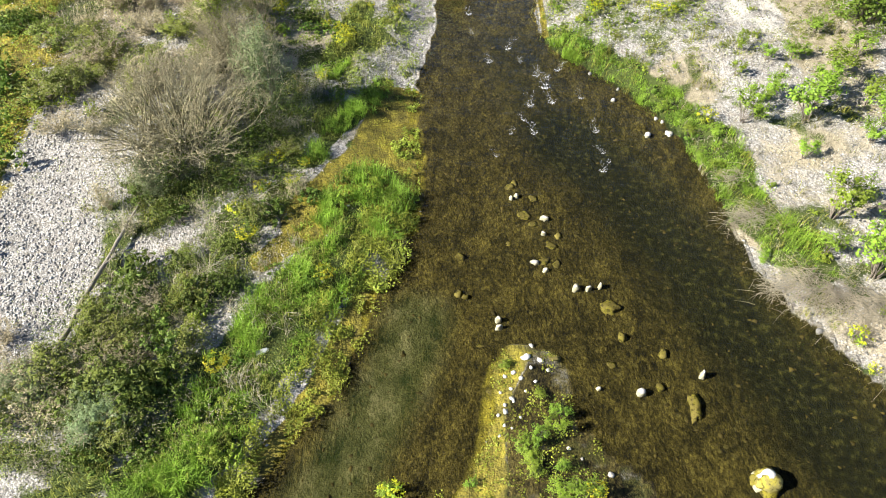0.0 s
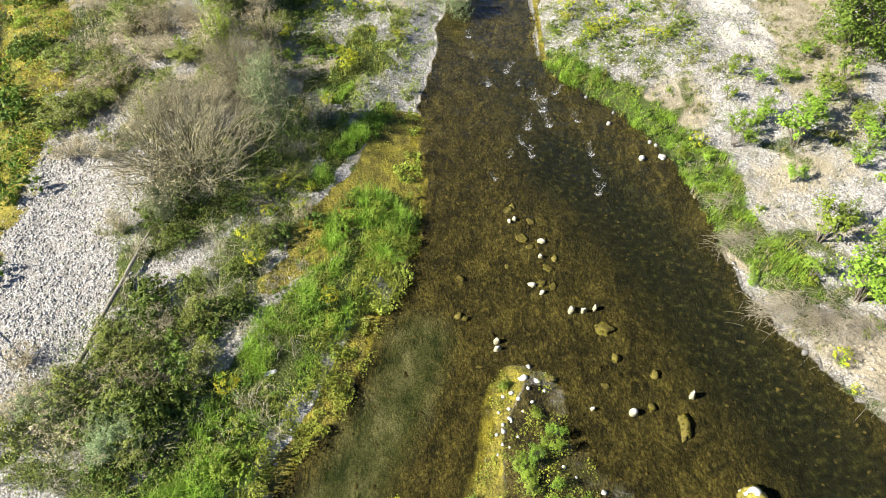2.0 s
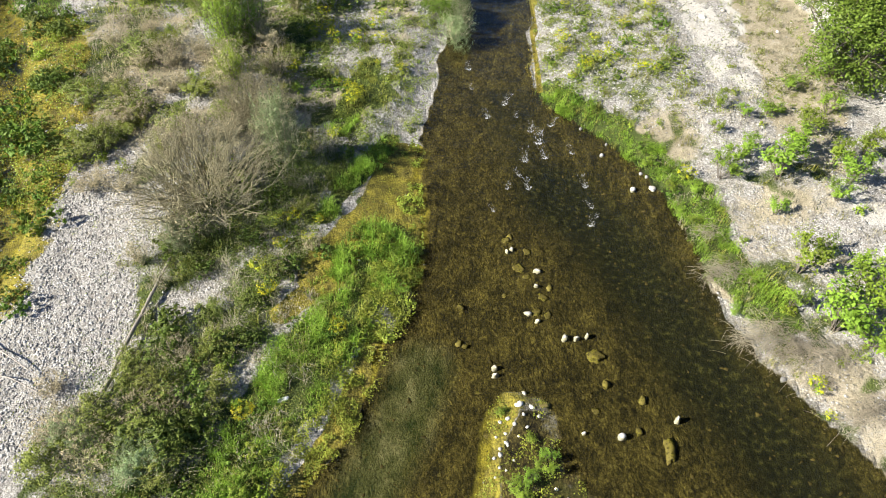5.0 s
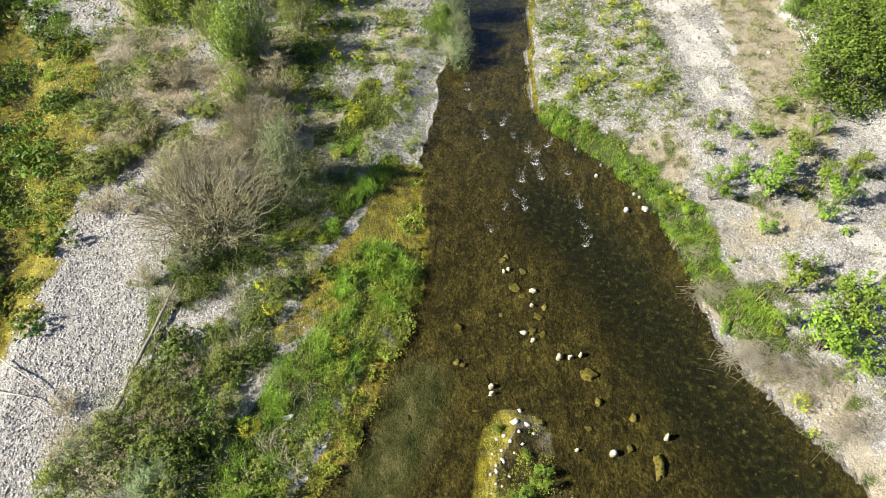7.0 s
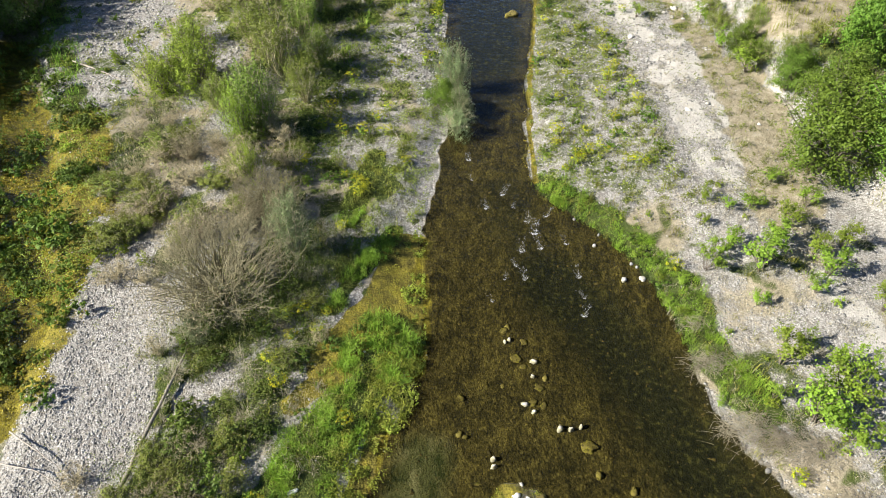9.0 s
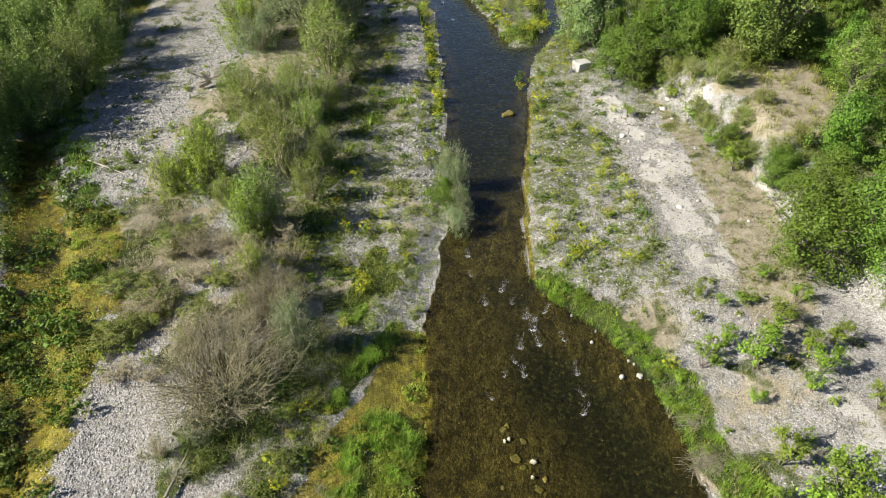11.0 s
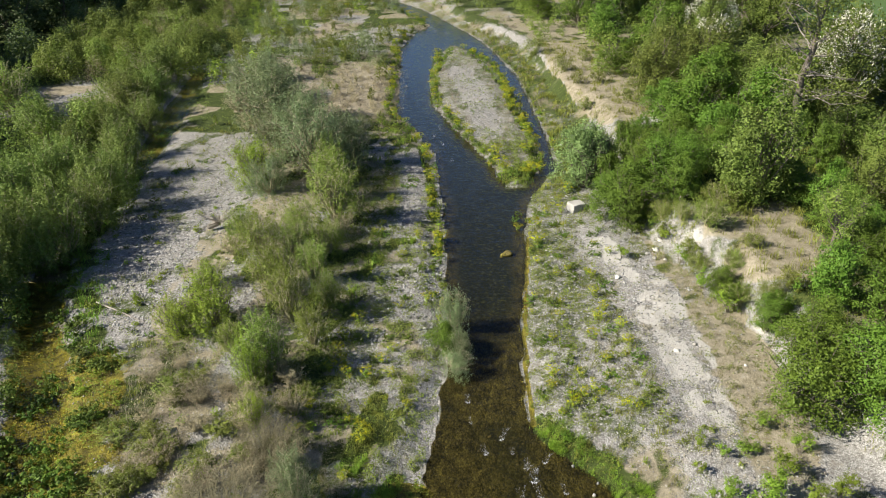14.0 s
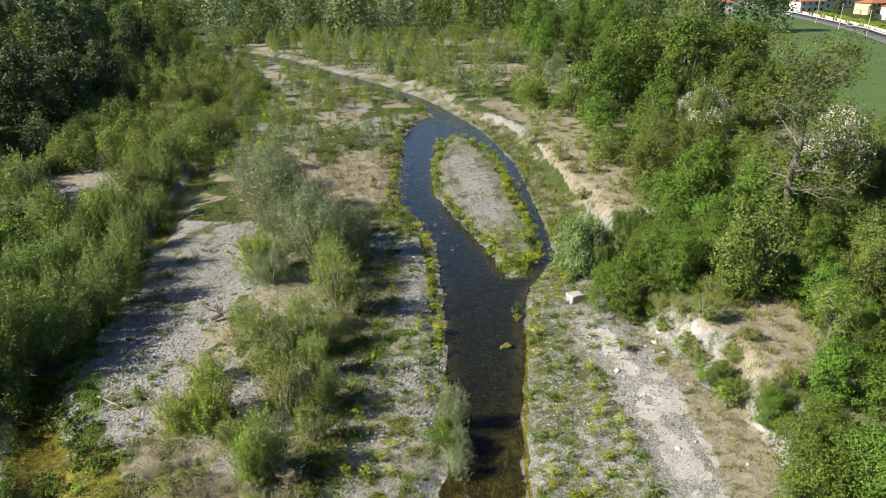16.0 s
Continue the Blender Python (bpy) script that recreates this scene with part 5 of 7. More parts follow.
kit("far_scrub", 3, "twig", "olive", h=2.2, w=2.4, stems=10, twigs=3, per=6, leaf_size=0.25, aspect=0.5, lean=0.4, twig=0.3, low=0.1, dome=30, tuft=12)
kit("tree", 3, "bark", "mid", wood_part="trunk", h=16, w=11, stems=14, twigs=4, per=8, leaf_size=0.36, aspect=0.7, trunk=0.12, lean=0.5, twig=0.2, low=0.2, dome=250, tuft=42, tall=0.9)
kit("dark_tree", 3, "bark", "dark", wood_part="trunk", h=18, w=13, stems=10, twigs=4, per=8, leaf_size=0.5, aspect=0.7, trunk=0.12, lean=0.5, twig=0.2, low=0.2, dome=230, tuft=36, tall=0.9)

kit("grey_tree", 3, "bark", "mid", wood_part="trunk", h=18, w=13, stems=10, twigs=4, per=8, leaf_size=0.42, aspect=0.55, trunk=0.12, lean=0.5, twig=0.2, low=0.2, dome=250, tuft=36, tall=0.9)
kit("bright_tree", 3, "bark", "bright", wood_part="trunk", h=14, w=10, stems=14, twigs=4, per=8, leaf_size=0.32, aspect=0.7, trunk=0.1, lean=0.5, twig=0.2, low=0.2, dome=250, tuft=42, tall=0.9)
kit("olive_tree", 3, "bark", "scrub", wood_part="trunk", h=10, w=8, stems=16, twigs=5, per=8, leaf_size=0.22, aspect=0.6, trunk=0.05, lean=0.5, twig=0.22, low=0.2, dome=340, tuft=44, tall=1.1)
kit("green_scrub", 2, "bark", "bright", wood_part="trunk", h=8, w=7.5, stems=14, twigs=5, per=8, leaf_size=0.22, aspect=0.65, trunk=0.05, lean=0.5, twig=0.22, low=0.2, dome=300, tuft=44, tall=0.9)
kit("slim_tree", 1, "bark", "willow", wood_part="trunk", h=7.5, w=3.8, stems=14, twigs=8, per=22, leaf_size=0.13, aspect=0.5, trunk=0.35, lean=0.3, twig=0.3, low=0.35, thick=0.7, dome=60, tuft=36)
kit("bare_bush", 1, "brushwood", "drybrown", h=3.6, w=6.4, stems=280, twigs=8, per=1, leaf_size=0.06, aspect=0.5, lean=0.55, twig=0.22, base=0.21, low=0.25, thick=0.48)
kit("clump", 3, "grass_olive", "bright", h=0.9, w=1.7, stems=6, twigs=3, per=6, leaf_size=0.14, aspect=0.5, lean=0.5, twig=0.3, low=0.1, dome=34, tuft=13, tall=0.9)
kit("herb", 3, "grass_olive", "lime", h=0.9, w=1.5, stems=6, twigs=3, per=6, leaf_size=0.12, aspect=0.45, lean=0.5, twig=0.3, low=0.1, dome=40, tuft=15, tall=1.2)
kit("weedy", 3, "grass_olive", "weed", h=0.9, w=1.5, stems=6, twigs=3, per=6, leaf_size=0.12, aspect=0.45, lean=0.5, twig=0.3, low=0.1, dome=40, tuft=15, tall=1.2)
kit("spurge", 3, "grass_olive", "lime", leaf_part="leaves", h=0.75, w=0.8, stems=9, twigs=3, per=7, leaf_size=0.08, aspect=0.4, lean=0.3, twig=0.25, low=0.1)

TREE_LABELS = {
    "poplar": "rounded pale grey-green poplar at the river", "willow_grey": "grey-green willow shrub on the gravel bar", "willow": "upright green willow shrub with brown stems", "hedge": "tall yellow-green willow in the thicket beside the side channel",
    "lime": "dense lime-green young willow on gravel", "robinia": "bright green feathery thicket shrub", "sapling": "bright green leafy sapling on stony ground",
    "brush": "withered brown brush with bare twigs", "far_willow": "grey-green willow on the far bars", "clump": "rounded clump of fresh green weeds", "herb": "bushy clump of yellow-green herbs", "weedy": "bushy clump of dark green weeds", "far_robinia": "bright green feathery thicket shrub", "far_scrub": "dry olive scrub on the bars", "far_tree": "leafy green tree of the far wood", "olive_shrub": "olive-green scrub on dry ground", "tree": "leafy green woodland tree", "dark_tree": "dark green riverside tree",
    "grey_tree": "grey-green tree at the edge of the riverside wood", "green_scrub": "bushy dark green tree at the edge of the terrace", "bright_tree": "fresh green broadleaf tree", "olive_tree": "olive-green scrubby tree on the terrace", "bare_bush": "big leafless grey-brown bush with many thin stems",
}


def many(key, name, group, rows, category="shrub"):
    for x, y, h, w in rows:
        plant(key, name, x, y, h, w, TREE_LABELS[key], category, group)


# the scrub by the near bank
plant("bare_bush", "bare_bush", -9.5, 19.4, 3.1, 8.4, TREE_LABELS["bare_bush"], "bush")
plant("bare_bush", "bare_bush", -8.3, 24.2, 2.4, 4.6, "leafless brown bush behind the larger one", "bush")
many("willow_grey", "willow_shrub", "grey willows", ((-6.7, 21.6, 3.8, 2.3), (-11.4, 9.4, 1.0, 2.0), (-9.3, 8.9, 0.9, 1.8), (-9.9, 17.0, 1.4, 1.6), (-8.9, 8.2, 1.1, 1.9)))
many("brush", "dry_bush", "dry brush", ((-11.2, 16.2, 1.3, 1.2), (-5.0, 17.0, 0.9, 1.0), (-14.0, 24.5, 1.5, 2.6), (-11.0, 22.6, 1.9, 2.6), (-12.6, 26.5, 1.5, 2.4), (-9.6, 26.8, 2.2, 2.8), (-7.6, 24.6, 1.7, 2.2),
                                        (-7.9, 27.6, 2.2, 2.2), (-13.3, 29.0, 1.3, 2.2), (-11.0, 9.6, 1.1, 1.8), (-9.0, 12.2, 0.9, 1.6)))
many("olive_shrub", "scrub", "olive scrub", ((-11.9, 22.4, 1.2, 1.8), (-11.8, 23.6, 1.3, 2.0), (-15.6, 22.4, 1.2, 2.2), (-16.6, 26.0, 1.2, 2.2), (-6.3, 15.9, 0.8, 1.2), (-7.6, 12.6, 0.8, 1.6), (-9.2, 11.0, 0.9, 1.6),
                                             (-7.2, 11.0, 0.8, 1.4), (-15.0, 29.5, 1.4, 2.4), (-8.2, 14.0, .7, 1.3), (-10.4, 12.2, .7, 1.2), (-5.4, 19.0, .7, 1.2), (-6.6, 18.2, 0.8, 1.3), (-8.0, 19.8, 1.0, 1.6)))
wood_rows = random.Random(31)
many("olive_shrub", "scrub", "olive scrub", [(wood_rows.uniform(-15.5, -7.5), wood_rows.uniform(22.5, 31), wood_rows.uniform(0.6, 1.3), wood_rows.uniform(1.2, 2.2)) for _ in range(18)])
many("brush", "dry_bush", "dry brush", [(wood_rows.uniform(-16, -7.5), wood_rows.uniform(20, 32), wood_rows.uniform(0.8, 1.7), wood_rows.uniform(1.4, 2.4)) for _ in range(16)])
many("brush", "dry_bush", "dry brush", ((-12.0, 9.6, 1.1, 2.0), (-10.6, 8.6, 1.0, 2.0), (-9.8, 10.2, .9, 1.6), (-12.6, 11.0, .8, 1.4), (-8.6, 10.4, .8, 1.4)))
many("olive_shrub", "scrub", "olive scrub", ((-10.8, 9.8, 1.2, 1.8), (-9.4, 9.6, 1.0, 1.6), (-11.8, 8.4, 1.1, 1.8), (-8.4, 8.2, .9, 1.5), (-10.1, 11.4, .8, 1.4)))
# the willows along the bar
many("lime", "willow_shrub", "lime willows", ((-14.5, 35.8, 4.0, 4.4), (-16.4, 35.0, 2.8, 3.2), (-9.6, 26.4, 2.4, 1.8), (-17.2, 57.3, 4.6, 5.0), (-10.6, 30.0, 3.4, 2.6)))
many("willow", "willow_shrub", "green willows", ((-9.8, 36.4, 4.9, 3.6), (-10.0, 31.0, 4.4, 3.8), (-8.7, 50.0, 5.6, 5.2), (-13.1, 43.2, 4.0, 4.2), (-9.0, 41.0, 3.6, 3.2), (-11.2, 47.0, 3.2, 3.6), (-8.0, 34.0, 2.8, 2.6), (-8.6, 45.0, 3.2, 3.0), (-9.6, 54.5, 4.6, 4.4)))
many("willow_grey", "willow_shrub", "grey willows", ((-12.4, 60.6, 7.6, 7.4), (-19.0, 71.5, 8.2, 9.0), (-13.4, 67.0, 6.4, 6.6), (-22.8, 83.0, 6.0, 8.0), (-18.2, 75.0, 7.2, 7.4), (-10.6, 66.0, 4.4, 5.0), (-24.0, 92.0, 4.4, 6.0)))
many("willow", "willow_shrub", "green willows", ((-12.0, 39.8, 3.4, 3.4), (-10.8, 43.6, 3.6, 3.6), (-15.8, 40.2, 2.2, 2.6), (-10.4, 57.6, 4.6, 4.2), (-7.6, 38.0, 2.6, 2.6), (-12.6, 33.0, 2.4, 2.4), (-15.6, 47.0, 2.8, 3.0)))
many("willow_grey", "willow_shrub", "grey willows", ((-9.0, 62.8, 5.4, 5.0), (-15.2, 55.0, 3.6, 4.0), (-16.4, 64.6, 5.2, 5.2)))
many("brush", "dry_bush", "dry brush", ((-8.0, 47.8, 2.4, 3.0), (-7.2, 51.6, 2.6, 3.2), (-11.4, 39.0, 2.0, 2.6), (-15.6, 44.5, 1.6, 2.4), (-19.2, 63.0, 2.2, 3.4), (-21.0, 72.0, 2.6, 4.0), (-24.6, 80.0, 2.4, 4.0), (-16.0, 63.0, 2.0, 3.2), (-8.6, 30.0, 1.8, 2.4), (-10.0, 28.0, 1.8, 2.2), (-16.5, 30.5, 1.2, 2.0)))
# the bush at the water's edge
plant("willow_grey", "willow_shrub", 0.55, 31.9, 1.7, 2.3, "silvery willow leaning over the river", "shrub")
plant("willow_grey", "willow_shrub", 0.5, 36.0, 3.4, 2.5, "tall silvery willow at the water's edge", "shrub")
plant("robinia", "bush", -0.05, 34.0, 2.0, 2.5, "dense green bush at the water's edge", "bush")
plant("willow_grey", "willow_shrub", 0.75, 33.4, 2.1, 1.9, "silvery willow leaning over the river", "shrub")
# the thicket beside the side channel
# the first two, out of view, are added for the shade they cast
many("hedge", "willow_shrub", "willow thicket", [(x + 0.3, y, h * 0.84, w * 0.9) for x, y, h, w in ((-33.8, 37.6, 8.2, 7.0), (-35.6, 33.0, 8.0, 7.0), (-31.4, 40.8, 8.0, 6.0), (-32.0, 43.5, 8.0, 7.0), (-29.4, 46.4, 7.8, 6.4), (-28.9, 52.0, 7.2, 6.0), (-30.4, 60.0, 6.2, 5.6), (-41.3, 68.1, 6.4, 6.6), (-38.7, 72.4, 5.4, 6.6), (-36.6, 78.0, 5.8, 7.0), (-38.6, 91.2, 6.6, 7.6),
                                                  (-41.0, 111, 5.6, 8.0), (-36.5, 53.5, 6.6, 6.2), (-35.5, 61.5, 5.4, 6.0), (-35, 69, 5.0, 5.6), (-40, 83, 5.4, 7), (-37, 47, 7.2, 6.8), (-41, 52, 7, 7), (-40.5, 101, 5.6, 7), (-30.2, 44.2, 5.0, 5.0), (-28.2, 49.2, 5.4, 4.6), (-29.2, 56, 5.4, 5), (-32.6, 64.5, 5.2, 5.4), (-33.6, 74, 4.8, 5.4), (-36.2, 85, 5, 6), (-34.8, 57.5, 6.2, 6))])
many("willow", "willow_shrub", "willow thicket", ((-57.0, 143, 6.4, 11), (-50, 139, 6.2, 10), (-66, 141, 5.6, 12), (-46, 60, 6, 7), (-51, 80, 6, 8), (-53, 95, 4, 6), (-47, 122, 4.5, 8), (-58, 112, 4, 7), (-62, 124, 5, 8), (-48, 104, 3, 5), (-60, 84, 6, 8), (-56, 70, 7, 9), (-52, 64, 7, 8), (-44.7, 160, 4.6, 6)))
# the saplings on the stony bank
many("sapling", "sapling", "saplings", ((13.4, 13.4, 2.4, 2.6), (13.0, 15.9, 2.0, 1.8), (11.4, 20.9, 1.5, 1.4), (13.6, 20.6, 2.2, 2.3), (15.6, 23.2, 1.7, 1.7), (16.2, 20.1, 1.7, 1.8), (14.4, 24.6, 1.0, 1.2), (12.3, 25.2, 0.9, 0.9), (16.1, 21.4, 1.5, 1.4),
                                        (12.2, 14.3, 1.4, 1.0), (12.7, 22.1, 1.4, 1.2), (15.2, 15.2, 2.0, 1.8), (17.5, 21.8, 1.8, 1.5), (14.6, 14.2, 2.0, 2.2), (14.3, 12.6, 1.6, 2.0), (14.6, 22.0, 1.6, 1.6), (12.0, 21.6, 1.2, 1.2), (13.0, 18.8, 1.0, 1.0)))
many("sapling", "sapling", "saplings", ((15.4, 19.2, 1.2, 1.2), (13.2, 24.4, .8, .8), (17.8, 18.2, 1.6, 1.6), (15.9, 26.4, 1.0, 1.1), (16.4, 13.5, 1.8, 1.8), (11.8, 23.5, .8, .8), (14.0, 16.6, 1.3, 1.0), (17.0, 24.6, 1.3, 1.3), (16.6, 42.7, 1.4, 1.6), (17.7, 36.4, 2.1, 2.1), (17.0, 39.4, 1.6, 1.6), (16.0, 45.5, 1.5, 2.0), (12.7, 43.6, 1.2, 1.2)))
# the thicket on the cliff and terrace
many("robinia", "thicket_shrub", "bright thicket", ((18.6, 27.6, 5.2, 6.4), (21.5, 26.0, 4.8, 6.0), (20.2, 30.2, 4.0, 4.5), (14.6, 49.6, 5.2, 6.4), (18.1, 51.5, 4.9, 5.6), (22.4, 54.5, 4.0, 5.2), (16.5, 54, 4.6, 5), (13.6, 52.2, 3.2, 3.4), (20.4, 57.5, 4.0, 5.2), (23.1, 48.8, 3.4, 4.6),
                                                     (26.5, 48.8, 3.2, 5.0), (26.4, 38.7, 3.6, 4.0), (27.5, 43, 3.8, 4.5), (19.2, 34.0, 2.8, 3.0), (18.0, 38.6, 2.2, 2.6), (25, 33, 4.2, 5)))
many("poplar", "poplar_shrub", "grey poplars", ((12.2, 56.6, 6.4, 5.0), (13.8, 58.5, 4.6, 4.0)))
many("willow", "willow_shrub", "green willows", ((18.6, 44.0, 2.0, 3.6), (20.6, 47.0, 2.2, 4.0), (16.4, 47.2, 1.8, 2.4), (17.6, 41.5, 1.4, 2.2), (18.6, 37.0, 1.6, 2.4), (17.2, 45.4, 1.6, 2.2), (19.6, 35.4, 1.8, 2.4), (19.0, 40.0, 1.2, 2.0)))
many("olive_tree", "scrub_tree", "terrace scrub", ((23.0, 75, 8.6, 7.2), (25.0, 67.5, 6.2, 6.6), (30.5, 67.0, 6.6, 6.8), (35.2, 58.0, 5.0, 6.4), (30.5, 46.0, 6.0, 5.0), (29, 78, 9, 7), (33, 74, 8, 7), (27, 84, 8, 7), (35.5, 49, 6, 6), (26.4, 60, 4.4, 5.4), (36.5, 54, 6, 6)), "tree")
many("dark_tree", "tree", "left bank wood", ((-70, 114, 15, 12), (-66, 124, 13, 11), (-78, 104, 17, 13), (-74, 130, 17, 13), (-85, 118, 18, 14), (-93, 106, 18, 14), (-82, 92, 16, 13), (-92, 132, 18, 14), (-68, 140, 13, 10), (-78, 146, 16, 12), (-72, 98, 13, 11), (-66, 88, 11, 10)), "tree")
many("green_scrub", "scrub_tree", "green terrace scrub", ((22.5, 63, 6, 7), (26, 68, 7, 7), (29, 62, 7, 7), (24, 57.5, 5, 6), (33, 65, 8, 7), (28.5, 73, 7, 6), (22.5, 70, 4, 5)), "tree")
many("bright_tree", "tree", "terrace wood", ((32.8, 134, 17, 13), (27, 127, 14, 11), (24.5, 108, 7, 7), (21.6, 88, 4.8, 5.4), (22.5, 121, 6.4, 8), (16.5, 129, 4.8, 7), (40, 120, 13, 10), (30, 100, 9, 8), (48, 66, 9, 8)), "tree")
# dark-leaved trees added in place of deep shade between the trees here
many("dark_tree", "tree", "terrace wood", ((44, 60.5, 9, 7), (47.5, 55, 9, 8), (43.5, 53, 7.5, 6.5), (48, 71, 8, 8)), "tree")
many("tree", "tree", "terrace wood", ((44.6, 134, 17, 13), (54, 134, 16, 12), (49, 142, 16, 13), (39, 143, 17, 12), (62, 150, 14, 12), (68, 158, 13, 11), (48, 116, 12, 10), (44, 98, 10, 9), (41, 74, 9, 8), (56, 120, 10, 9), (72, 172, 12, 11), (60, 168, 14, 12), (50, 164, 14, 12)), "tree")
many("olive_shrub", "scrub", "terrace shrubs", ((12.8, 102.3, 2.8, 3.6), (15.3, 89.9, 2.3, 2.7), (16, 84, 1.4, 2), (18.5, 84, 1.6, 2.4), (15.6, 76, 1.6, 2.2), (19, 96, 1.6, 2.2), (17.3, 43.0, 1.4, 2.0), (20.5, 41, 1.0, 1.8), (21, 36, 1.2, 2.0), (23.5, 37, 1.4, 2.2)))


def old_tree(x, y, h, w):
    """A tall old tree with a crooked bare trunk, dead limbs below and thin foliage above."""
    rng = np.random.default_rng(77)
    ob = new("tall_tree")
    ob.matrix_world = pose(x, y, ground_z(x, y) - 0.05)
    us = np.array([0, 0.16, 0.3, 0.42, 0.55, 0.68, 0.82, 1.0])
    tp = np.stack([np.array([0, 0.1, -0.2, -0.25, 0.1, -0.05, 0.3, 0.5]), np.array([0, 0, 0.1, 0.2, 0, -0.2, 0, 0.2]), us * h], 1)
    v, f = tubes(tp[None], np.array([[0.42, 0.34, 0.31, 0.28, 0.22, 0.17, 0.12, 0.03]]), 9)
    child("trunk", raw_mesh("trunk", v, [f], M["bark"], True), ob)
    limbs, n = [], 44
    u = np.sort(rng.uniform(0.27, 0.97, n))
    tt = np.linspace(0, 1, 6)
    for q in u:
        a = rng.uniform(0, 6.28)
        s = np.array([np.interp(q, us, tp[:, i]) for i in range(3)])
        ln = w * 0.5 * rng.uniform(0.6, 1.1) * (1.15 - 0.55 * q)
        rise = rng.uniform(-0.1, 0.35) if q < 0.5 else rng.uniform(0.2, 0.9)
        end = s + ln * np.array([math.cos(a), math.sin(a), rise])
        p = s + (end - s) * tt[:, None] + rng.normal(size=(6, 3)) * 0.07 * ln * tt[:, None]
        limbs.append(p)
    limbs = np.array(limbs)
    lv, lf = tubes(limbs, np.array([0.085, 0.06, 0.045, 0.032, 0.02, 0.008])[None] * rng.uniform(0.7, 1.3, (n, 1)), 5)
    m = n * 11
    li = np.repeat(np.arange(n), 11)
    q = rng.uniform(0.25, 1.0, m) * 4.99
    i0 = q.astype(int)
    s = limbs[li, i0] + (limbs[li, i0 + 1] - limbs[li, i0]) * (q - i0)[:, None]
    d = rng.normal(size=(m, 3)) + np.array([0, 0, 0.35])
    d /= np.linalg.norm(d, axis=1, keepdims=True)
    e = s + d * rng.uniform(0.5, 1.7, (m, 1))
    tw = np.stack([s, (s + e) / 2 + rng.normal(size=(m, 3)) * 0.12, e], 1)
    v2, f2 = tubes(tw, np.array([[0.018, 0.012, 0.004]]) * np.ones((m, 1)), 3)
    child("branchwork", raw_mesh("branchwork", np.concatenate([lv, v2]), [lf, f2 + len(lv)], M["darkwood"], True), ob)
    live = (rng.uniform(size=m) < np.where(u[li] > 0.55, 0.85, 0.3))
    c = np.repeat(e[live], 44, 0)
    c = c + rng.normal(size=c.shape) * np.array([0.42, 0.42, 0.34])
    v3, f3 = leaves(rng, c, 0.21, 0.6)
    child("crown", raw_mesh("crown", v3, [f3], M["scrub"]), ob)
    tagged(ob, "tall thinly leaved tree with a long bare grey trunk", "tree")


old_tree(30.0, 57.5, 17.0, 11.0)
plant("slim_tree", "young_tree", 24.3, 38.4, 6.6, 3.4, "slim young tree with a pale straight trunk", "tree")


def blossom_mesh(h, w, n, seed):
    """Clusters of white flowers over the outside of a crown."""
    rng = np.random.default_rng(seed)
    d = rng.normal(size=(n, 3)) + np.array([-0.2, -0.5, 0.2])
    d[:, 2] = np.abs(d[:, 2])
    d /= np.linalg.norm(d, axis=1, keepdims=True)
    c = d * np.array([w * 0.46, w * 0.46, h * 0.52]) * rng.uniform(0.72, 1.02, (n, 1)) + np.array([0, 0, h * 0.42])
    lump = vn(c[:, 0] + c[:, 1] * 0.3 + seed * 7, c[:, 2], 1.7, seed) + rng.uniform(-0.12, 0.12, n)
    c = c[lump > 0.5]
    c = np.repeat(c, 7, 0) + rng.normal(size=(len(c) * 7, 3)) * np.array([0.13, 0.13, 0.2])
    v, f = leaves(rng, c, 0.16, 0.8)
    return raw_mesh("blossom", v, [f], M["blossom"])


for i, (x, y, h, w) in enumerate(((37.5, 65.0, 12.0, 7.4), (35.5, 96, 10.5, 8.0), (41, 70, 11.5, 7.0))):
    plant("olive_tree", "blossom_tree", x, y, h, w, "tree covered with clusters of white blossom", "tree", "blossoming trees", extra=(("blossom", blossom_mesh(10, 8, 620, 40 + i)),))


# woods
def wood(key, name, label, group, n, x0, x1, y0, y1, h0, h1, seed, gap, keep=None, slim=0.72):
    rng = random.Random(seed)
    done = []
    tries = 0
    while len(done) < n and tries < 5000:
        tries += 1
        x, y = rng.uniform(x0, x1), rng.uniform(y0, y1)
        if keep and not keep(x, y) or any(math.hypot(x - a, y - b) < gap for a, b in done):
            continue
        done.append((x, y))
        h = rng.uniform(h0, h1)
        plant(key, name, x, y, h, h * slim * rng.uniform(0.85, 1.15), label, "tree" if "tree" in name else "plant", group)


def land(x, y, off=-2.0):
    return wet(np.array([x]), np.array([y]))[0] < off


wood("dark_tree", "tree", TREE_LABELS["dark_tree"], "left bank wood", 44, -165, -62, 50, 250, 15, 24, 1, 10, lambda x, y: x < -66 - 0.1 * (y - 60) and not (x > -90 and y > 190))
wood("grey_tree", "tree", TREE_LABELS["grey_tree"], "left bank wood", 14, -120, -70, 120, 250, 12, 19, 3, 8, lambda x, y: x < -66 - 0.1 * (y - 60) and not (x > -90 and y > 215))
wood("bright_tree", "tree", TREE_LABELS["bright_tree"], "far wood", 22, 20, 90, 190, 280, 11, 17, 4, 10, lambda x, y: x < 45 + 0.25 * (y - 190) and x > 25)
wood("far_scrub", "scrub", "dry olive scrub on the far bars", "far scrub", 70, -42, 14, 74, 180, 0.8, 1.8, 6, 2.6, lambda x, y: land(x, y) and x < LEFT(y) - 1 and x > DITCH(y) + 2)
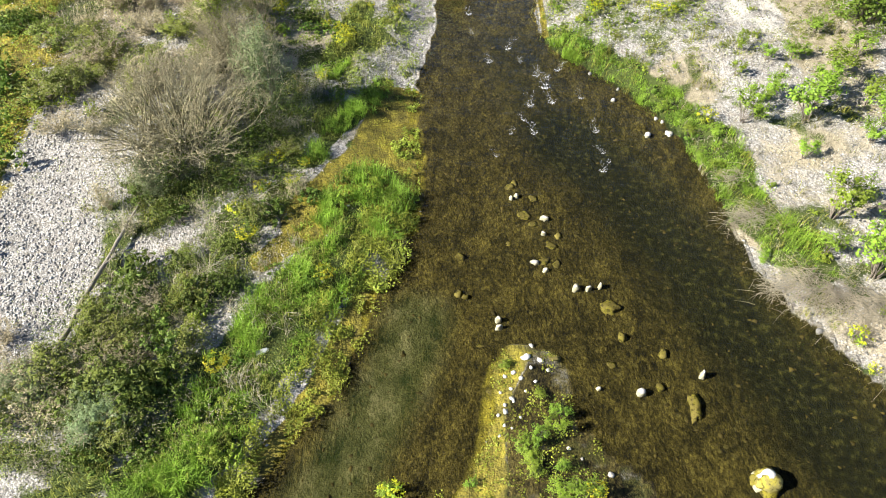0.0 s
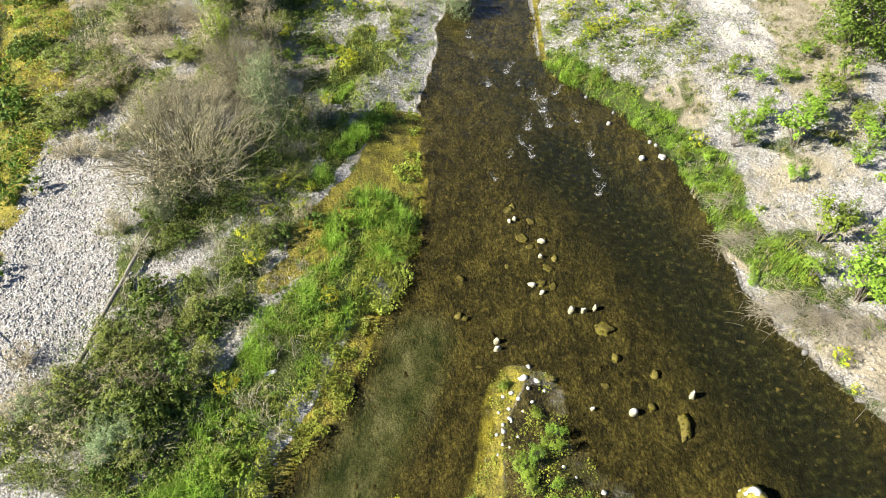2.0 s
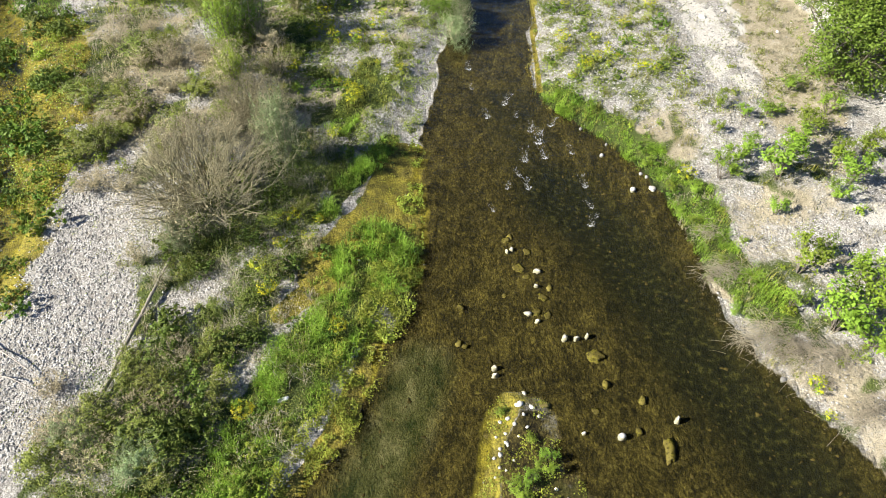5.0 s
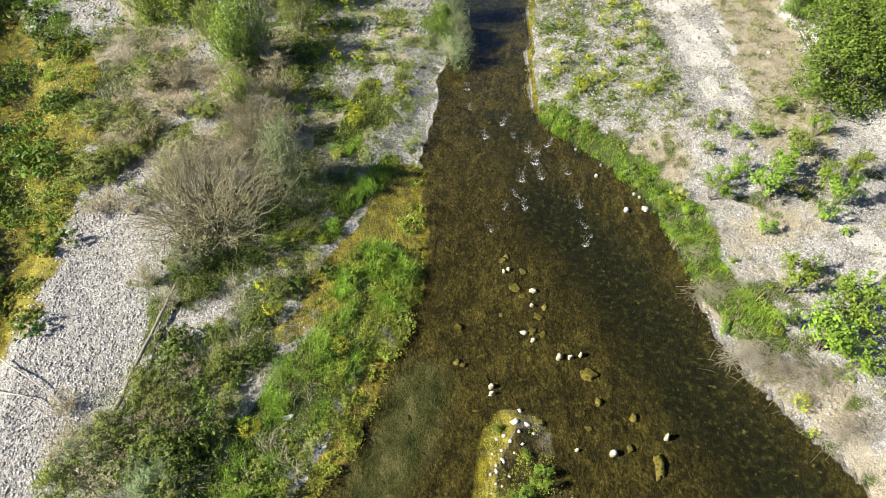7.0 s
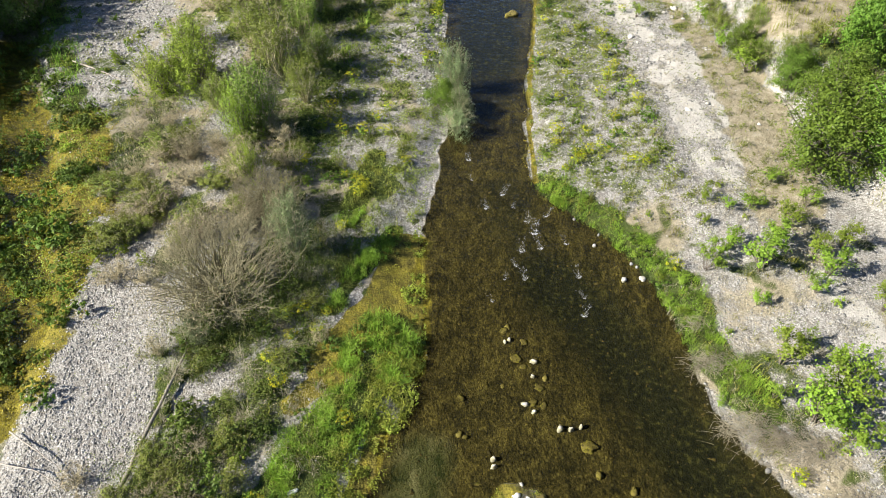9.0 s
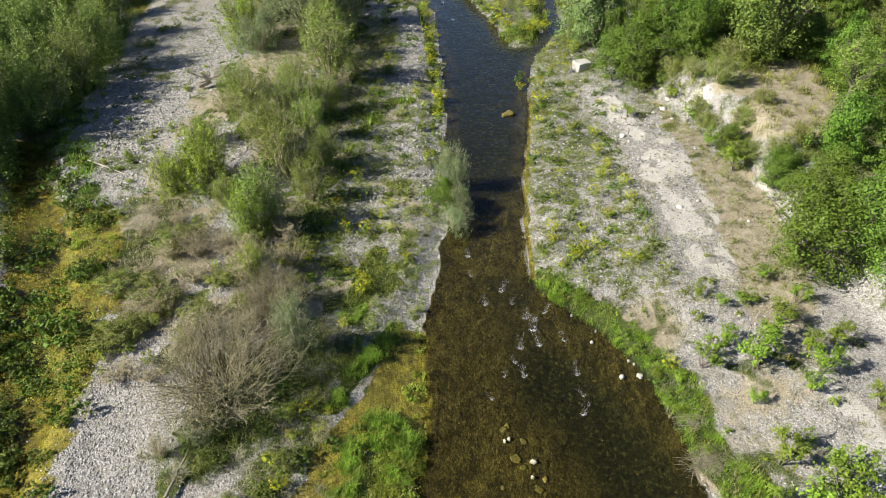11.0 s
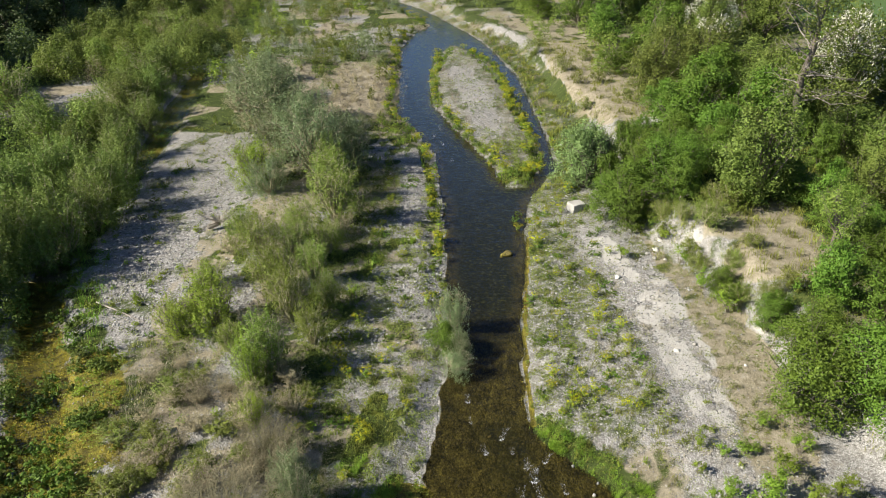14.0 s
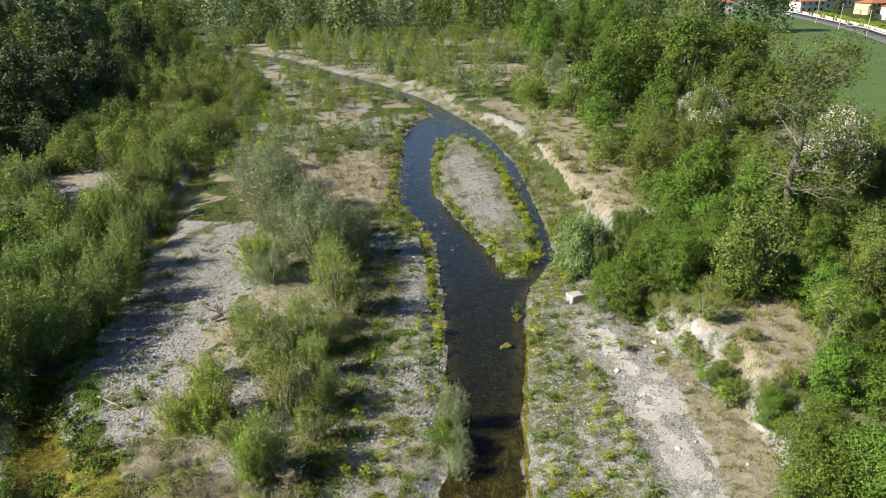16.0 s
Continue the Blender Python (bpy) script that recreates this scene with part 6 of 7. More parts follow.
wood("clump", "weed_clump", TREE_LABELS["clump"], "weed clumps", 48, -31, -15, 14, 58, 0.6, 1.2, 21, 0.8, lambda x, y: abs(x - DITCH(y)) < 2.6, 2.0)
wood("olive_tree", "scrub_tree", TREE_LABELS["olive_tree"], "terrace scrub", 34, 20, 52, 46, 128, 4, 9, 16, 5.4, lambda x, y: x > 21 + 6.5 * (y > 78) + 4 * (y > 98) and (x > 26 or y < 66 or y > 76) and not (25 < x < 35 and 46 < y < 62))
wood("far_robinia", "thicket_shrub", TREE_LABELS["robinia"], "bright thicket", 30, 22, 40, 24, 62, 2.6, 4.6, 17, 3.6, lambda x, y: not (19 < x < 25.5 and 38 < y < 47))
wood("far_robinia", "thicket_shrub", TREE_LABELS["robinia"], "bright thicket", 16, 12.5, 24, 47, 63, 2.4, 4.4, 18, 3.0, lambda x, y: x > CLIFF(y) - 1.5)

def far_growth(name, label, mat, n, area, h0, h1, slim, seed, gap, keep, clumps=56, per=9, leaf_at=0.078):
    """Distant growth that nobody could count: crowns of leafy clumps, joined."""
    rng = np.random.default_rng(seed)
    pts, cs = [], []
    for x, y in zip(rng.uniform(area[0], area[1], n * 12), rng.uniform(area[2], area[3], n * 12)):
        if len(pts) == n:
            break
        if not keep(x, y) or any(abs(x - q[0]) < gap and abs(y - q[1]) < gap for q in pts):
            continue
        pts.append((x, y))
        h = rng.uniform(h0, h1)
        w = h * slim * rng.uniform(0.8, 1.2)
        an, up_ = rng.uniform(0, 6.28, clumps), rng.uniform(0, 1, clumps)
        rad = np.sqrt(np.maximum(1 - up_ ** 2.2, 0.03)) * rng.uniform(0.5, 1, clumps) * w * 0.48
        c = np.stack([x + np.cos(an) * rad, y + np.sin(an) * rad, ground_z(x, y) + up_ * h * 0.94], 1)
        whole = (np.repeat(c, per, 0) - np.array([x, y, c[:, 2].min() + 0.3 * h])) / np.array([0.5 * w, 0.5 * w, 0.6 * h])
        off = rng.normal(size=(clumps * per, 3))
        c = np.repeat(c, per, 0) + off * w * 0.062 * np.array([0.9, 0.9, 2.0])
        cs.append((c, np.full(len(c), h * leaf_at), whole * 0.8 + off * 0.7 + np.array([0, 0, 0.3])))
    c, s, face = (np.concatenate([q[i] for q in cs]) for i in range(3))
    v, f = leaves(rng, np.zeros_like(c), 1.0, 0.6, face=face)
    v = v * np.repeat(s, 4)[:, None] + np.repeat(c, 4, 0)
    tagged(new(name, raw_mesh(name, v, [f], M[mat])), label, "trees", kind="stuff")


# grey willow leaves put a tint of distance haze into the wood's colour
for i, (mat, n) in enumerate((("mid", 35), ("willow_grey", 45), ("willow", 35), ("dark", 32))):
    far_growth("far_wood", "green wood closing the valley", mat, n, (-260, 130, 250, 430), 12, 21, 0.75, 200 + i, 5, lambda x, y: land(x, y, -4) and (x < -30 or y > 268), 90, 12, 0.06)
for i, (mat, n) in enumerate((("willow_grey", 170), ("willow", 150), ("olive", 130))):
    far_growth("far_willows", "low willow scrub on the far bank", mat, n, (-70, 45, 134, 275), 2.2, 5.5, 0.9, 210 + i, 1.6, lambda x, y: land(x, y, -1.2) and x > (RIGHT(y) + 1.5 if y > 145 else CLIFF(y) - 1) and x < 24 + 0.12 * (y - 134) and vn(x, y, 18, 6) > 0.36)
for i, (mat, n) in enumerate((("willow_grey", 70), ("olive", 70), ("lime", 30))):
    far_growth("far_willows", "low willow scrub on the far bars", mat, n, (-70, -8, 84, 220), 1.0, 3.6, 1.0, 220 + i, 1.6, lambda x, y: land(x, y) and x < LEFT(y) - 2 and x > DITCH(y) + 1.5 and vn(x, y, 14, 3) > 0.46)
def behind(x, y, off=3.0):
    """Land beyond the side channel, but for one stony clearing."""
    return x < DITCH(y) - off and land(x, y) and math.hypot((x + 47) / 7, (y - 87) / 6) > 1


far_growth("far_thicket", "olive scrub thicket beside the side channel", "olive", 120, (-64, -34, 92, 158), 2.6, 4.6, 1.1, 240, 1.9, lambda x, y: behind(x, y, 0.5) and x > DITCH(y) - 22, 90, 14, 0.06)
far_growth("far_thicket", "withered brush in the thicket", "drybrown", 26, (-60, -34, 92, 150), 2.0, 3.6, 1.1, 241, 3, lambda x, y: behind(x, y, 0.5) and x > DITCH(y) - 14, 80, 14, 0.05)
far_growth("far_thicket", "upright willow thicket under the riverside wood", "willow_pale", 60, (-78, -48, 128, 185), 4.2, 7.0, 0.8, 242, 2.4, lambda x, y: behind(x, y, 4), 100, 16, 0.055)
far_growth("far_thicket", "shady undergrowth of the riverside wood", "dark", 170, (-125, -52, 56, 240), 2.2, 6.0, 1.0, 243, 2.8, lambda x, y: behind(x, y, 18), 90, 14, 0.065)
far_growth("far_thicket", "willow bushes round the stony clearing", "willow", 60, (-72, -36, 50, 112), 2.2, 5.0, 1.0, 244, 2.4, lambda x, y: behind(x, y, 4), 100, 16, 0.055)
far_growth("far_thicket", "green growth at the foot of the wood", "willow", 50, (-112, -58, 175, 260), 3.0, 7.0, 0.9, 245, 3.0, lambda x, y: behind(x, y, 3) or x < DITCH(y) - 3, 90, 14, 0.06)
far_growth("far_brush", "low withered brush on the dry flat", "drybrown", 70, (-17, -4, 72, 102), 0.4, 0.9, 1.6, 250, 0.9, lambda x, y: land(x, y, -1.0) and stroke("dry", np.array([x]), np.array([y]))[0] > 0.4, 40, 10, 0.12)
far_growth("thicket_foot", "dark weeds at the foot of the willow thicket", "weed", 90, (-44, -20, 28, 98), 0.7, 1.8, 1.5, 260, 0.8, lambda x, y: DITCH(y) - 5.5 < x < DITCH(y) - 1.6, 60, 12, 0.1)
far_growth("far_willows", "low green shrubs on the terrace", "willow", 50, (14, 36, 88, 150), 1.2, 4.2, 1.0, 230, 2.0, lambda x, y: x > CLIFF(y) + 4 and vn(x, y, 10, 8) > 0.45)

# ---- flowers ----
def spurge_heads(seed):
    rng = np.random.default_rng(seed)
    n = 22
    a, r = rng.uniform(0, 6.28, n), np.sqrt(rng.uniform(0, 1, n)) * 0.36
    c = np.stack([np.cos(a) * r, np.sin(a) * r, 0.74 - 0.6 * r ** 2 * 2 + rng.normal(size=n) * 0.05], 1)
    c = np.repeat(c, 9, 0) + rng.normal(size=(n * 9, 3)) * np.array([0.035, 0.035, 0.02])
    return leaves(rng, c, 0.055, 0.8, face=c * np.array([1.2, 1.2, 0]) + np.array([0, 0, 0.5]))


HEADS = [raw_mesh("bloom", *(lambda q: (q[0], [q[1]]))(spurge_heads(s)), M[m]) for s, m in ((1, "yellow"), (2, "yellow"), (3, "orange"))]


def flowers(rows, h=0.55):
    for x, y in rows:
        k = rnd.uniform(0.7, 1.35) * h * 1.05
        plant("spurge", "flowering_spurge", x, y, k, k * rnd.uniform(1.0, 1.5), "spurge plant with bright yellow flower heads", "flower", "flowering spurge", extra=(("bloom", HEADS[rnd.randrange(2)]),))


flowers(((-6.3, 10.2), (-6.5, 18.1), (-5.9, 18.4), (-5.2, 17.5), (-6.2, 17.1), (-4.6, 27.2), (-4.1, 26.3), (-7.3, 28.1), (9.7, 27.9), (8.4, 29.0), (12.1, 11.2), (12.2, 10.2), (-1.3, 6.7), (3.8, 6.6), (-3.7, 13.4), (-4.8, 23.4),
         (7.5, 29.0), (-6.8, 16.0), (-6.3, 14.9), (-4.9, 18.3), (-4.3, 25.8), (8.1, 29.5), (9.2, 28.0), (10.0, 21.0)))
flowers(((9.9, 41.7), (10.7, 35.0), (10.7, 33.2), (7.6, 30.8), (8.1, 30.0), (10.1, 41.3), (6.0, 39.5), (6.0, 31.0), (10.0, 27.6), (10.1, 37.1), (-7.2, 28.1), (-5.6, 31.1), (-4.4, 30.8), (-5.5, 36.3), (-6.4, 33.3), (-4.4, 26.8),
         (-3.7, 32.2), (-0.7, 39.6), (-0.6, 44.9), (6.7, 44.0), (-1.7, 45.8), (-7.7, 26.3), (9.8, 39), (8.8, 34), (7.2, 36.5), (-6.2, 34.5), (-6.0, 32.2), (-6.6, 31.4), (8.6, 42.5), (6.4, 46), (9.2, 31.8), (-0.4, 36.8)), 0.62)
flowers(((-0.6, 47.9), (-0.9, 50.8), (-1.7, 64.2), (-2.7, 70.6), (7.0, 46.9), (9.6, 53.8), (7.1, 49.7), (9.6, 36.1), (11.9, 44.3), (9.6, 65.5), (9.4, 70.0), (9.4, 67.4), (5.3, 66.3), (-6.9, 87.6), (-6.9, 90.2), (-23.2, 151), (-26.8, 158),
         (-30.8, 166), (-18, 138), (-16.3, 144), (7.2, 101), (8.0, 95), (-1.6, 95.8), (2.9, 111), (4.6, 109), (-1.2, 53.9), (-0.6, 46.1), (10.6, 55.4), (9.5, 51.6), (9.1, 57)), 0.8)
flowers(((-1.5, 60), (-1.9, 66.5), (-4.5, 76), (-7, 80), (9.0, 72.5), (8.8, 75.5), (8.6, 80), (8.2, 86), (8.0, 90), (7.0, 98), (-1.7, 90), (-1.4, 85), (0.3, 80), (2.2, 73), (-20, 147), (-13, 137), (-11, 131), (9.2, 62), (8.4, 61), (-25, 154)), 0.9)

more = random.Random(44)
flowers([(more.uniform(5.4, 11.2), more.uniform(27.5, 54)) for _ in range(20)], 0.45)
flowers([(more.uniform(-6.5, -1.2), more.uniform(27, 60)) for _ in range(24)], 0.5)
many("clump", "weed_clump", "weed clumps", [(more.uniform(5.2, 11.4), more.uniform(27.5, 54), more.uniform(0.3, 0.6), more.uniform(0.7, 1.3)) for _ in range(46)], "plant")
many("clump", "weed_clump", "weed clumps", [(more.uniform(-7, -1.0), more.uniform(26.5, 60), more.uniform(0.3, 0.6), more.uniform(0.7, 1.3)) for _ in range(36)], "plant")

def clumps(key, n, x0, x1, y0, y1, keep, h0, h1, group):
    done = 0
    while done < n:
        x, y = more.uniform(x0, x1), more.uniform(y0, y1)
        if keep(np.array([x]), np.array([y]))[0] > more.random():
            h = more.uniform(h0, h1)
            plant(key, {"clump": "weed_clump", "herb": "herb_clump", "weedy": "dark_weed"}[key], x, y, h, h * more.uniform(1.4, 2.1), TREE_LABELS[key], "plant", group)
            done += 1


clumps("clump", 12, -8, -1, 5.5, 24, lambda x, y: stroke("grass", x, y) * (wet(x, y) < -0.2), 0.35, 0.65, "bank clumps")
clumps("herb", 16, -10, -1, 6, 26, lambda x, y: (0.4 * stroke("weed", x, y) + stroke("grass", x, y)) * (wet(x, y) < -0.2), 0.3, 0.6, "bank clumps")
clumps("weedy", 56, -11, -4, 7, 24, lambda x, y: stroke("weed", x, y) * (wet(x, y) < -0.4), 0.35, 0.75, "bank clumps")
clumps("weedy", 14, -9.8, -7.0, 8.6, 13.4, lambda x, y: 1.0 * (x > EDGE(y) + 1.2), 0.7, 1.15, "bank clumps")
clumps("weedy", 60, -23, -15.5, 13, 34, lambda x, y: stroke("algae", x, y) * step(vn(x, y, 2.4, 92), 0.42, 0.55), 0.45, 0.95, "side channel clumps")
clumps("herb", 24, -22, -15.5, 16, 34, lambda x, y: 0.6 * stroke("algae", x, y), 0.3, 0.6, "side channel clumps")
clumps("clump", 10, 4.5, 12.5, 12, 28, lambda x, y: stroke("grass", x, y) * (wet(x, y) < -0.3), 0.3, 0.5, "bank clumps")
clumps("herb", 26, 5, 17, 12, 30, lambda x, y: 0.4 * (wet(x, y) < -0.6), 0.2, 0.45, "bank clumps")
clumps("herb", 46, -27, -14, 34, 66, lambda x, y: 0.7 * (x > DITCH(y) + 2.5), 0.25, 0.55, "bar clumps")
clumps("clump", 20, -27, -14, 34, 66, lambda x, y: 0.7 * (x > DITCH(y) + 2.0) * (x < DITCH(y) + 8), 0.3, 0.6, "bar clumps")
clumps("herb", 30, -16, -7, 20, 33, lambda x, y: 0.5 + 0 * x, 0.3, 0.7, "bank clumps")

def fringe(edge, y0, y1, gap, spread, tall, bloom):
    """Bushy plants along a water's edge, some in flower."""
    y = y0
    while y < y1:
        x = float(edge(y)) + more.uniform(-spread, spread)
        h = more.uniform(0.55, 1.0) * tall
        plant(("herb", "clump", "weedy")[more.randrange(3)], "edge_plant", x, y, h, h * more.uniform(1.3, 2.0), "bushy green plant at the water's edge", "plant", "plants along the water")
        if more.random() < bloom:
            flowers([(x + more.uniform(-0.6, 0.6), y + more.uniform(-0.5, 0.5))], tall * 0.95)
        y += gap * more.uniform(0.6, 1.4)


fringe(lambda y: ISLE_L(y) + 0.7, 60, 110, 1.0, 0.5, 0.85, 0.5)
fringe(lambda y: ISLE_R(y) - 0.7, 60, 110, 1.0, 0.6, 0.85, 0.6)
fringe(lambda y: LEFT(y) - 0.7, 38, 106, 1.1, 0.5, 0.7, 0.35)
fringe(lambda y: LEFT(y) - 1.0, 106, 160, 1.8, 0.9, 1.0, 0.5)
fringe(lambda y: RIGHT(y) + 0.7, 60, 112, 2.2, 0.5, 0.7, 0.1)

# leafy plants on the islet and by the water
many("sapling", "leafy_plant", "islet plants", ((2.1, 7.8, .6, .95), (2.35, 7.3, .5, .8), (3.0, 8.5, .55, .85), (3.15, 8.9, .5, .7), (2.5, 8.1, .5, .7), (2.7, 9.5, .3, .5), (1.8, 10.4, .35, .5), (0.7, 7.0, .3, .4), (3.0, 7.3, .35, .5), (3.5, 6.7, .5, 1.0), (2.9, 6.6, .4, .8), (-1.4, 6.8, .4, .7)), "plant")
for x, y, s in ((1.75, 10.1, .16), (1.9, 9.7, .14), (1.6, 9.6, .12), (1.7, 9.2, .15), (1.95, 9.3, .1), (1.5, 8.9, .13), (1.65, 8.6, .12), (2.2, 10.0, .16), (2.5, 10.3, .14), (2.3, 9.6, .1), (1.5, 8.3, .11), (3.3, 7.9, .14), (3.6, 7.6, .1), (2.1, 8.8, .1), (1.85, 8.5, .1), (4.3, 7.2, .2)):
    rock("islet_stone", x, y, s * 0.8, "white_stone", "small pale pebble on the islet", group="pebbles on the islet")
many("sapling", "leafy_plant", "bank plants", ((9.5, 19.4, .5, .7), (9.9, 18.6, .6, .7), (10.2, 20.3, .7, .9), (9.4, 20.6, .6, .8), (10.4, 16.6, .5, .6), (8.7, 22.2, .5, .7), (10.3, 14.4, .5, .6), (-1.9, 17.0, .4, .8), (-1.6, 15.3, .4, .7)), "plant")


# ---- wood lying about ----
def log(name, pts, r0, r1, mat, label, stubs=(), sides=9):
    """A fallen trunk: a tapered, slightly crooked stem with broken stubs."""
    ob = new(name)
    rng = np.random.default_rng(len(label) + int(r0 * 1000))
    a, b = Vector(pts[0]), Vector(pts[-1])
    ob.matrix_world = Matrix.Translation(a)
    k = 14
    path = np.array([[np.interp(t, np.linspace(0, 1, len(pts)), [p[i] - a[i] for p in pts]) for i in range(3)] for t in np.linspace(0, 1, k)])
    path[1:-1] += rng.normal(size=(k - 2, 3)) * r0 * 0.18
    v, f = tubes(path[None], np.linspace(r0, r1, k)[None] * rng.uniform(0.9, 1.1, (1, k)), sides)
    n = len(v)
    caps = [np.arange(sides)[None, ::-1], np.arange(n - sides, n)[None]]
    child("stem", raw_mesh("stem", v, [f] + caps, M[mat], True), ob)
    for at, d, ln in stubs:
        p = path[int(at * (k - 1))]
        q = np.stack([p, p + np.array(d) * ln * 0.5, p + np.array(d) * ln + np.array([0, 0, 0.05])])
        sv, sf = tubes(q[None], np.array([[r1 * 0.7, r1 * 0.5, r1 * 0.2]]), 6)
        child("branch_stub", raw_mesh("branch_stub", sv, [sf], M[mat], True), ob)
    return tagged(ob, label, "log")


log("fallen_log", ((-11.02, 10.4, 0.66), (-10.6, 13.5, 0.72), (-10.18, 16.4, 0.8)), 0.085, 0.045, "darkwood", "long weathered grey log lying at the edge of the gravel", ((0.3, (0.8, 0.4, 0.3), 0.6), (0.6, (0.7, 0.5, 0.4), 0.5), (0.85, (0.5, 0.6, 0.2), 0.5)))
log("dead_branch", ((-15.7, 12.9, 0.6), (-14.2, 12.0, 0.75), (-12.7, 11.1, 0.6)), 0.03, 0.012, "deadwood", "thin bleached dead branch on the gravel", ((0.5, (-0.5, -0.6, 0.5), 0.8), (0.7, (0.2, -0.8, 0.4), 0.7)))
log("dead_branch", ((-15.6, 11.7, 0.55), (-14.0, 11.3, 0.8), (-12.7, 10.7, 0.6)), 0.03, 0.012, "deadwood", "thin bleached dead branch on the gravel", ((0.4, (-0.4, 0.7, 0.5), 0.7), (0.6, (0.5, -0.6, 0.5), 0.9)))
log("dead_branch", ((-23.3, 38.8, 0.6), (-20.6, 37.2, 0.68), (-18.0, 35.6, 0.6)), 0.05, 0.03, "deadwood", "straight bleached pole lying on the gravel")
log("dead_branch", ((-2.9, 31.6, 0.55), (-2.3, 29.8, 0.6)), 0.04, 0.02, "deadwood", "short bleached stick on the gravel bar", ((0.5, (0.7, 0.2, 0.3), 0.6),))
log("dead_branch", ((17.6, 47.6, 3.3), (18.2, 49.0, 4.2)), 0.05, 0.02, "deadwood", "pale dead branch in the thicket", ((0.4, (0.8, -0.2, 0.4), 0.9),))


def driftwood(x, y):
    """An uprooted stump with a tangle of bleached roots."""
    ob = new("driftwood_stump")
    ob.matrix_world = Matrix.Translation((x, y, ground_z(x, y)))
    rng = np.random.default_rng(77)
    hh = np.linspace(0, 1, 6)
    path = np.stack([-0.7 + 0.9 * hh, 0.2 * hh, 0.25 + 0.35 * hh], 1)
    v, f = tubes(path[None], np.linspace(0.2, 0.26, 6)[None], 9)
    child("stem", raw_mesh("stem", v, [f, np.arange(9)[None, ::-1], np.arange(45, 54)[None]], M["darkwood"], True), ob)
    for i in range(26):
        d = rng.normal(size=3)
        d[2] = abs(d[2]) * 1.1 + 0.1
        d /= np.linalg.norm(d)
        ln = rng.uniform(0.8, 2.3)
        t = np.linspace(0, 1, 5)[:, None]
        q = np.array([0.2, 0.2, 0.6]) + d * ln * t + rng.normal(size=(5, 3)) * 0.09 * t
        q[:, 2] = np.maximum(q[:, 2], 0.05)
        rv, rf = tubes(q[None], (0.07 * (1 - 0.85 * t[:, 0]))[None], 5)
        child("root", raw_mesh("root", rv, [rf], M["deadwood"], True), ob)
    tagged(ob, "uprooted stump with a tangle of bleached roots on the gravel", "driftwood")


driftwood(-18.0, 48.6)


def block(name, x, y, sx, sy, sz, turn, mat, label, category="block"):
    bm = box_bm(sx, sy, sz, bevel=0.06)
    bmesh.ops.subdivide_edges(bm, edges=list(bm.edges), cuts=1)
    for v in bm.verts:
        v.co += Vector((noise.noise(v.co * 2.1), noise.noise(v.co * 2.3 + Vector((9, 0, 0))), noise.noise(v.co * 1.9 + Vector((0, 9, 0))))) * 0.14
    ob = new(name, bm_mesh(name, bm, M[mat]))
    ob.matrix_world = pose(x, y, ground_z(x, y) + sz * 0.3, rnd.uniform(-8, 8), rnd.uniform(-8, 8), turn)
    tagged(ob, label, category)


block("concrete_block", 10.8, 52.0, 1.3, 1.0, 0.8, 25, "concrete", "pale broken concrete block at the foot of the thicket")
for x, y, s in ((15.4, 44.6, .9), (15.0, 43.4, .6), (15.9, 45.4, .7), (14.6, 44.0, .5), (15.7, 43.2, .45), (14.3, 43.0, .35), (11.8, 40.9, .7), (12.1, 40.2, .4), (13.4, 32.6, .55), (14.6, 33.1, .45), (10.2, 30.0, .3), (12.9, 38.0, .35), (16.9, 31.2, .4)):
    rock("rubble", x, y, s * 0.55, "white_stone", "pale broken rubble below the eroded bank", 0.6, 0.2, "rubble")
block("pale_rock", 20.6, 66.5, 1.9, 1.2, 0.9, 15, "concrete", "grey boulder beside the dirt track", "rock")
block("litter", -5.2, 10.7, 0.3, 0.22, 0.12, 20, "litter", "crumpled white litter in the grass", "litter")


# ---- beyond the field: the road and the houses ----
def build_road():
    """An asphalt road with a verge and kerb, past the field."""
    pts = line((128, 190), (141, 233), (153, 278), (160, 320), (168, 380), (176, 460))
    ys = np.arange(185, 470, 5.0)
    for name, lo, hi, z, mat, label in (("road", 0, 8.5, 0.14, "asphalt", "grey asphalt road past the field"), ("pavement", 8.5, 10.5, 0.28, "concrete", "pale pavement along the road")):
        us = np.array([lo, lo, hi, hi])
        zs = np.array([-0.6, z, z, -0.6])
        v = np.stack([(pts(ys)[:, None] + us[None]), np.repeat(ys[:, None], 4, 1), np.stack([height(pts(y) + us * 0 + 4, np.full(4, y)) for y in ys]) + zs[None]], -1).reshape(-1, 3)
        i = (np.arange(len(ys) - 1)[:, None] * 4 + np.arange(3)[None]).ravel()
        tagged(new(name, raw_mesh(name, v, [np.stack([i, i + 1, i + 5, i + 4], 1)], M[mat])), label, name, kind="structure")
    return pts


ROAD = build_road()


def pole(x, y):
    ob = new("utility_pole")
    z = ground_z(x, y)
    ob.matrix_world = Matrix.Translation((x, y, z))
    t = np.linspace(0, 1, 4)
    v, f = tubes(np.stack([0 * t, 0 * t, t * 9.5], 1)[None], np.linspace(0.17, 0.1, 4)[None], 8)
    child("post", raw_mesh("post", v, [f], M["concrete"], True), ob)
    part("crossarm", box_bm(1.4, 0.1, 0.12, (0, 0, 9.2)), M["metal"], ob)
    tagged(ob, "grey concrete utility pole beside the road", "pole", "utility poles")
    return Vector((x, y, z + 9.2))


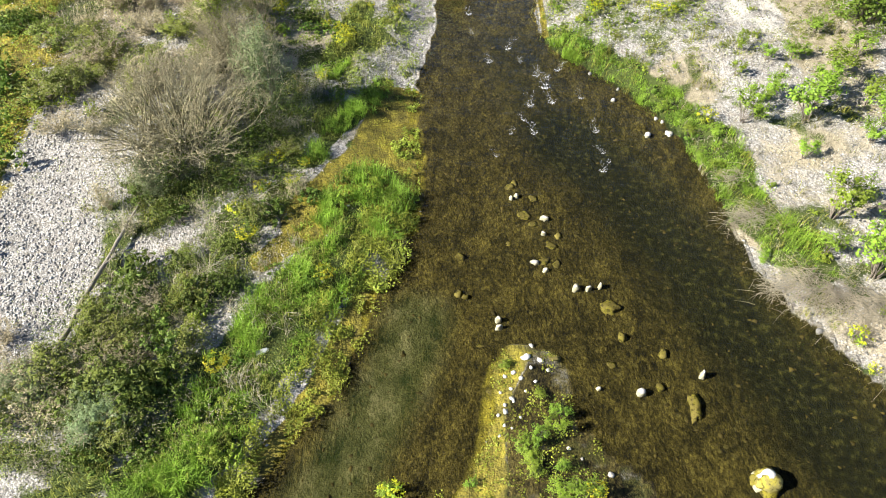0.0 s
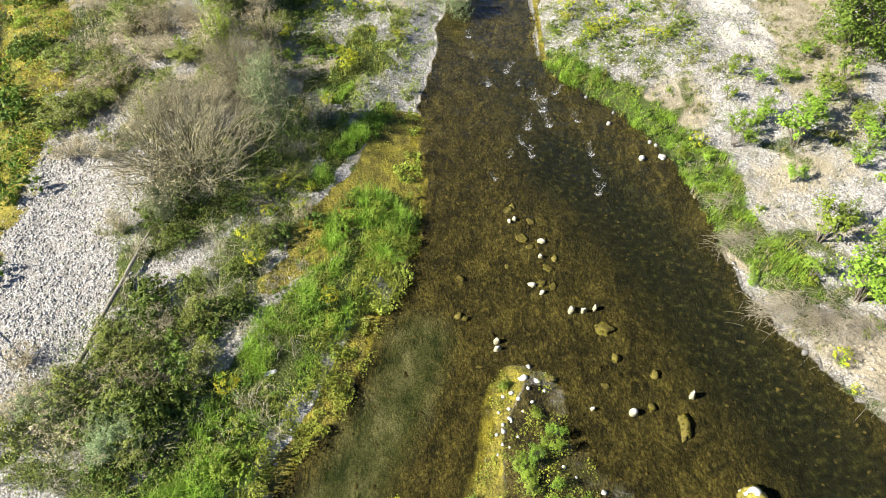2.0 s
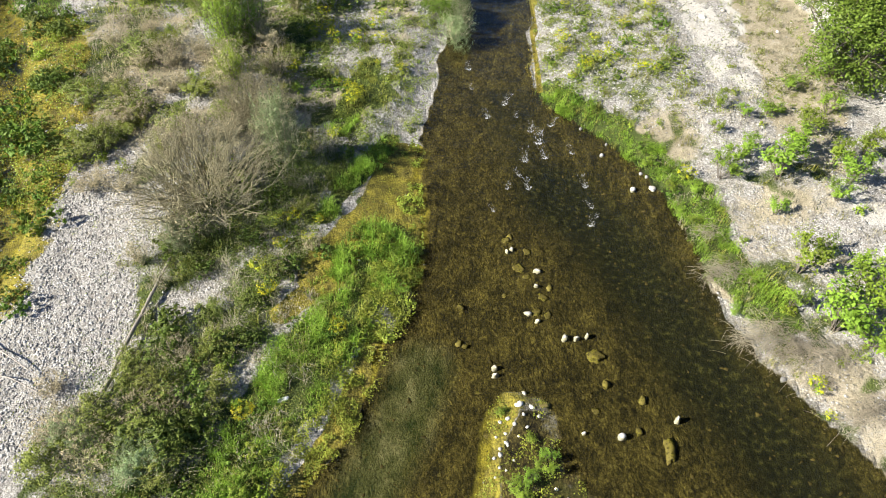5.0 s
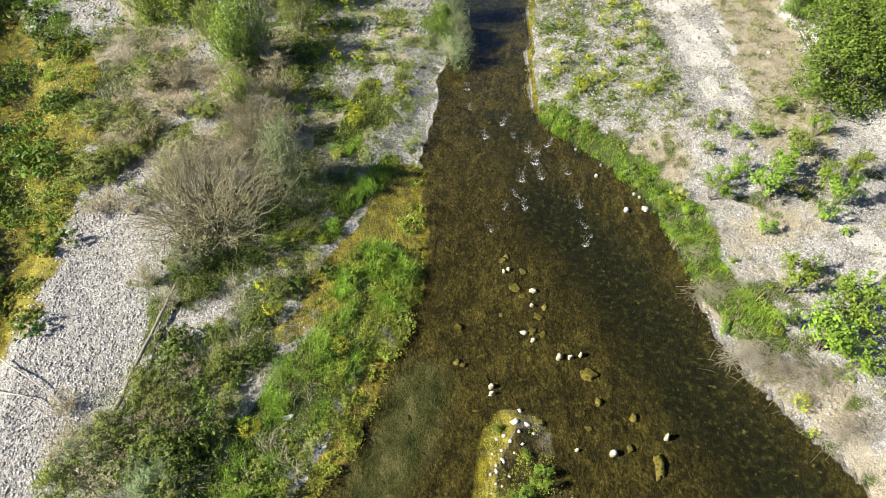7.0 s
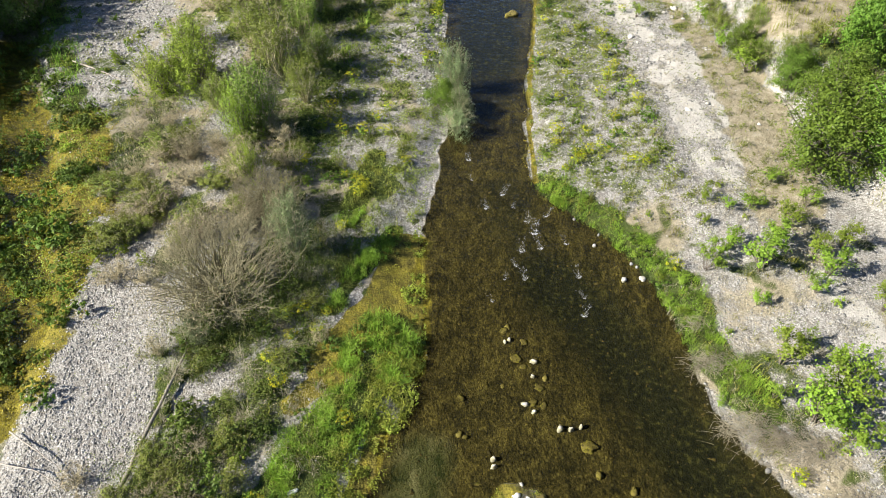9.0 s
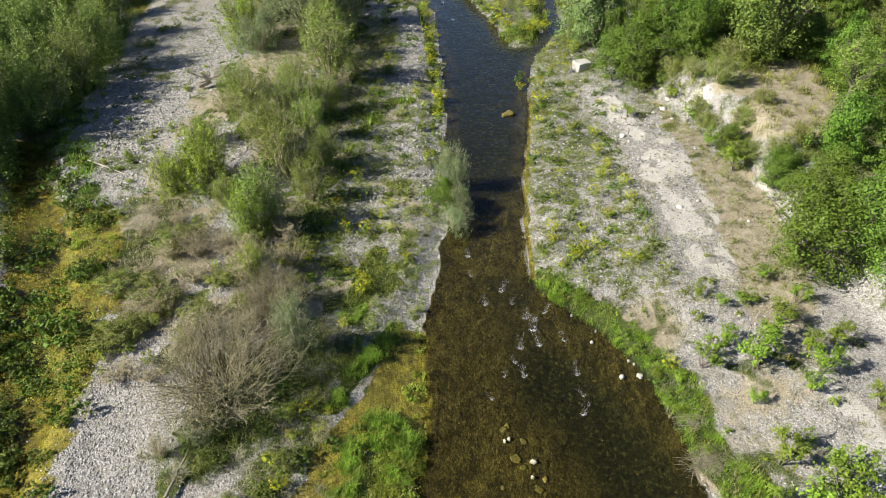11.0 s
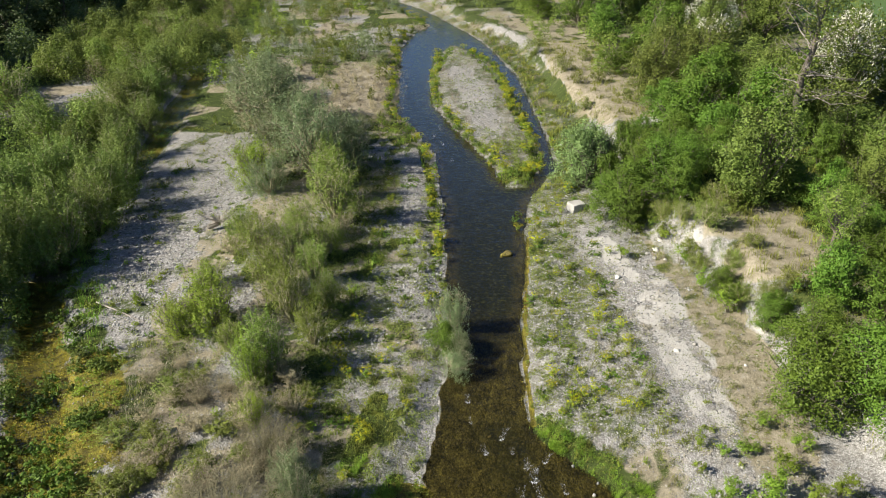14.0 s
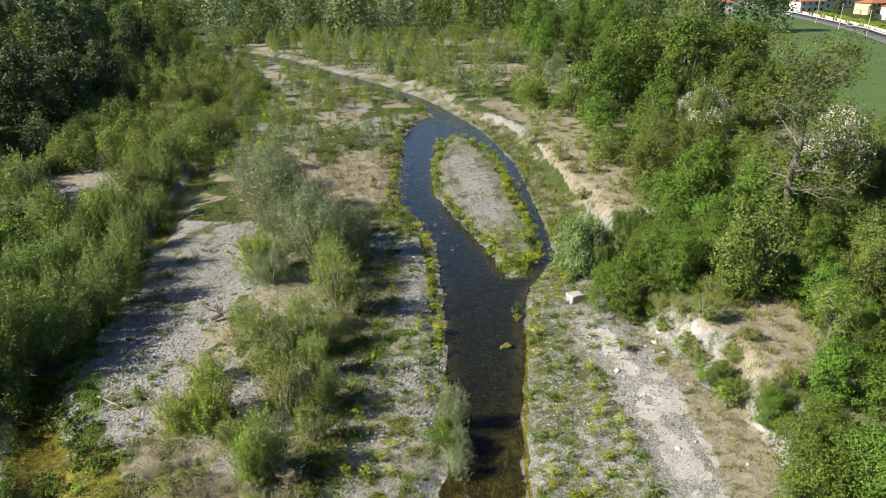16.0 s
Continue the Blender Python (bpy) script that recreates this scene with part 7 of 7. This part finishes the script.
tops = [pole(x, y) for x, y in ((139.7, 240), (149.5, 276), (155.6, 306), (163.5, 345))]
for a, b in zip(tops, tops[1:]):
    t = np.linspace(0, 1, 9)[:, None]
    p = np.array(a)[None] + (np.array(b) - np.array(a))[None] * t - np.array([0, 0, 1.0]) * (4 * t * (1 - t)) * 0.7
    v, f = tubes(p[None], np.full((1, 9), 0.03), 4)
    tagged(new("overhead_wire", raw_mesh("overhead_wire", v, [f], M["rubber"])), "dark overhead wire between the poles", "wire")


def car(x, y, turn, paint, label):
    """A saloon car: body with wheel arches' line, cabin with glass, lamps and four wheels."""
    ob = new("car")
    ob.matrix_world = pose(x, y, ground_z(x, y) + 0.16, 0, 0, turn)
    bm = bmesh.new()
    prof = ((-2.1, 0.35), (-2.1, 0.8), (-1.0, 0.95), (1.6, 0.98), (2.1, 0.85), (2.1, 0.35))
    for side in (-0.86, 0.86):
        bm.faces.new([bm.verts.new((px, side, pz)) for px, pz in prof])
    bm.verts.ensure_lookup_table()
    n = len(prof)
    for i in range(n):
        bm.faces.new([bm.verts[i], bm.verts[(i + 1) % n], bm.verts[n + (i + 1) % n], bm.verts[n + i]])
    bmesh.ops.recalc_face_normals(bm, faces=bm.faces)
    bmesh.ops.bevel(bm, geom=list(bm.edges), offset=0.08, segments=2, affect="EDGES")
    part("body", bm, M[paint], ob)
    bm = box_bm(2.5, 1.5, 0.5, (0.25, 0, 1.2))
    for v in bm.verts:
        if v.co.z > 1.2:
            v.co.x = 0.25 + (v.co.x - 0.25) * 0.66
            v.co.y *= 0.84
    part("windows", bm, M["glass"], ob, "dark windows")
    part("roof", box_bm(1.5, 1.2, 0.06, (0.25, 0, 1.47), 0.02), M[paint], ob)
    for wx in (-1.3, 1.3):
        for wy in (-0.8, 0.8):
            bm = bmesh.new()
            bmesh.ops.create_cone(bm, cap_ends=True, segments=16, radius1=0.32, radius2=0.32, depth=0.2, matrix=Matrix.Translation((wx, wy, 0.32)) @ Matrix.Rotation(radians(90), 4, "X"))
            part("wheel", bm, M["rubber"], ob)
    for wy in (-0.6, 0.6):
        part("headlight", box_bm(0.08, 0.3, 0.14, (-2.1, wy, 0.7)), M["litter"], ob)
    tagged(ob, label, "car", "cars on the road")


car(158.6, 285, 75, "car_paint", "silver car on the road")
car(164.5, 352, 80, "car_white", "white car on the road")
car(170.0, 366, 80, "car_paint", "grey car on the road")


def house(x, y, sx, sy, h, turn, wall, label, rows=2):
    """A two-storey house: walls, hipped tiled roof with eaves, framed windows, a door and a chimney."""
    ob = new("house")
    ob.matrix_world = pose(x, y, ground_z(x, y) - 0.1, 0, 0, turn)
    part("wall", box_bm(sx, sy, h, (0, 0, h / 2)), M[wall], ob)
    bm = bmesh.new()
    e, r = 0.6, 1.9
    low = [bm.verts.new(p) for p in ((-sx / 2 - e, -sy / 2 - e, h), (sx / 2 + e, -sy / 2 - e, h), (sx / 2 + e, sy / 2 + e, h), (-sx / 2 - e, sy / 2 + e, h))]
    k = max(sx - sy, 2.0) / 2
    top = [bm.verts.new((-k, 0, h + r)), bm.verts.new((k, 0, h + r))]
    for f in ((low[0], low[1], top[1], top[0]), (low[1], low[2], top[1]), (low[2], low[3], top[0], top[1]), (low[3], low[0], top[0]), tuple(low[::-1])):
        bm.faces.new(f)
    roof = part("roof", bm, M["roof"], ob, "terracotta tiled roof")
    part("chimney", box_bm(0.7, 0.7, 1.6, (k * 0.6, 0.8, h + r)), M[wall], roof)
    n = max(2, int(sx // 3))
    for lv in range(rows):
        for i in range(n):
            for side in (-1, 1):
                px = -sx / 2 + (i + 0.5) * sx / n
                win = part("window", box_bm(1.2, 0.1, 1.4, (px, side * (sy / 2 + 0.02), 1.7 + lv * 2.9)), M["glass"], ob, "dark window")
                part("sill", box_bm(1.4, 0.25, 0.1, (px, side * (sy / 2 + 0.1), 0.95 + lv * 2.9)), M["concrete"], win)
    part("door", box_bm(0.1, 1.1, 2.1, (-sx / 2 - 0.02, 0.5, 1.05)), M["darkwood"], ob)
    tagged(ob, label, "house", "houses beyond the road")


house(183, 372, 14, 9, 5.6, 12, "plaster", "white two-storey house with a terracotta roof")
house(203, 398, 12, 9, 5.6, 10, "plaster", "white house with a red tiled roof")
house(205, 352, 12, 10, 5.4, 14, "plaster_pink", "ochre house with an orange tiled roof beside the road")
house(198, 318, 13, 9, 5.6, 12, "plaster", "pale house behind a hedge")
house(150, 405, 13, 9, 5.6, 5, "plaster_pink", "house with a red roof among the trees")
house(138, 372, 12, 9, 5.6, 0, "plaster", "house with a terracotta roof behind the wood")
house(228, 430, 14, 10, 6, 12, "plaster", "white house with a red tiled roof")


def build_field():
    """The mown field between the wood and the road."""
    us, ys = np.linspace(0, 1, 30), np.arange(64, 420, 4.0)
    gy, gu = np.meshgrid(ys, us, indexing="ij")
    x0, x1 = 58 + 0.1 * (gy - 100) + 3 * (vn(gy, gy * 0, 9, 3) - 0.5), np.maximum(ROAD(gy), 110 + 0.05 * gy) - 1.2
    gx = x0 + (x1 - x0) * gu
    i = (np.arange(len(ys) - 1)[:, None] * 30 + np.arange(29)[None]).ravel()
    v = np.stack([gx.ravel(), gy.ravel(), height(gx.ravel(), gy.ravel()) + 0.12], 1)
    tagged(new("field", raw_mesh("field", v, [np.stack([i, i + 1, i + 31, i + 30], 1)], M["lawn"], True)), "mown green field between the wood and the road", "field", kind="structure")


build_field()


def garden_wall():
    """A low wall with piers between the pavement and the gardens."""
    ob = new("garden_wall")
    for y0 in range(215, 380, 15):
        x = float(ROAD(y0 + 7.5)) + 11
        bm = box_bm(0.25, 14.0, 1.0, (x, y0 + 7.5, ground_z(x, y0 + 7.5) + 0.5))
        bmesh.ops.rotate(bm, cent=(x, y0 + 7.5, 0), matrix=Matrix.Rotation(-0.26, 3, "Z"), verts=bm.verts)
        part("panel", bm, M["plaster"], ob)
        part("pier", box_bm(0.5, 0.5, 1.5, (float(ROAD(y0)) + 11, y0, ground_z(x, y0) + 0.7)), M["concrete"], ob)
    tagged(ob, "pale garden wall with piers along the pavement", "wall")


garden_wall()


def hedge_row():
    rng = np.random.default_rng(9)
    n = 9000
    y = rng.uniform(220, 350, n)
    x = ROAD(y) + 13 + rng.uniform(-0.9, 0.9, n)
    z = height(x, y) + rng.uniform(0.2, 2.2, n)
    v, f = leaves(rng, np.stack([x, y, z], 1), 0.5, 0.7)
    tagged(new("garden_hedge", raw_mesh("garden_hedge", v, [f], M["lime"])), "clipped yellow-green garden hedge", "hedge", kind="stuff")


hedge_row()
wood("dark_tree", "tree", "garden tree between the houses", "garden trees", 12, 172, 250, 300, 440, 5, 9, 8, 12)
